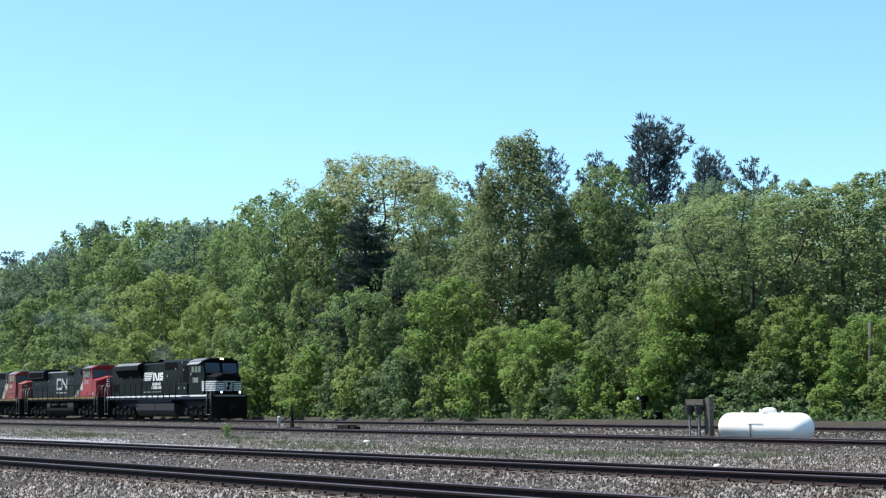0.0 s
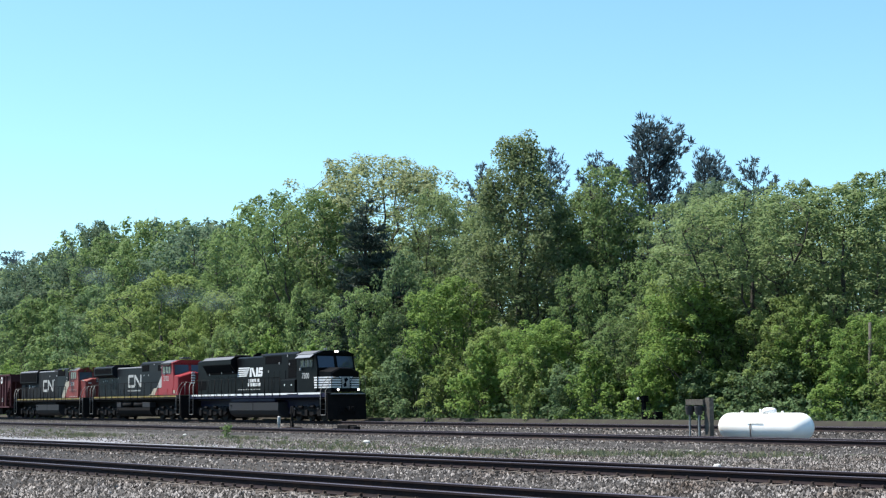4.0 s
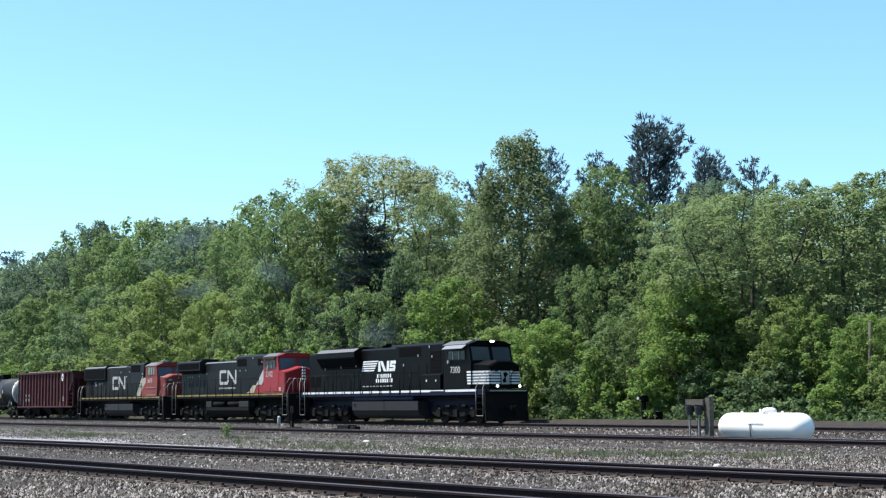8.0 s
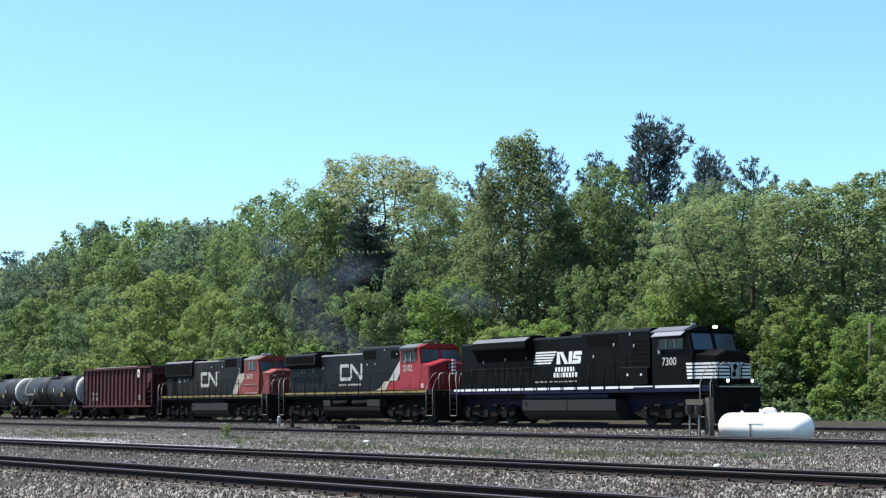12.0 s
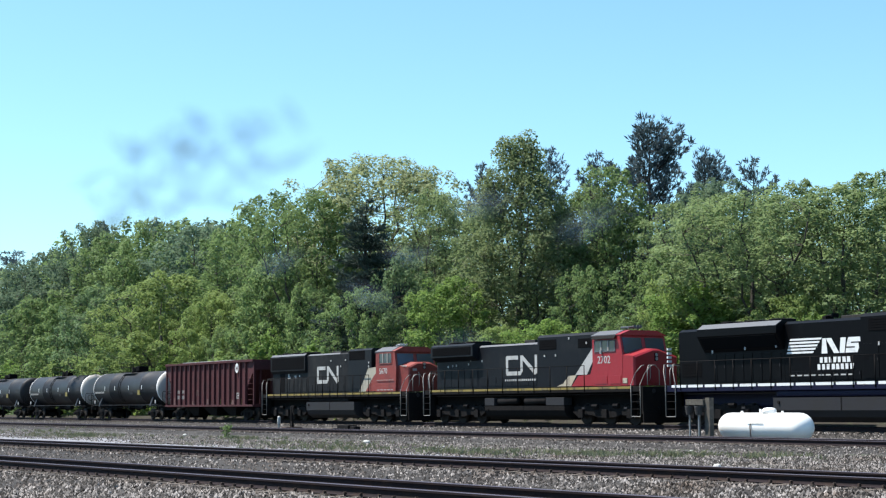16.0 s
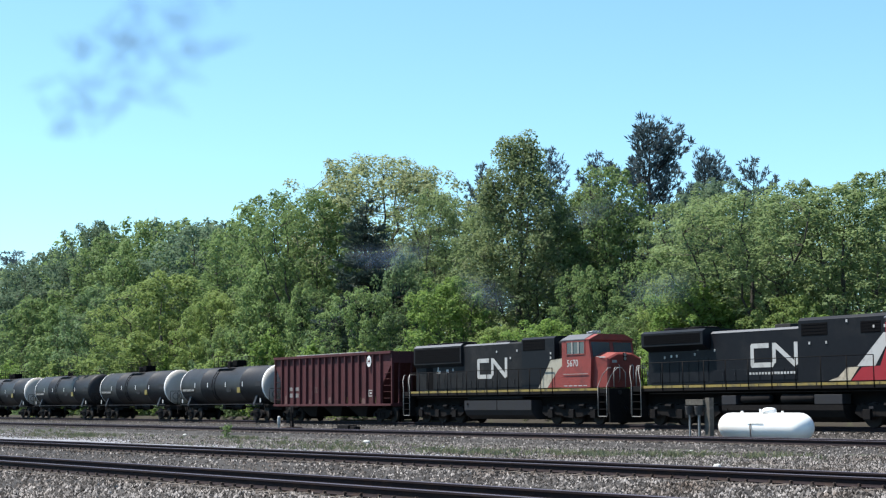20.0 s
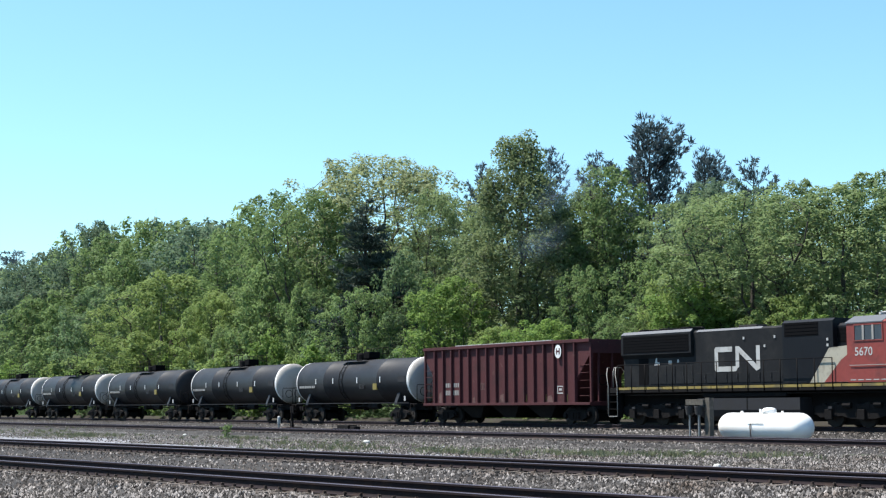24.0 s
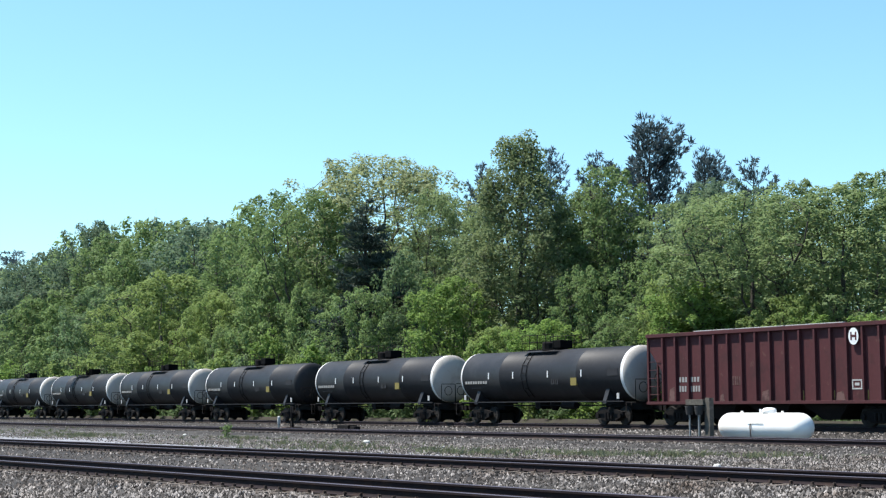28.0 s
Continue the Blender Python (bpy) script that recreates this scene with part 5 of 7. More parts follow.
    for a in (-0.8, -0.5, -0.2, 0.1, 0.4, 0.7):
        tube(bm, [(-1.37, -(r + 0.05) * math.cos(a), 2.63 + (r + 0.05) * math.sin(a)), (-0.93, -(r + 0.05) * math.cos(a), 2.63 + (r + 0.05) * math.sin(a))], 0.016, 5)
    part("ladder", bm, P_FRAME, t)
    # reflectors, placard, lettering bars on the near side
    for s in (-1, 1):
        def on(z):
            return math.sqrt(max(0, r * r - (z - 2.63) ** 2))
        for x in (-4.64, -2.25, 0.98, 3.93):
            block(t, "reflector", P_WHITE, x, x + 0.08, min(s * (r - 0.05), s * (r + 0.012)), max(s * (r - 0.05), s * (r + 0.012)), 2.5, 2.86, bevel=0, label="white reflective strip")
        block(t, "placard", P_SIGN, 3.05, 3.55, min(s * 1.30, s * 1.42), max(s * 1.30, s * 1.42), 2.05, 2.45, bevel=0, label="yellow hazard placard")
        bars(t, -7.0, -4.7, 2.24, 2.40, s, 1.41, 9, P_FAINT, "row of white reporting marks", seed)
        bars(t, -6.5, -5.2, 1.98, 2.04, s, 1.30, 8, P_GREY, "faint small stencil row", seed + 1)
        bars(t, 1.3, 2.0, 2.12, 2.42, s, 1.40, 4, P_GREY, "faint small stencil row", seed + 2)
        block(t, "data_panel", P_GREY, 6.15, 7.0, min(s * 1.38, s * 1.425), max(s * 1.38, s * 1.425), 2.5, 2.86, bevel=0, label="pale grey data panel")
    return t


black_locomotive(-123.14)
red_cab_locomotive(-146.45)
faded_red_locomotive(-168.55)
hopper_car(-188.1)
for k in range(8):
    tank_car(-205.65 - 18.0 * k, k != 2, 20 + k)
# ---------------- trees ----------------
L_LIME = leaf_material("lime_spring_leaves", (0.108, 0.172, 0.060), (0.208, 0.290, 0.112))
L_BRIGHT = leaf_material("bright_green_spring_leaves", (0.116, 0.200, 0.047), (0.234, 0.338, 0.094))
L_OLIVE = leaf_material("olive_spring_leaves", (0.122, 0.178, 0.072), (0.240, 0.306, 0.136))
L_MOSS = leaf_material("mossy_green_leaves", (0.116, 0.160, 0.072), (0.222, 0.274, 0.124))
L_PALE = leaf_material("pale_yellow_green_leaves", (0.175, 0.212, 0.098), (0.320, 0.350, 0.185))
L_DEEP = leaf_material("deep_green_leaves", (0.090, 0.150, 0.068), (0.178, 0.256, 0.120))
L_MEADOW = leaf_material("fresh_yellow_green_leaves", (0.150, 0.218, 0.066), (0.280, 0.362, 0.122))
# Distance haze is put into this leaf colour as extra blue.
L_FAR = leaf_material("haze_painted_green_leaves", (0.080, 0.128, 0.078), (0.160, 0.225, 0.140))
L_PINE = leaf_material("blue_green_pine_needles", (0.056, 0.082, 0.088), (0.112, 0.146, 0.156), 0.2)
L_SPRUCE = leaf_material("dark_spruce_needles", (0.030, 0.048, 0.038), (0.060, 0.086, 0.068), 0.1)


def leaf_quads(rng, centres, spread, count, size, flat=0.0, long=1.25):
    """Count small pointed leaf sprays round each centre."""
    c = np.repeat(centres, count, axis=0)
    s = np.repeat(spread, count, axis=0)
    c = c + rng.normal(size=c.shape) * s[:, None] * np.array([1, 1, 0.75])
    n = len(c)
    d = rng.normal(size=(n, 3))
    d[:, 2] = d[:, 2] * (1 - flat) + 0.25
    d /= np.linalg.norm(d, axis=1)[:, None]
    e = rng.normal(size=(n, 3))
    e -= d * (e * d).sum(1)[:, None]
    e /= np.linalg.norm(e, axis=1)[:, None]
    z = size * rng.uniform(0.55, 1.3, n)[:, None]
    a, b = d * z * long, e * z * 0.36
    v = np.stack([c - a * 0.5 + b, c + a * 0.5, c - a * 0.5 - b], 1).reshape(-1, 3)
    f = np.arange(3 * n).reshape(-1, 3)
    return v, f


def spray_mesh(name, rng, centres, radii, out, count, size, mat, top=0.5, loose=0.75):
    """Leaf sprays on clumps: the sprays of a clump lie as a loose shell, those on its top face the sky."""
    n = len(centres)
    per = np.maximum(4, np.round(count * rng.uniform(0.55, 1.3, n)).astype(int))
    i = np.repeat(np.arange(n), per)
    m = len(i)
    d = rng.normal(size=(m, 3))
    d /= np.linalg.norm(d, axis=1)[:, None]
    low = d[:, 2] < -0.2
    d[low & (rng.uniform(size=m) < 0.55), 2] *= -1
    r = rng.uniform(0.3, 1.0, m) ** 0.6
    off = d * r[:, None]
    along = (off * out[i]).sum(1)
    taper = (1 - 0.38 * along)[:, None]
    off = off * taper + out[i] * (along * 0.42 + 0.1)[:, None]
    c = centres[i] + off * radii[i][:, None]
    nrm = d * 0.85 + np.array([0, 0, top]) + rng.normal(size=(m, 3)) * loose * 0.6
    nrm /= np.linalg.norm(nrm, axis=1)[:, None]
    a = rng.normal(size=(m, 3)) * 0.7 + out[i] * 0.5
    a -= nrm * (a * nrm).sum(1)[:, None]
    a /= np.linalg.norm(a, axis=1)[:, None]
    b = np.cross(nrm, a)
    s = (size * rng.uniform(0.55, 1.3, m))[:, None]
    fold = nrm * s * rng.uniform(0.02, 0.2, (m, 1))
    v = np.stack([c - a * s * 0.62, c + b * s * 0.40 - fold, c + a * s * 0.72, c - b * s * 0.40 - fold], 1).reshape(-1, 3)
    return data_mesh(name, v, np.arange(4 * m).reshape(-1, 4), [mat])


class Limbs:
    """Collects tapered round limbs into one mesh of quads."""
    def __init__(self):
        self.v, self.f, self.n = [], [], 0

    def add(self, pts, radii, sides):
        pts = np.asarray(pts, float)
        d = np.gradient(pts, axis=0)
        d /= np.linalg.norm(d, axis=1)[:, None] + 1e-9
        ref = np.array([0.31, 0.95, 0.05])
        u = np.cross(d, ref)
        u /= np.linalg.norm(u, axis=1)[:, None] + 1e-9
        w = np.cross(d, u)
        a = np.arange(sides) * 2 * math.pi / sides
        ring = pts[:, None] + np.asarray(radii)[:, None, None] * (np.cos(a)[None, :, None] * u[:, None] + np.sin(a)[None, :, None] * w[:, None])
        self.v.append(ring.reshape(-1, 3))
        for k in range(len(pts) - 1):
            for j in range(sides):
                p, q = self.n + k * sides + j, self.n + k * sides + (j + 1) % sides
                self.f.append((p, q, q + sides, p + sides))
        self.n += len(pts) * sides

    def mesh(self, mat):
        me = data_mesh("trunk", np.concatenate(self.v), self.f, [mat])
        me.polygons.foreach_set("use_smooth", [True] * len(me.polygons))
        return me


def bowed(rng, a, b, rise, n=5, wander=0.03):
    u = np.linspace(0, 1, n)[:, None]
    p = a * (1 - u) + b * u
    p[:, 2] += rise * np.sin(math.pi * u[:, 0])
    p[1:-1] += rng.normal(size=(n - 2, 3)) * wander * np.linalg.norm(b - a)
    return p


PROFILE = {
    "round": lambda k: max(0.0, 1 - abs(2 * k - 0.8) ** 2.4 / 1.6) ** 0.5,
    "column": lambda k: (0.55 + 0.45 * math.sin(math.pi * min(1, k * 0.8 + 0.22))) * (1 - 0.42 * k ** 3.2),
    "vase": lambda k: (0.42 + 0.58 * (k / 0.72) ** 0.8) if k < 0.72 else max(0.0, 1 - ((k - 0.72) / 0.29) ** 2) ** 0.42,
    "bush": lambda k: math.sqrt(max(0.04, 1 - k ** 2.2)),
    "dome": lambda k: (0.34 + 0.66 * (k / 0.55) ** 0.9) if k < 0.55 else max(0.0, 1 - ((k - 0.55) / 0.46) ** 2.4) ** 0.42,
}


def broadleaf(seed, height, radius, base, shape, clumps, clump_r, count, size, mat, trunk_r, bare=0.0, gap=1.0, limbs=9, fork=0.3, hollow=0.35, bark=None):
    """A tree of that height, its crown from base upwards: trunk, limbs, branches that each end in a clump of leaf sprays."""
    rng = np.random.default_rng(seed)
    lean = rng.uniform(-0.5, 0.5, 2) * radius * 0.15
    ch = height - base
    turn = rng.uniform(0, 6.28, 3)
    cents = np.zeros((0, 3))
    for tries in range(clumps * 14):
        k = rng.uniform() ** 0.8
        a = rng.uniform(0, 6.283)
        uneven = 1 + 0.13 * math.sin(2 * a + turn[0] + 3 * k) + 0.10 * math.sin(5 * a + turn[1] - 5 * k) + 0.07 * math.sin(9 * k + turn[2] + a)
        r = radius * PROFILE[shape](k) * uneven * math.sqrt(rng.uniform(hollow ** 2, 1.0)) - clump_r * 0.35
        top_uneven = 1 - 0.09 * (0.5 + 0.5 * math.sin(3 * a + turn[1])) * (r / radius)
        q = np.array([lean[0] + max(r, 0) * math.cos(a), lean[1] + max(r, 0) * math.sin(a), base + (ch - clump_r * 0.9) * k * top_uneven])
        if len(cents) == 0 or np.min(np.linalg.norm(cents - q, axis=1)) > clump_r * gap:
            cents = np.vstack([cents, q])
            if len(cents) >= clumps:
                break
    n = len(cents)
    cents[:, 2] = base + (cents[:, 2] - base) * (ch - clump_r * 1.05) / (cents[:, 2].max() - base)
    wood = Limbs()
    top = np.array([lean[0], lean[1], base + ch * (0.78 if shape in ("column", "round") else 0.5)])
    stem = bowed(rng, np.array([0, 0, -0.4]), top, 0.0, 7, 0.012)
    wood.add(stem, trunk_r * np.array([1.3, 1.0, 0.86, 0.7, 0.5, 0.32, 0.12]), 9)
    # limb tips spread over the clumps, every clump joins the nearest limb
    tips = [cents[rng.integers(n)]]
    while len(tips) < min(limbs, n):
        tips.append(cents[np.argmax(np.min([np.linalg.norm((cents - t) * (1, 1, 0.7), axis=1) for t in tips], axis=0))])
    paths = []
    for t in tips:
        z0 = height * fork * rng.uniform(0.75, 1.1) + 0.35 * max(0.0, t[2] - height * 0.55) * rng.uniform(0.3, 1.0)
        z0 = min(z0, max(0.25, t[2] * 0.8), top[2] * 0.95)
        j = np.clip(np.searchsorted(stem[:, 2], z0), 1, 6)
        u = (z0 - stem[j - 1, 2]) / max(1e-6, stem[j, 2] - stem[j - 1, 2])
        s0 = stem[j - 1] * (1 - u) + stem[j] * u
        p = bowed(rng, s0, t, 0.06 * np.linalg.norm(t[:2] - s0[:2]), 8, 0.022)
        r0 = trunk_r * rng.uniform(0.32, 0.5)
        wood.add(p, r0 * np.linspace(1, 0.22, 8), 6)
        paths.append((p, r0))
    rads = clump_r * rng.uniform(0.7, 1.3, n)
    out = cents - np.array([lean[0], lean[1], 0]) - np.array([0, 0, 1]) * (base + ch * 0.25)
    out[:, 2] = np.maximum(out[:, 2], 0.15) * 0.9 + 0.8
    out /= np.linalg.norm(out, axis=1)[:, None]
    out += rng.normal(size=(n, 3)) * 0.25
    out /= np.linalg.norm(out, axis=1)[:, None]
    for q, cr, o in zip(cents, rads, out):
        best, start, thick = 1e9, None, 0.05
        for p, r0 in paths:
            cost = np.linalg.norm(p[2:] - q, axis=1) + 1.6 * np.maximum(0, p[2:, 2] - q[2] + 0.2)
            j = int(np.argmin(cost))
            if cost[j] < best:
                best, start, thick = cost[j], p[2 + j], r0 * (0.75 - 0.09 * j)
        b = bowed(rng, start, q, 0.04 * best, 4, 0.05)
        tr = max(0.016, thick * 0.42)
        wood.add(b[[0, 2, 3]], tr * np.array([1, 0.65, 0.45]), 3)
        for w in range(2):
            e = q + (o + rng.normal(size=3) * 0.6) * cr * rng.uniform(0.45, 0.85)
            wood.add(np.stack([b[2] * (0.5) + q * 0.5, e]), [max(0.012, tr * 0.42), 0.006], 3)
    many = np.where(rng.uniform(size=n) < bare, 0.25, 1.0)
    keep = rng.uniform(size=n) < np.maximum(many, 0.5)
    crown = spray_mesh("crown", rng, cents[keep], rads[keep], out[keep], count, size, mat)
    return wood.mesh(bark or M_BARK), crown


def conifer(seed, height, radius, first, mat, dense, ragged=0.35, lift=0.3, whorls=15, power=1.6, tuft=0.42, arms=6, plume=0.0):
    """A conifer: straight trunk, whorls of limbs that carry upturned tufts of needles, gaps between."""
    rng = np.random.default_rng(seed)
    wood = Limbs()
    r0 = 0.011 * height + 0.04
    stem = bowed(rng, np.array([0, 0, -0.4]), np.array([0.05, 0.05, height]), 0.0, 8, 0.004)
    wood.add(stem, r0 * np.array([1.25, 1, 0.9, 0.78, 0.64, 0.48, 0.28, 0.06]), 8)
    centres, ups = [], []
    for i in range(whorls):
        k = min(max((i + rng.uniform(-0.35, 0.35)) / (whorls - 1), 0), 0.985)
        z = first + (height - first) * k
        for j in range(arms if k < 0.85 else 4):
            reach = radius * (1 - k ** power) ** 0.8 * (0.6 + 0.4 * min(1, k * 4)) * rng.uniform(1 - ragged * 1.5, 1.12) + 0.45 - 0.25 * k
            if reach < 0.25:
                continue
            a = rng.uniform(0, 6.283)
            side = np.array([-math.sin(a), math.cos(a), 0])
            end = np.array([reach * math.cos(a), reach * math.sin(a), z + reach * lift * (0.6 + 0.9 * k)])
            p = bowed(rng, np.array([0, 0, z]), end, -0.10 * reach, 5, 0.02)
            rb = 0.02 + 0.012 * reach
            wood.add(p, rb * np.linspace(1, 0.25, 5), 5)
            for u in np.arange(0.32, 1.04, 0.40 / max(reach, 0.5)):
                x = min(u * 4, 3.999)
                c = p[int(x)] * (1 - x % 1) + p[int(x) + 1] * (x % 1)
                w = reach * 0.30 * (1.15 - u) + 0.12
                for s in ((-1, 0, 1) if reach > 1.0 else (0,)):
                    q = c + side * s * w * rng.uniform(0.5, 1.2) + np.array([0, 0, rng.uniform(0.02, 0.22 + plume)])
                    if s and rng.uniform() < 0.6:
                        wood.add(np.stack([c, q]), [rb * 0.35, 0.008], 3)
                    centres.append(q)
                    ups.append(np.array([math.cos(a) * 0.55, math.sin(a) * 0.55, 0.75 + plume]) + side * s * 0.35)
    centres.append(np.array([0.05, 0.05, height - 0.15]))
    ups.append(np.array([0, 0, 1.0]))
    c, o = np.repeat(np.array(centres), dense, axis=0), np.repeat(np.array(ups), dense, axis=0)
    m = len(c)
    d = o + rng.normal(size=(m, 3)) * 0.62
    d /= np.linalg.norm(d, axis=1)[:, None]
    e = np.cross(d, rng.normal(size=(m, 3)))
    e /= np.linalg.norm(e, axis=1)[:, None]
    s = (tuft * rng.uniform(0.6, 1.3, m))[:, None]
    c = c + rng.normal(size=(m, 3)) * tuft * 0.16
    v = np.stack([c - e * s * 0.05, c + d * s * 0.55 - e * s * 0.11, c + d * s, c + d * s * 0.55 + e * s * 0.11], 1).reshape(-1, 3)
    return wood.mesh(M_PINEBARK), data_mesh("crown", v, np.arange(4 * m).reshape(-1, 4), [mat])


def plant(kind, meshes, x, y, turn, scale, label, category, group, wide=1.0):
    t = thing(kind, pose(x, y, ground_height(x, y) - 0.02, 0, 0, turn), label, category, group)
    for nm, me in (("trunk", meshes[0]), ("crown", meshes[1])):
        o = new(nm, me)
        o.parent = t
        o.scale = (scale * wide, scale * wide, scale)
    return t


# sorts of trees: height, radius, crown base, outline, clumps, clump radius, sprays for each, spray size
TALL = [(broadleaf(11, 20, 5.4, 3.0, "round", 210, 0.84, 118, 0.215, L_LIME, 0.30, 0.05, 0.95), L_LIME),
        (broadleaf(12, 20, 5.4, 2.5, "round", 210, 0.82, 112, 0.215, L_OLIVE, 0.30, 0.10, 0.95), L_OLIVE),
        (broadleaf(13, 20, 5.4, 3.2, "column", 340, 0.80, 125, 0.175, L_MOSS, 0.26, 0.02, 0.76, 16, 0.2, 0.3), L_MOSS),
        (broadleaf(14, 20, 5.4, 6.0, "vase", 190, 0.80, 110, 0.215, L_LIME, 0.34, 0.10, 0.95, 13, 0.16, 0.3), L_LIME),
        (broadleaf(15, 20, 5.4, 3.0, "vase", 205, 0.84, 110, 0.23, L_FAR, 0.30, 0.05, 0.95), L_FAR),
        (broadleaf(16, 20, 6.0, 5.5, "vase", 250, 0.74, 100, 0.18, L_OLIVE, 0.42, 0.16, 0.95, 18, 0.10, 0.2), L_OLIVE),
        (broadleaf(19, 20, 6.9, 7.0, "dome", 300, 0.80, 112, 0.175, L_PALE, 0.40, 0.05, 0.88, 16, 0.3, 0.38), L_PALE)]
FARS = [(broadleaf(21 + i, 20, 5.4, 3.5, "round", 70, 1.2, 34, 0.54, m, 0.30, 0.04, 0.9, 5), m) for i, m in enumerate((L_LIME, L_OLIVE, L_FAR))]
MIDS = [(broadleaf(31, 11, 3.9, 2.2, "round", 145, 0.66, 120, 0.165, L_BRIGHT, 0.18, 0.04, 0.9, 13, 0.13, 0.3), L_BRIGHT),
        (broadleaf(32, 11, 3.9, 0.8, "vase", 125, 0.58, 90, 0.17, L_LIME, 0.13, 0.15, 0.95, 12, 0.12, 0.2), L_LIME),
        (broadleaf(33, 11, 3.9, 0.9, "column", 125, 0.64, 110, 0.18, L_LIME, 0.15, 0.06, 0.9, 10, 0.16), L_LIME),
        (broadleaf(34, 11, 3.9, 0.9, "round", 125, 0.64, 105, 0.18, L_DEEP, 0.15, 0.08, 0.9, 10, 0.16), L_DEEP),
        (broadleaf(35, 11, 4.6, 0.7, "round", 190, 0.62, 150, 0.15, L_MEADOW, 0.18, 0.03, 0.85, 13, 0.13, 0.3), L_MEADOW)]
BUSH = [(broadleaf(51 + i, 5.2, 2.5, 0.1, "bush", 80, 0.46, 66, 0.175, m, 0.07, b, 0.9, 10, 0.08, 0.2), m) for i, (m, b) in enumerate(((L_BRIGHT, 0.05), (L_MEADOW, 0.10), (L_DEEP, 0.06)))]
PINES = [conifer(71, 21.2, 3.1, 7.0, L_PINE, 10, 0.40, 0.52, 18, 7.0, 0.46, 6, 0.25), conifer(72, 21.5, 1.9, 9.0, L_PINE, 9, 0.45, 0.6, 18, 5.0, 0.42, 5, 0.3), conifer(73, 19, 4.6, 2.5, L_SPRUCE, 12, 0.42, 0.20, 23, 1.15, 0.44, 7, 0.0)]
NOTE = {"fresh_yellow_green_leaves": "fresh yellow-green", "haze_painted_green_leaves": "blue-green", "bright_green_spring_leaves": "bright green", "mossy_green_leaves": "mossy green", "lime_spring_leaves": "lime-green", "olive_spring_leaves": "olive-green", "pale_yellow_green_leaves": "pale yellow-green", "deep_green_leaves": "deep green"}


def wood(rows, stock, height, radius, words, category, group, name, seed):
    rnd = random.Random(seed)
    for x, y, h, r, k in rows:
        meshes, mat = stock[k]
        s = h / height
        plant(name, meshes, x, y, rnd.uniform(0, 360), s, words.format(NOTE[mat.name]), category, group, max(0.7, min(1.6, r / (radius * s))))


# main trees: place, height, crown radius, sort
wood([(-122.4, 72, 23.9, 8.0, 6), (-89.5, 64, 20.2, 5.4, 2), (-132.8, 66, 21.6, 5.6, 0), (-119.0, 63, 19.6, 5.2, 3), (-183.1, 75, 24.3, 7.2, 0), (-216.4, 80, 27.6, 6.2, 4),
      (-63.7, 61.5, 13.0, 5.2, 5), (-59.8, 64, 13.3, 4.6, 1), (-86.7, 70, 18.4, 4.4, 0), (-89.4, 70, 17.0, 3.4, 5), (-71.1, 72, 15.4, 4.0, 1), (-65.0, 73, 15.2, 4.2, 1)],
     TALL, 20, 5.4, "tall {} deciduous tree at the edge of the wood", "tree", "tall trees of the wood", "tall_tree", 1)
wood([(-109.8, 70, 19.1, 4.2, 5), (-162.6, 72, 21.6, 6.4, 4), (-247.9, 85, 26.8, 7.0, 4), (-287.3, 90, 26.8, 8.0, 1), (-80.6, 74, 16.6, 4.4, 4), (-150.0, 70, 20.3, 6.0, 0), (-99.0, 68, 17.0, 4.2, 1),
      (-72.5, 66, 14.2, 4.0, 5), (-200, 76, 24.6, 7.2, 0), (-235, 76, 23.2, 7.0, 4), (-52.0, 66, 13.0, 4.6, 1), (-46, 68, 14.0, 4.6, 5)],
     TALL, 20, 5.4, "tall {} deciduous tree standing deep in the wood", "tree", "tall trees of the wood", "tall_tree", 2)
wood([(-143.5, 60, 14.4, 6.6, 4), (-90.5, 59, 10.2, 3.5, 0), (-102.1, 58.5, 10.0, 3.2, 1), (-78.7, 58.3, 6.6, 2.8, 0), (-65.3, 59, 8.2, 3.2, 0), (-71.6, 58.7, 6.6, 2.6, 1), (-122.2, 61, 14.6, 4.2, 2), (-168.4, 62, 15.0, 4.6, 3),
      (-53.6, 59, 5.6, 2.4, 0), (-58.4, 60, 6.0, 2.4, 0), (-78.6, 61.5, 10.0, 2.6, 1), (-101.3, 62, 13.0, 2.8, 3), (-197.9, 64, 15.8, 5.6, 2), (-134.5, 61, 11.8, 3.8, 4), (-66.0, 60, 7.6, 2.6, 0), (-63.0, 60.0, 5.2, 2.4, 4), (-59.2, 60.2, 7.0, 2.6, 4), (-69.0, 60.5, 8.8, 2.8, 4)],
     MIDS, 11, 3.9, "young {} tree in front of the wood behind the tracks", "tree", "young trees", "young_tree", 3)
wood([(-113.9, 60.5, 11.2, 3.2, 1), (-153, 61, 11.6, 4.6, 4), (-180, 62, 13.5, 4.5, 2), (-215, 64, 14.5, 5, 3), (-235, 66, 15, 5, 0), (-260, 68, 15, 5.5, 2), (-72, 62, 10.5, 3.2, 1), (-84.5, 59, 6.4, 2.6, 4), (-108, 59.5, 8.6, 3.0, 3), (-128, 60, 8.4, 3.0, 1)],
     MIDS, 11, 3.9, "young {} tree among the bushes along the track", "tree", "young trees", "young_tree", 4)
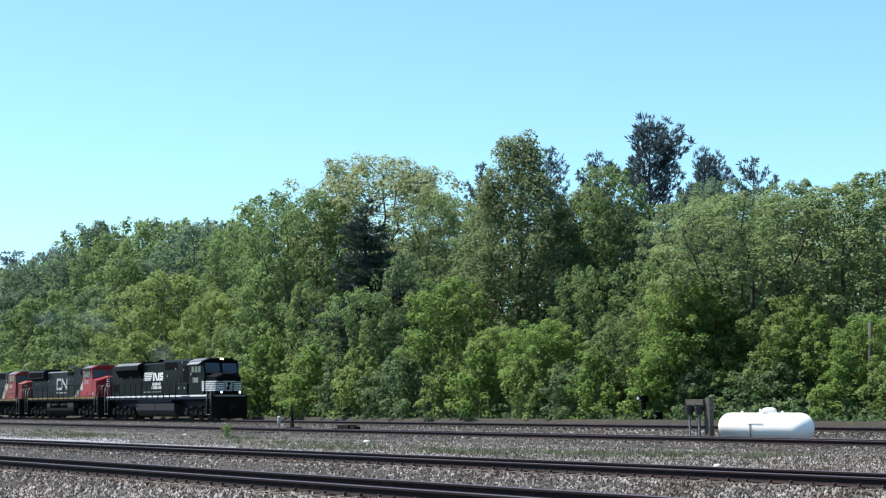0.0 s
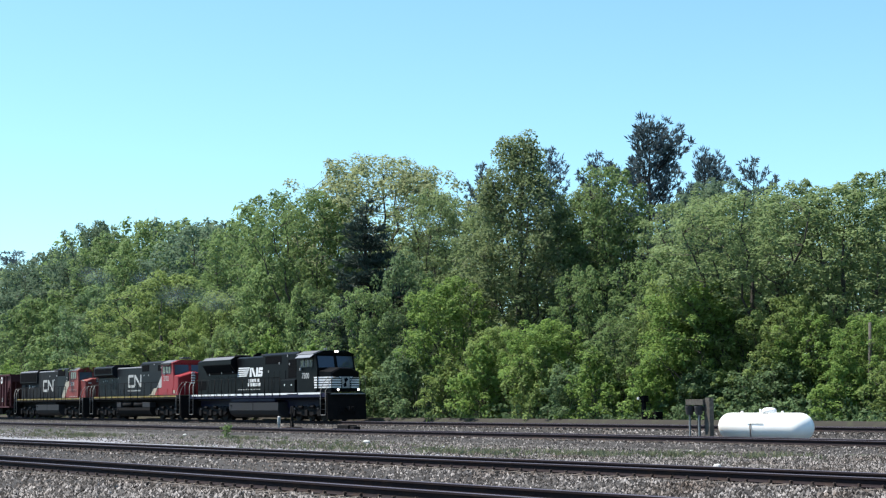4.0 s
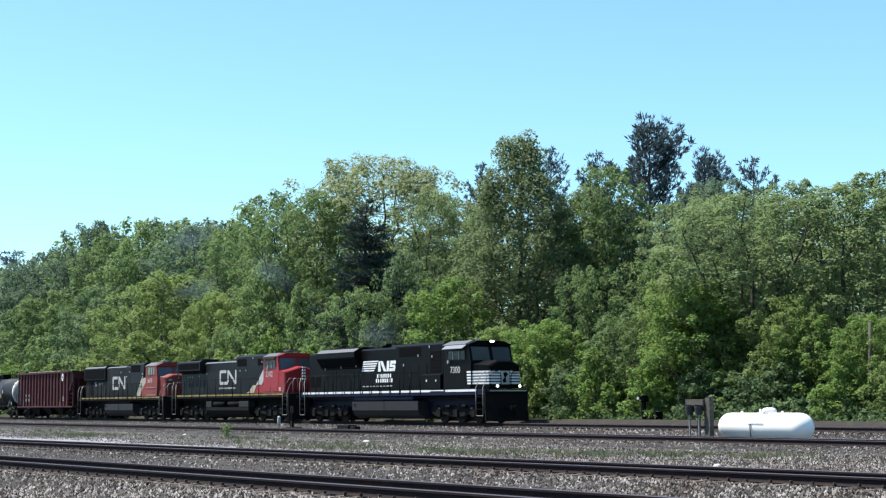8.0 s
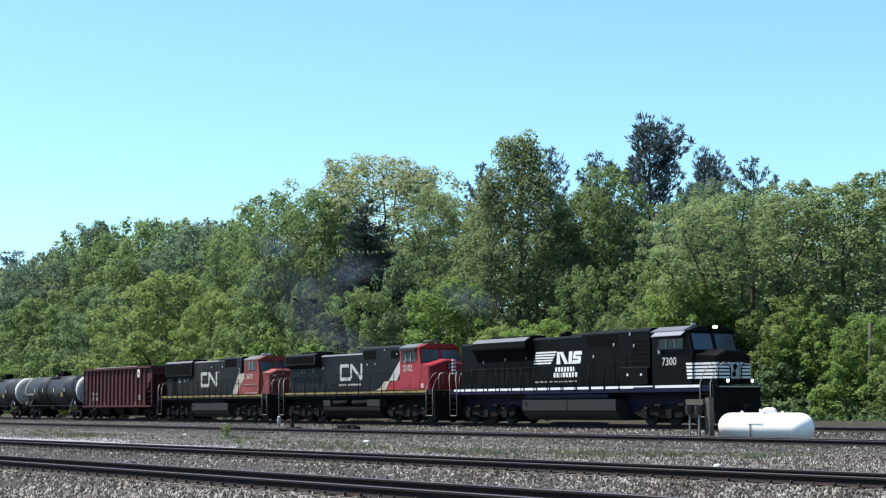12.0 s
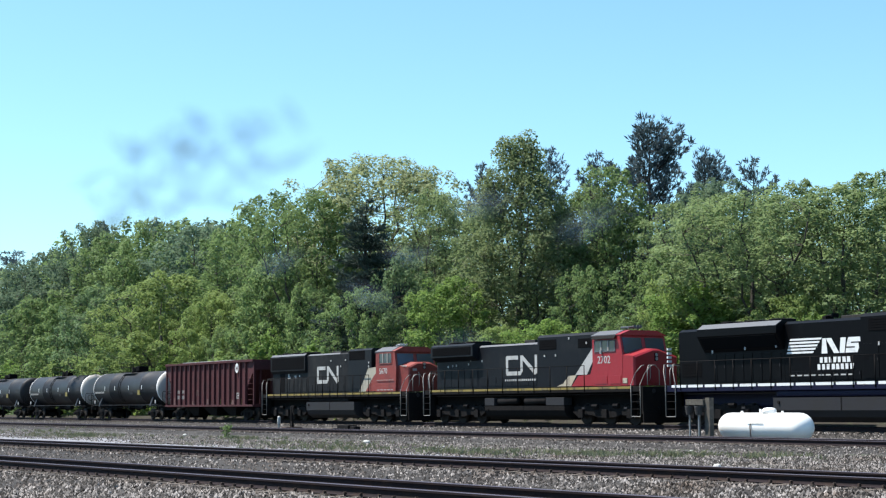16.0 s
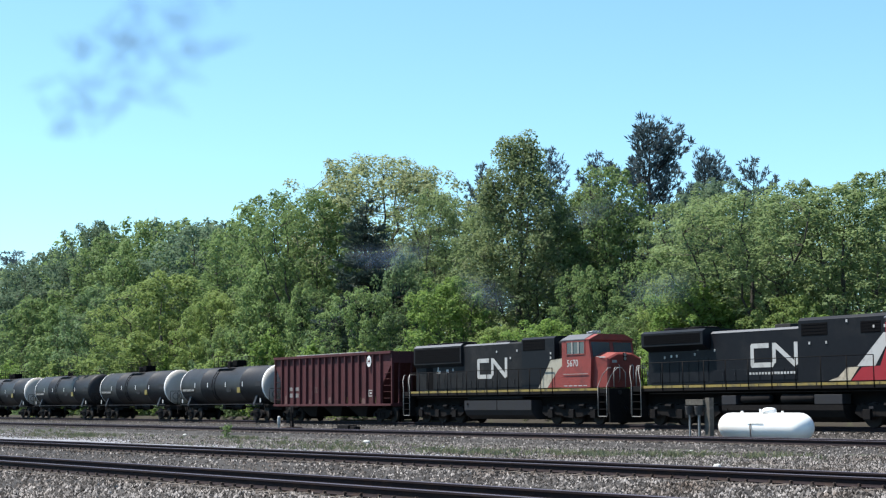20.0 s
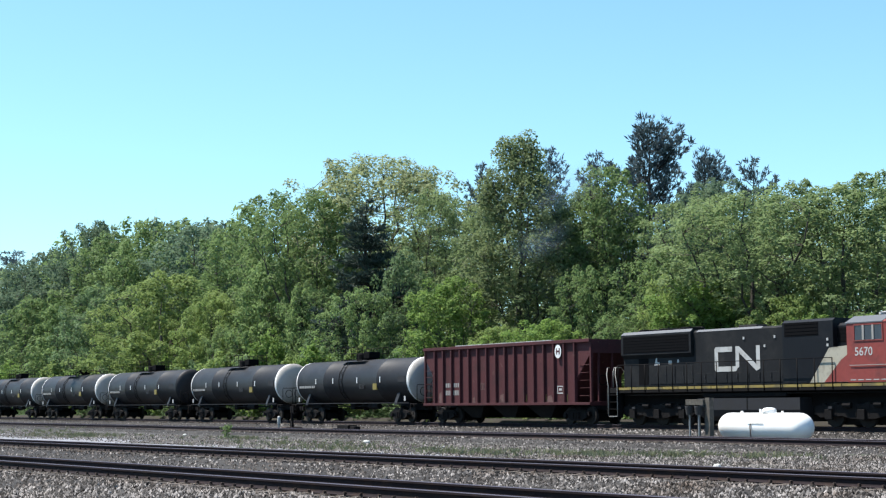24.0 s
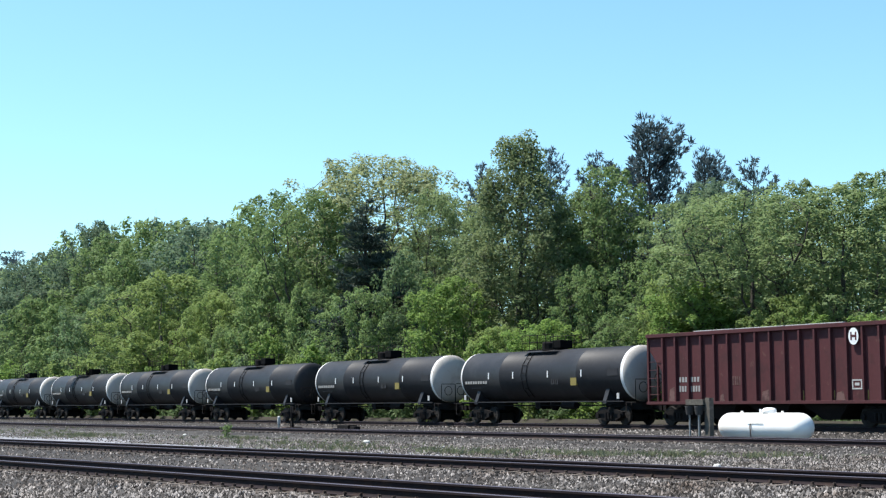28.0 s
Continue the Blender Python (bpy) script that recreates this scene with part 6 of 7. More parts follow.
wood([(-114.1, 57, 7.4, 3.2, 0), (-106.4, 57, 6.3, 2.8, 0), (-99.5, 57, 5.7, 2.6, 1), (-92.5, 57.3, 5.9, 2.5, 2), (-83.5, 57, 5.6, 2.4, 0), (-78.0, 57, 5.0, 2.0, 1), (-72.4, 57, 4.5, 2.2, 0), (-67.4, 57, 3.9, 2.1, 0), (-74.6, 57, 4.0, 1.9, 2),
      (-53.4, 57.5, 3.6, 1.8, 0), (-50.3, 57.5, 3.6, 1.7, 1), (-124.9, 57.5, 6.2, 3.0, 1), (-137.2, 57.6, 6.0, 3.3, 0), (-151.5, 57.6, 5.9, 3.5, 2), (-168.5, 57.8, 6.3, 3.8, 1), (-184.4, 57.8, 6.7, 3.6, 0)],
     BUSH, 5.2, 2.5, "leafy {} bush beside the far track", "bush", "bushes along the track", "bush", 5)
wood([(-63.9, 58, 3.8, 1.9, 2), (-58.6, 58.6, 3.8, 2.0, 2), (-88, 57.2, 4.6, 2.2, 1), (-95.8, 57.2, 4.8, 2.3, 2), (-103, 57.2, 4.9, 2.3, 2), (-110, 57.3, 5.3, 2.5, 1), (-119.5, 57.3, 5.6, 2.8, 2), (-131, 57.4, 5.5, 2.9, 2), (-144, 57.5, 5.5, 3.0, 1), (-160, 57.6, 5.6, 3.3, 0), (-200, 58, 6.5, 4, 2), (-218, 58, 6.5, 4, 1), (-238, 58, 6.5, 4, 0), (-260, 58.5, 7, 4.5, 2), (-285, 59, 7, 4.5, 1), (-61, 58.2, 3.4, 1.8, 2)],
     BUSH, 5.2, 2.5, "low {} bush at the foot of the trees", "bush", "bushes along the track", "bush", 6)
for x, y, h, k, w in ((-91.9, 78, 22.9, 0, 1.0), (-107.0, 80, 23.1, 1, 0.75), (-95.6, 76, 20.8, 1, 0.9), (-82.6, 80, 18.9, 1, 1.0), (-114.6, 78, 22.6, 1, 0.8), (-108.3, 62.6, 17.5, 2, 1.3), (-300, 95, 31.4, 1, 2.2), (-92.3, 84, 21.0, 0, 0.7), (-255.4, 90, 28.6, 1, 1.3), (-184, 85, 24.0, 1, 1.2), (-312, 92, 29.0, 1, 2.2)):
    spruce = k == 2
    plant("spruce_tree" if spruce else "pine_tree", PINES[k], x, y, 57 * k + 13 * (int(-x) % 7), h / (19 if spruce else 22),
          "dark spruce with dense needles between the broadleaf trees" if spruce else "tall blue-green pine with ragged branches over the wood", "conifer", "conifers", w)
wood([(-249.0, 84, 26.6, 6.2, 2), (-239.7, 84, 28.2, 6.2, 0), (-230.8, 84, 28.3, 6.2, 1), (-222.5, 84, 28.4, 6.2, 2), (-214.6, 84, 28.2, 6.2, 0), (-207.2, 84, 27.6, 6.2, 1), (-200.1, 84, 26.7, 6.2, 2), (-193.4, 84, 25.9, 6.2, 0), (-187.0, 84, 25.1, 6.2, 1), (-181.0, 84, 24.8, 6.2, 2), (-175.8, 84, 26.1, 6.2, 0)],
     FARS, 20, 5.4, "tall full-crowned {} tree on the far side of the wood", "tree", "tall trees of the wood", "tall_tree", 8)
# the wood behind, which closes the view between the trunks
rw = random.Random(9)
for row, (y, h) in enumerate(((81, 15.0), (93, 16.5), (112, 18))):
    for i in range(17):
        x = -50 - row * 14 - i * (15 + 4 * row) + rw.uniform(-4, 4)
        k = rw.choice((0, 1, 2))
        hh = (h + 0.052 * max(0, min(190, -x) - 62)) * rw.uniform(0.84, 0.97)
        plant("tall_tree", FARS[k][0], x, y + rw.uniform(-3, 3), rw.uniform(0, 360), hh / 20, "{} tree in the depth of the wood".format(NOTE[FARS[k][1].name]), "tree", "tall trees of the wood", 1.5)


# ---------------- undergrowth ----------------
def undergrowth(name, label, count, area, size, rise, mat, seed):
    rng = np.random.default_rng(seed)
    xy = np.array(area(rng, count))
    z = np.array([ground_height(x, y) for x, y in xy])
    tall = rise * rng.uniform(size=len(xy)) ** 1.5 * (0.35 + 0.65 * np.array([0.5 + 0.5 * noise.noise((x * 0.35, y * 0.5, 7.0)) for x, y in xy]))
    c = np.column_stack([xy, z + tall])
    v, f = leaf_quads(rng, c, np.full(len(c), 0.05), 3, size)
    return tagged(new(name, data_mesh(name, v, f, [mat])), label, "undergrowth", kind="stuff")


def wood_edge(lo, hi):
    def area(rng, n):
        x = -(44 + 260 * rng.uniform(size=n) ** 1.5)
        return np.stack([x, lo + (hi - lo) * rng.uniform(size=n) ** 1.4], 1)
    return area


undergrowth("undergrowth", "green weeds and saplings at the foot of the wood", 15000, wood_edge(56.6, 63.0), 0.24, 2.0, L_DEEP, 4)
undergrowth("weeds", "low green weeds behind the far track", 3600, wood_edge(55.7, 57.4), 0.16, 0.6, L_DEEP, 5)
undergrowth("brushwood", "pale grey-green brush under the trees of the wood", 9000, lambda rng, n: np.stack([-rng.uniform(44, 100, n), 59.5 + 6.5 * rng.uniform(size=n)], 1), 0.22, 7.5, L_OLIVE, 7)
undergrowth("leaf_litter", "dark leafy floor of the wood", 12000, wood_edge(62.0, 110.0), 0.55, 3.4, L_DEEP, 6)

# unseen trees added on the near side of the line: they close the place behind the viewpoint and cut low sky light and
# reflections
for i in range(14):
    x, y = 90 - 26 * i + rw.uniform(-5, 5), -22 + rw.uniform(-4, 4)
    k = i % 3
    plant("tall_tree", FARS[k][0], x, y, rw.uniform(0, 360), 0.85, "{} tree on the near side of the railway".format(NOTE[FARS[k][1].name]), "tree", "trees of the near side", 2.0)
undergrowth("thicket", "dense green thicket between the trunks of the wood", 9000, wood_edge(63.0, 74.0), 0.45, 6.0, L_OLIVE, 8)


# ---------------- things beside the tracks ----------------
W_TANK = material("white_gas_tank_paint", (0.86, 0.84, 0.81), 0.4, spots=[((0.78, 0.76, 0.73), 0.9, 0.5, 0.8)])
W_POST = material("weathered_grey_wood", (0.14, 0.13, 0.118), 0.9, spots=[((0.11, 0.10, 0.09), 3.0, 0.5, 0.66)], grain=0.3, grain_scale=14, bump=0.01)
W_OLDPOST = material("dark_weathered_timber", (0.070, 0.061, 0.050), 0.9, spots=[((0.11, 0.10, 0.085), 4.0, 0.5, 0.66)], grain=0.3, grain_scale=14, bump=0.01)
W_CUP = material("dark_grey_cast_iron", (0.032, 0.030, 0.030), 0.8, grain=0.2)
W_METAL = material("dull_galvanised_metal", (0.26, 0.26, 0.255), 0.6, 0.3, grain=0.15)
W_STONE = material("pale_field_stone", (0.45, 0.44, 0.41), 0.9, grain=0.2, bump=0.02)
W_RUST = material("rusty_iron", (0.08, 0.045, 0.03), 0.85, grain=0.3)


def gas_tank():
    x, y, z, r, half = -44.58, 43.4, 0.165, 0.535, 1.86
    g = ground_height(x, y)
    t = thing("propane_tank", pose(x, y, g), "white horizontal propane tank with small dome beside the track", "gas tank")
    zc = z - g
    bm = bmesh.new()
    rows = [(-half, r), (half, r)]
    left = [(-half - 0.50 * math.sin(a), r * math.cos(a)) for a in (1.5, 1.3, 1.1, 0.9, 0.7, 0.5, 0.25)]
    right = [(half + 0.50 * math.sin(a), r * math.cos(a)) for a in (0.25, 0.5, 0.7, 0.9, 1.1, 1.3, 1.5)]
    rings, _ = lathe(bm, left + [rows[0], (0, r), rows[1]] + right, 36, zc)
    bm.faces.new(rings[0])
    bm.faces.new(rings[-1])
    bmesh.ops.recalc_face_normals(bm, faces=bm.faces[:])
    part("shell", bm, W_TANK, t, smooth=True)
    bm = bmesh.new()
    tube(bm, [(0.25, 0, zc + r - 0.04), (0.25, 0, zc + r + 0.10), (0.25, 0, zc + r + 0.17), (0.25, 0, zc + r + 0.20)], [0.27, 0.27, 0.22, 0.10], 20)
    part("dome", bm, W_TANK, t, "white valve dome", True)
    for dx, h in ((-1.25, 0.07), (-0.22, 0.14), (0.95, 0.07)):
        bm = bmesh.new()
        tube(bm, [(dx, 0, zc + r - 0.03), (dx, 0, zc + r + h)], [0.06, 0.045], 10)
        part("fitting", bm, W_TANK, t)
    bm = bmesh.new()
    tube(bm, [(-0.22, -r - 0.03, zc + 0.12), (-0.22, -r - 0.05, zc), (-0.20, -r - 0.05, zc - 0.25), (-0.20, -r * 0.9, 0.0)], 0.022, 6)
    part("pipe", bm, W_RUST, t, "dark thin pipe down the side")
    bm = bmesh.new()
    tube(bm, [(-0.42, -r - 0.012, zc + 0.15), (0.45, -r - 0.012, zc + 0.14)], 0.014, 6)
    part("grab_rod", bm, W_METAL, t)
    for dx in (-1.5, 1.5):
        bm = bmesh.new()
        prism(bm, [(-0.42, -0.25), (0.42, -0.25), (0.42, zc - 0.42), (0.25, zc - 0.50), (-0.25, zc - 0.50), (-0.42, zc - 0.42)], dx - 0.12, dx + 0.12)
        part("saddle", bm, W_METAL, t)


def relay_stand():
    x, y = -46.9, 42.1
    g = ground_height(x, y)
    t = thing("relay_stand", pose(x, y, g), "weathered grey post stand with two capped boxes on pipes", "trackside stand")
    h = 1.13 - g
    block(t, "post", W_OLDPOST, 0.40, 0.66, -0.02, 0.20, -0.4, h + 0.16, bevel=0.012)
    for dx in (-0.10, 0.31):
        block(t, "back_post", W_CUP, dx - 0.05, dx + 0.05, 0.06, 0.16, -0.4, h - 0.1, bevel=0.01)
    block(t, "board", W_OLDPOST, -0.62, 0.395, -0.12, 0.05, h - 0.12, h + 0.10, bevel=0.012)
    block(t, "board", W_OLDPOST, -0.52, 0.39, 0.0, 0.05, h - 0.36, h - 0.18, bevel=0.01)
    for dx in (-0.34, 0.20):
        bm = bmesh.new()
        tube(bm, [(dx, -0.16, h - 0.5), (dx, -0.16, h - 0.20), (dx, -0.16, h - 0.15)], [0.13, 0.18, 0.18], 14)
        part("box", bm, W_CUP, t)
        bm = bmesh.new()
        tube(bm, [(dx, -0.16, -0.3), (dx, -0.16, h - 0.5)], 0.038, 10)
        part("pipe", bm, W_METAL, t)


def switch_stand():
    x, y = -93.6, 48.3
    g = ground_height(x, y)
    t = thing("switch_stand", pose(x, y, g), "dark iron switch stand with lever beside the main track", "switch stand")
    block(t, "base", W_RUST, -0.35, 0.35, -0.6, 0.6, -0.06, 0.14, bevel=0.02)
    bm = bmesh.new()
    tube(bm, [(0, 0, 0.1), (0, 0, 0.5), (0, 0, 1.45)], [0.16, 0.10, 0.06], 10)
    part("mast", bm, P_FRAME, t)
    block(t, "target", P_FRAME, -0.22, 0.22, -0.02, 0.02, 1.05, 1.5, bevel=0.01)
    bm = bmesh.new()
    tube(bm, [(0.1, -0.1, 0.5), (0.55, -0.3, 0.2)], 0.03, 6)
    part("lever", bm, P_FRAME, t)
    t = thing("marker_post", pose(-95.3, 48.2, ground_height(-95.3, 48.2)), "small white-topped marker post beside the switch", "marker post")
    bm = bmesh.new()
    tube(bm, [(0, 0, -0.2), (0, 0, 0.35)], 0.07, 10)
    part("post", bm, W_METAL, t)
    bm = bmesh.new()
    tube(bm, [(0, 0, 0.33), (0, 0, 0.45), (0, 0, 0.78), (0, 0, 0.84)], [0.10, 0.12, 0.115, 0.05], 12)
    part("cap", bm, P_OFFWHITE, t, "white rounded cap")
    t = thing("switch_machine", pose(-87.0, 48.9, ground_height(-87.0, 48.9)), "low black switch machine with rods on the ties", "switch machine")
    block(t, "case", P_FRAME, -0.9, 0.5, -0.35, 0.35, 0.0, 0.30, bevel=0.05)
    block(t, "motor", P_FRAME, 0.5, 1.1, -0.22, 0.22, 0.0, 0.22, bevel=0.05)
    bar(t, "rod", [(-0.2, 0.35, 0.1), (-0.2, 2.8, 0.12)], 0.03, W_RUST)
    block(t, "timber", M_TIE, -2.2, -1.2, -0.5, 1.6, -0.05, 0.12, bevel=0.02)


def dwarf_signal():
    t = thing("dwarf_signal", pose(-66.8, 56.0, ground_height(-66.8, 56.0)), "black dwarf signal with equipment box behind the main track", "signal")
    bm = bmesh.new()
    tube(bm, [(0, 0, -0.2), (0, 0, 0.98)], 0.13, 10)
    part("mast", bm, P_FRAME, t)
    block(t, "head", P_DARK, -0.26, 0.24, -0.18, 0.18, 0.95, 1.30, bevel=0.05)
    block(t, "lamp_hood", P_WHITE, -0.26, -0.12, -0.26, -0.18, 1.08, 1.22, bevel=0.01, label="small pale lamp hood")
    block(t, "equipment_box", P_DARK, 0.3, 1.3, -0.25, 0.25, -0.2, 0.42, bevel=0.03)


def pole():
    t = thing("utility_pole", pose(-52.6, 58.0, ground_height(-52.6, 58.0), 0, 3.0, 0), "leaning grey wooden pole at the edge of the wood", "pole")
    bm = bmesh.new()
    tube(bm, [(0, 0, -0.6), (0.02, 0, 2.5), (0, 0, 5.0)], [0.095, 0.085, 0.07], 10)
    part("shaft", bm, W_OLDPOST, t, smooth=True)


gas_tank()
relay_stand()
switch_stand()
dwarf_signal()
pole()

# grass and weeds between the tracks
def tuft(rng, x, y, spread, blades, tall, V, F):
    for k in range(blades):
        a, d = rng.uniform(0, 6.28), abs(rng.normal()) * spread
        bx, by = x + d * math.cos(a), y + d * math.sin(a)
        g = ground_height(bx, by) - 0.02
        h = tall * rng.uniform(0.4, 1.1)
        lean = rng.normal(size=2) * h * 0.35
        w = 0.012 + 0.012 * rng.uniform()
        c, s = math.cos(a + 1.3) * w, math.sin(a + 1.3) * w
        n = len(V)
        V += [(bx - c, by - s, g), (bx + c, by + s, g), (bx + c * 0.7 + lean[0] * 0.4, by + s * 0.7 + lean[1] * 0.4, g + h * 0.6), (bx + lean[0], by + lean[1], g + h)]
        F.append((n, n + 1, n + 2, n + 3))


L_DRY = leaf_material("dusty_grey_green_grass", (0.130, 0.142, 0.078), (0.205, 0.218, 0.130), 0.3)


def grass():
    rng = np.random.default_rng(12)
    V, F = [], []
    for x, y, n, sp in ((-41.0, 33.4, 60, 1.6), (-45.5, 32.0, 60, 1.8), (-37.5, 34.3, 40, 1.4), (-36.4, 36.0, 14, 0.5), (-95.0, 33.6, 30, 2.0), (-62, 33.5, 45, 2.2), (-90, 33.0, 60, 2.4), (-75, 35.5, 30, 1.5), (-48, 31.5, 40, 2.2), (-56, 30.0, 40, 2.0), (-110, 36, 40, 3.0)):
        for k in range(n):
            tuft(rng, x + rng.normal() * sp * 1.3, y + rng.normal() * sp * 0.6, 0.16, 16, 0.20, V, F)
    for k in range(420):
        tuft(rng, rng.uniform(-120, -24), rng.uniform(27, 37), 0.10, 6, 0.09, V, F)
    tagged(new("grass_tufts", data_mesh("grass_tufts", V, F, [L_DRY])), "thin grass tufts in the gravel between the tracks", "grass", kind="stuff")
    w = thing("weed", pose(-76.2, 35.5, ground_height(-76.2, 35.5)), "leafy green weed growing in the gravel", "weed")
    rng = np.random.default_rng(13)
    pts = np.array([(rng.normal() * 0.12, rng.normal() * 0.12, 0.08 + 0.56 * rng.uniform()) for k in range(34)])
    v, f = leaf_quads(rng, pts, np.full(len(pts), 0.06), 6, 0.10)
    o = new("leaves", data_mesh("leaves", v, f, [L_LIME]))
    o.parent = w
    bm = bmesh.new()
    for k in range(5):
        tube(bm, [(0, 0, -0.05), (rng.normal() * 0.1, rng.normal() * 0.1, 0.45), (rng.normal() * 0.2, rng.normal() * 0.2, 0.85)], [0.012, 0.009, 0.005], 5)
    part("stem", bm, L_DEEP, w)


grass()


def loose_bits():
    rnd = random.Random(3)
    for x, y, s in ((-61.9, 35.7, 0.16), (-52, 33.4, 0.10), (-31.2, 28.6, 0.11), (-41.2, 36.6, 0.10), (-84, 36.5, 0.12), (-27, 27.5, 0.08)):
        bm = bmesh.new()
        bmesh.ops.create_icosphere(bm, subdivisions=2, radius=s)
        for v in bm.verts:
            v.co *= 1 + 0.25 * noise.noise(v.co * 6 + Vector((x, y, 0)))
            v.co.z *= 0.65
        o = mesh_object("stone", bm, W_STONE)
        o.matrix_basis = pose(x, y, ground_height(x, y) + s * 0.4, 0, 0, rnd.uniform(0, 360))
        tagged(o, "pale loose stone lying in the gravel", "stone", "loose stones")
    bm = bmesh.new()
    prism(bm, [(-0.25, 0.0), (0.22, 0.01), (0.28, 0.10), (0.23, 0.12), (0.05, 0.05), (-0.2, 0.05)], -0.05, 0.05, "y")
    o = mesh_object("scrap_timber", bm, M_TIE)
    o.matrix_basis = pose(-31.7, 29.9, ground_height(-31.7, 29.9), 0, 0, 20)
    tagged(o, "short dark piece of broken timber in the gravel", "timber")


loose_bits()


# ---------------- exhaust smoke: small drifting wisps ----------------
def smoke_material(name, color, dense):
    m = bpy.data.materials.new(name)
    m.use_nodes = True
    nt = m.node_tree
    nt.nodes.clear()
    out = nt.nodes.new("ShaderNodeOutputMaterial")
    uv = nt.nodes.new("ShaderNodeUVMap")
    uv.uv_map = "soft"
    ln = nt.nodes.new("ShaderNodeVectorMath")
    ln.operation = "LENGTH"
    nt.links.new(uv.outputs[0], ln.inputs[0])
    r = nt.nodes.new("ShaderNodeMapRange")
    r.interpolation_type = "SMOOTHSTEP"
    r.inputs["From Min"].default_value, r.inputs["From Max"].default_value = 1.0, 0.0
    r.inputs["To Min"].default_value, r.inputs["To Max"].default_value = 0.0, dense
    nt.links.new(ln.outputs["Value"], r.inputs["Value"])
    tc = nt.nodes.new("ShaderNodeTexCoord")
    n = nt.nodes.new("ShaderNodeTexNoise")
    n.inputs["Scale"].default_value, n.inputs["Detail"].default_value = 0.7, 4
    nt.links.new(tc.outputs["Object"], n.inputs["Vector"])
    k = nt.nodes.new("ShaderNodeMapRange")
    k.inputs["From Min"].default_value, k.inputs["From Max"].default_value = -0.25, 0.85
    nt.links.new(n.outputs["Fac"], k.inputs["Value"])
    mul = nt.nodes.new("ShaderNodeMath")
    mul.operation = "MULTIPLY"
    nt.links.new(r.outputs[0], mul.inputs[0])
    nt.links.new(k.outputs[0], mul.inputs[1])
    d = nt.nodes.new("ShaderNodeBsdfDiffuse")
    d.inputs["Color"].default_value = (*color, 1)
    tl = nt.nodes.new("ShaderNodeBsdfTranslucent")
    tl.inputs["Color"].default_value = (*color, 1)
    ad = nt.nodes.new("ShaderNodeMixShader")
    nt.links.new(d.outputs[0], ad.inputs[1])
    nt.links.new(tl.outputs[0], ad.inputs[2])
    tr = nt.nodes.new("ShaderNodeBsdfTransparent")
    mix = nt.nodes.new("ShaderNodeMixShader")
    nt.links.new(mul.outputs[0], mix.inputs[0])
    nt.links.new(tr.outputs[0], mix.inputs[1])
    nt.links.new(ad.outputs[0], mix.inputs[2])
    nt.links.new(mix.outputs[0], out.inputs["Surface"])
    return m


def wisp_mesh(seed, size, mat):
    """A wisp: one thin bowed flake that fades towards its rim."""
    tall = 1.3
    rng = np.random.default_rng(seed)
    bm = bmesh.new()
    lay = bm.loops.layers.uv.new("soft")
    for k in range(1):
        c = Vector((0, 0, 0))
        mid = bm.verts.new(c + Vector((0, rng.uniform(-0.2, 0.2), 0)))
        rim = []
        for j in range(16):
            a = 2 * math.pi * j / 16
            rr = rng.uniform(0.88, 1.0)
            rim.append(bm.verts.new(c + Vector((size * rr * math.cos(a), rng.uniform(-0.15, 0.15), tall * rr * math.sin(a)))))
        for j in range(16):
            f = bm.faces.new((mid, rim[j], rim[(j + 1) % 16]))
            f.loops[0][lay].uv = (0, 0)
            for m, l in ((j, f.loops[1]), ((j + 1) % 16, f.loops[2])):
                a = 2 * math.pi * m / 16
                l[lay].uv = (math.cos(a), math.sin(a))
    me = bpy.data.meshes.new("wisp")
    bm.to_mesh(me)
    bm.free()
    me.materials.append(mat)
    return me


S_DARK = smoke_material("dark_diesel_smoke", (0.140, 0.145, 0.200), 0.26)
S_THIN = smoke_material("thin_blue_haze", (0.36, 0.40, 0.48), 0.34)
DARK_WISPS = [wisp_mesh(90 + k, (3.4, 2.9, 2.5, 3.1)[k], S_DARK) for k in range(4)]
THIN_WISPS = [wisp_mesh(95 + k, 2.7, S_THIN) for k in range(4)]
SMOKE = []
# the dark puff over the wood: seconds, its middle (x, z), half its width and height
PUFF = np.array([(9.0, -107.0, 6.2, 1.0, 0.6), (11.0, -105.4, 9.2, 3.8, 2.4), (12.5, -107.0, 11.0, 6.0, 3.8), (15.0, -117.0, 17.2, 8.6, 4.2), (17.0, -126.0, 24.2, 9.8, 5.2),
                 (19.0, -132.7, 29.9, 9.8, 5.8), (21.0, -137.8, 34.5, 9.6, 6.0), (23.5, -153.0, 50.0, 9.9, 6.4), (28.0, -185.0, 80.0, 11.0, 7.2)])


def wisp(mesh, release, train_x, stack, slot, spread, lift, label, group, seed):
    o = tagged(new("smoke_wisp", mesh), label, "smoke", group)
    SMOKE.append((o, release, train_x, stack, slot, spread, lift, seed))


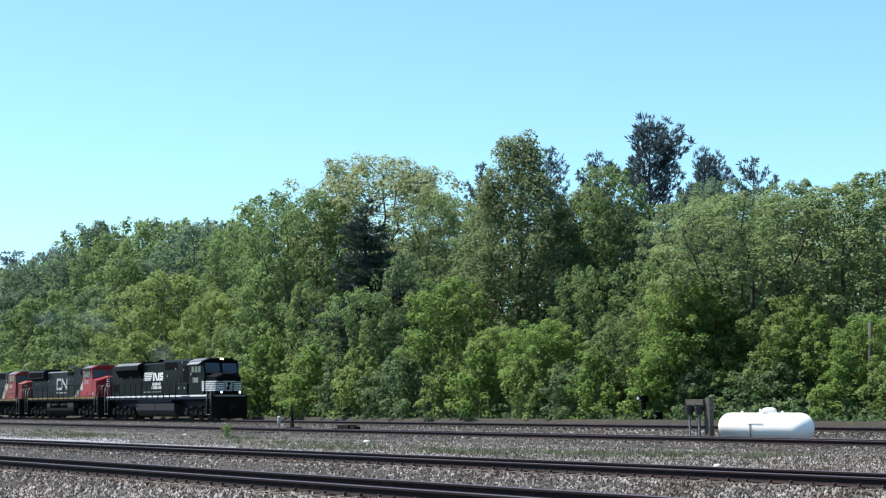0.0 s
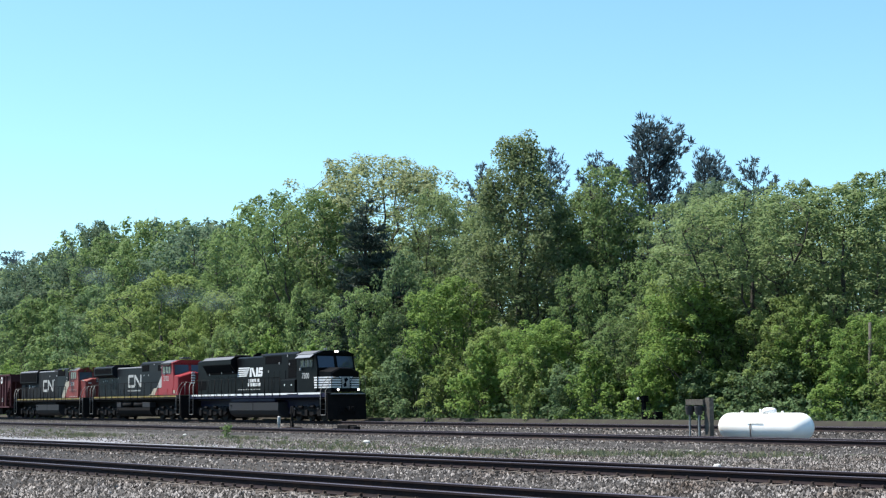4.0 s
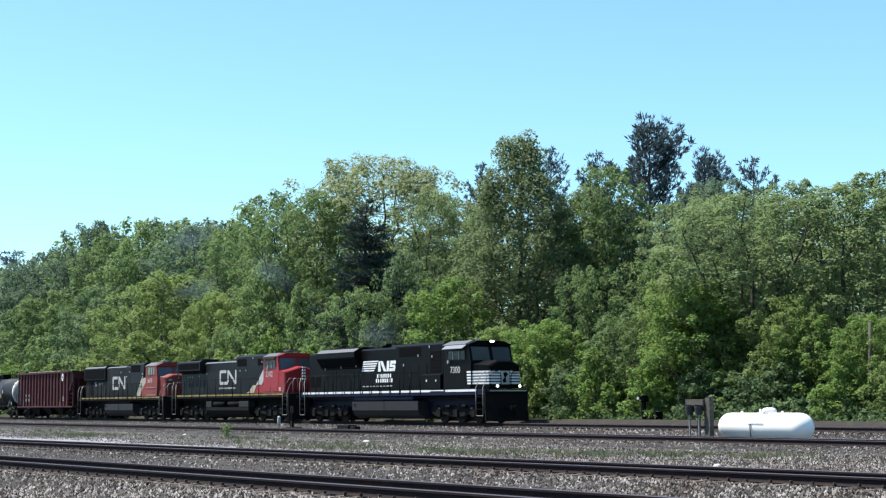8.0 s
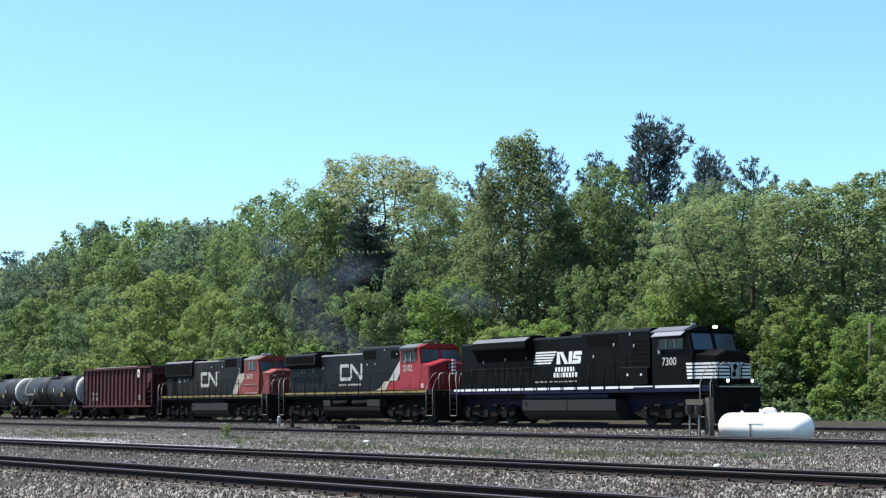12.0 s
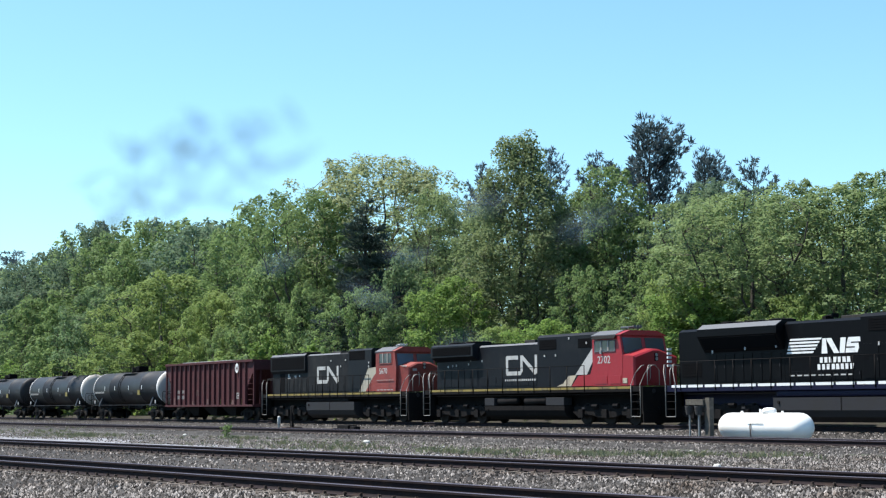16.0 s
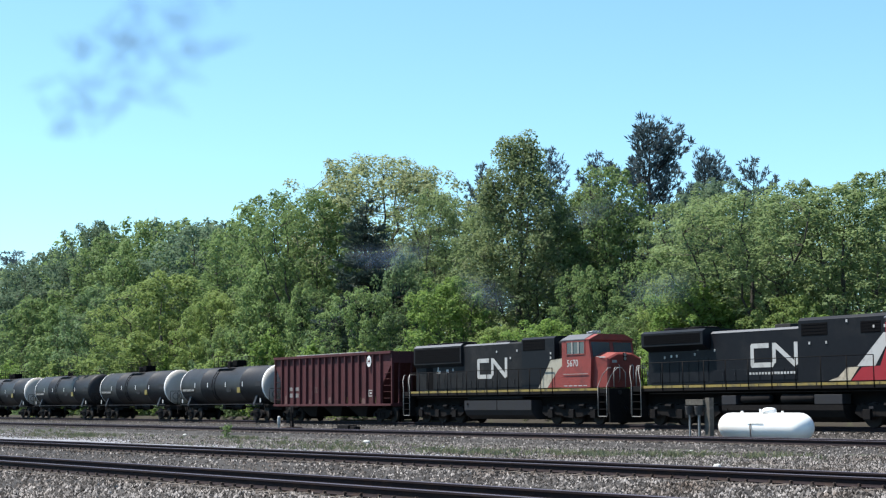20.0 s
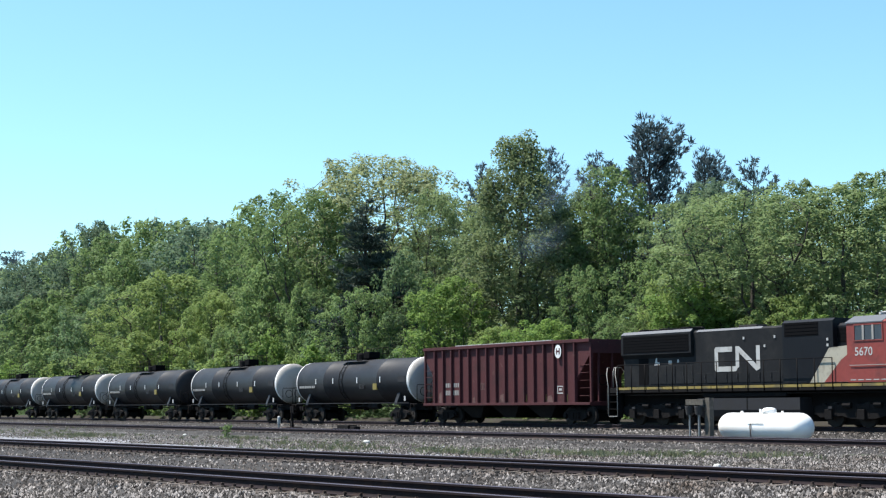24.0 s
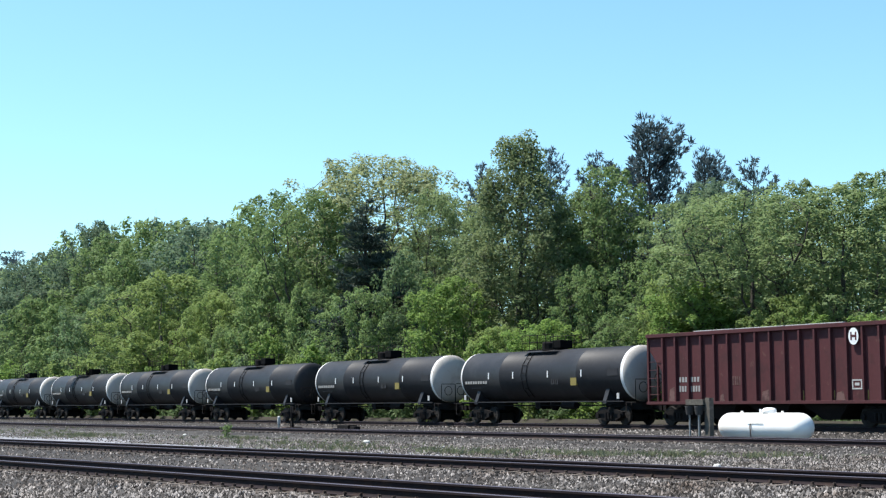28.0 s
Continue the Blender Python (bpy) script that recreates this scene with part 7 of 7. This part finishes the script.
rs = random.Random(17)
for k in range(48):
    a, r = k * 2.4 + rs.uniform(-0.3, 0.3), math.sqrt((k + 0.6) / 48) * rs.uniform(0.8, 1.2)
    wisp(DARK_WISPS[k % 4], 9.3 + 4.6 * ((k * 0.618) % 1) ** 0.6, -146.45, (-1.2, 4.7), -5.8 + 8.4 * rs.random(), (0.95 * r * math.cos(a), 2.4 * ((k * 0.4302) % 1 - 0.5), 0.9 * r * math.sin(a)), 0.0, "dark grey wisp of diesel exhaust smoke in the air", "exhaust smoke", k)
for k in range(13):
    wisp(THIN_WISPS[k % 4], -5 + 19 * k / 12, -123.14, (-0.3, 4.7), -5.8 + 8.4 * rs.random(), (rs.gauss(0, 2.6), rs.gauss(0, 1.2), rs.gauss(0, 1.4)), rs.uniform(0.45, 0.8), "thin blue haze of exhaust smoke in the air", "exhaust smoke", 100 + k)
for k in range(7):
    wisp(THIN_WISPS[k % 4], 12.8 + 7.5 * k / 6, -146.45, (-1.2, 4.7), -5.8 + 8.4 * rs.random(), (rs.gauss(0, 2.6), rs.gauss(0, 1.2), rs.gauss(0, 1.4)), rs.uniform(0.45, 0.8), "thin blue haze of exhaust smoke in the air", "exhaust smoke", 200 + k)


# ---------------- the train runs ----------------
def run(t):
    """Metres that the train has gone at t seconds."""
    s = (t - 14) / 14
    return 4.85785 * t + 1.75858 * (s * s - 1) + 0.57233 * (s ** 3 - s) + 0.36288 * (s ** 4 - 1)


def motions():
    for t, c in TRAIN:
        walk(t, [(float(s), pose(c + run(s), MAIN, 0)) for s in range(0, 29)])
    # smoke rides in the hood until it leaves the stack, then rises and drifts back
    for o, release, c, stack, slot, spread, lift, seed in SMOKE:
        rows = []
        x0 = c + stack[0] + run(release)

        def free(s):
            a = s - release
            if seed < 100:
                # the dark wisp leaves the stack and joins the puff that drifts off over the wood
                cx, cz, w, h = (float(np.interp(s, PUFF[:, 0], PUFF[:, j])) for j in range(1, 5))
                k = min(1.0, a / 1.6)
                k = k * k * (3 - 2 * k)
                return pose((x0 + 1.5 * a) * (1 - k) + (cx + spread[0] * 2.4 * w) * k, MAIN + spread[1] * k, (stack[1] + 1.8 * a) * (1 - k) + (cz + spread[2] * h) * k,
                            0, (seed * 37 % 130 - 65) * k + (seed % 5 - 2) * 2.0 * a, 60 * k)
            # the thin haze sinks into the trees
            grow, late = 1 - math.exp(-a / 3.0), max(0.0, a - 3.5)
            return pose(x0 - 4.3 * a + spread[0] * (0.5 * min(1, 1.6 * a) + 0.8 * grow), MAIN + spread[1] * grow + 2.2 * late * late,
                        stack[1] + 2.45 * lift * a - 0.8 * late + 1.5 * (1 - math.exp(-a)) + spread[2] * (1 - math.exp(-a / 0.5)),
                        0, (seed * 37 % 60 - 30) * min(1, a) + (seed % 5 - 2) * 2.0 * a, 62 * min(1, a / 1.2))
        ride = [s for s in (0, 2, 4, 6, 8, 10, 12, 14, 16, 18) if s < release - 0.7]
        for s in ride + ([release - 0.4] if release > 0.45 else []):
            rows.append((s, pose(c + slot + run(s), MAIN, 3.1)))
        s = max(0.0, release)
        while s < 28:
            rows.append((s, free(s)))
            s += 0.4 if s < release + 2 else 1.0
        rows.append((28.0, free(28.0)))
        walk(o, rows)
    turns = {}
    for r in (0.53, 0.457):
        n = 210
        turns[r] = [(28.0 * k / n, math.degrees(run(28.0 * k / n) / r)) for k in range(n + 1)]
    for w, x, r in ROLLING:
        walk(w, [(s, pose(x, 0, r) @ Matrix.Rotation(radians(a), 4, "Y")) for s, a in turns[r]])


motions()
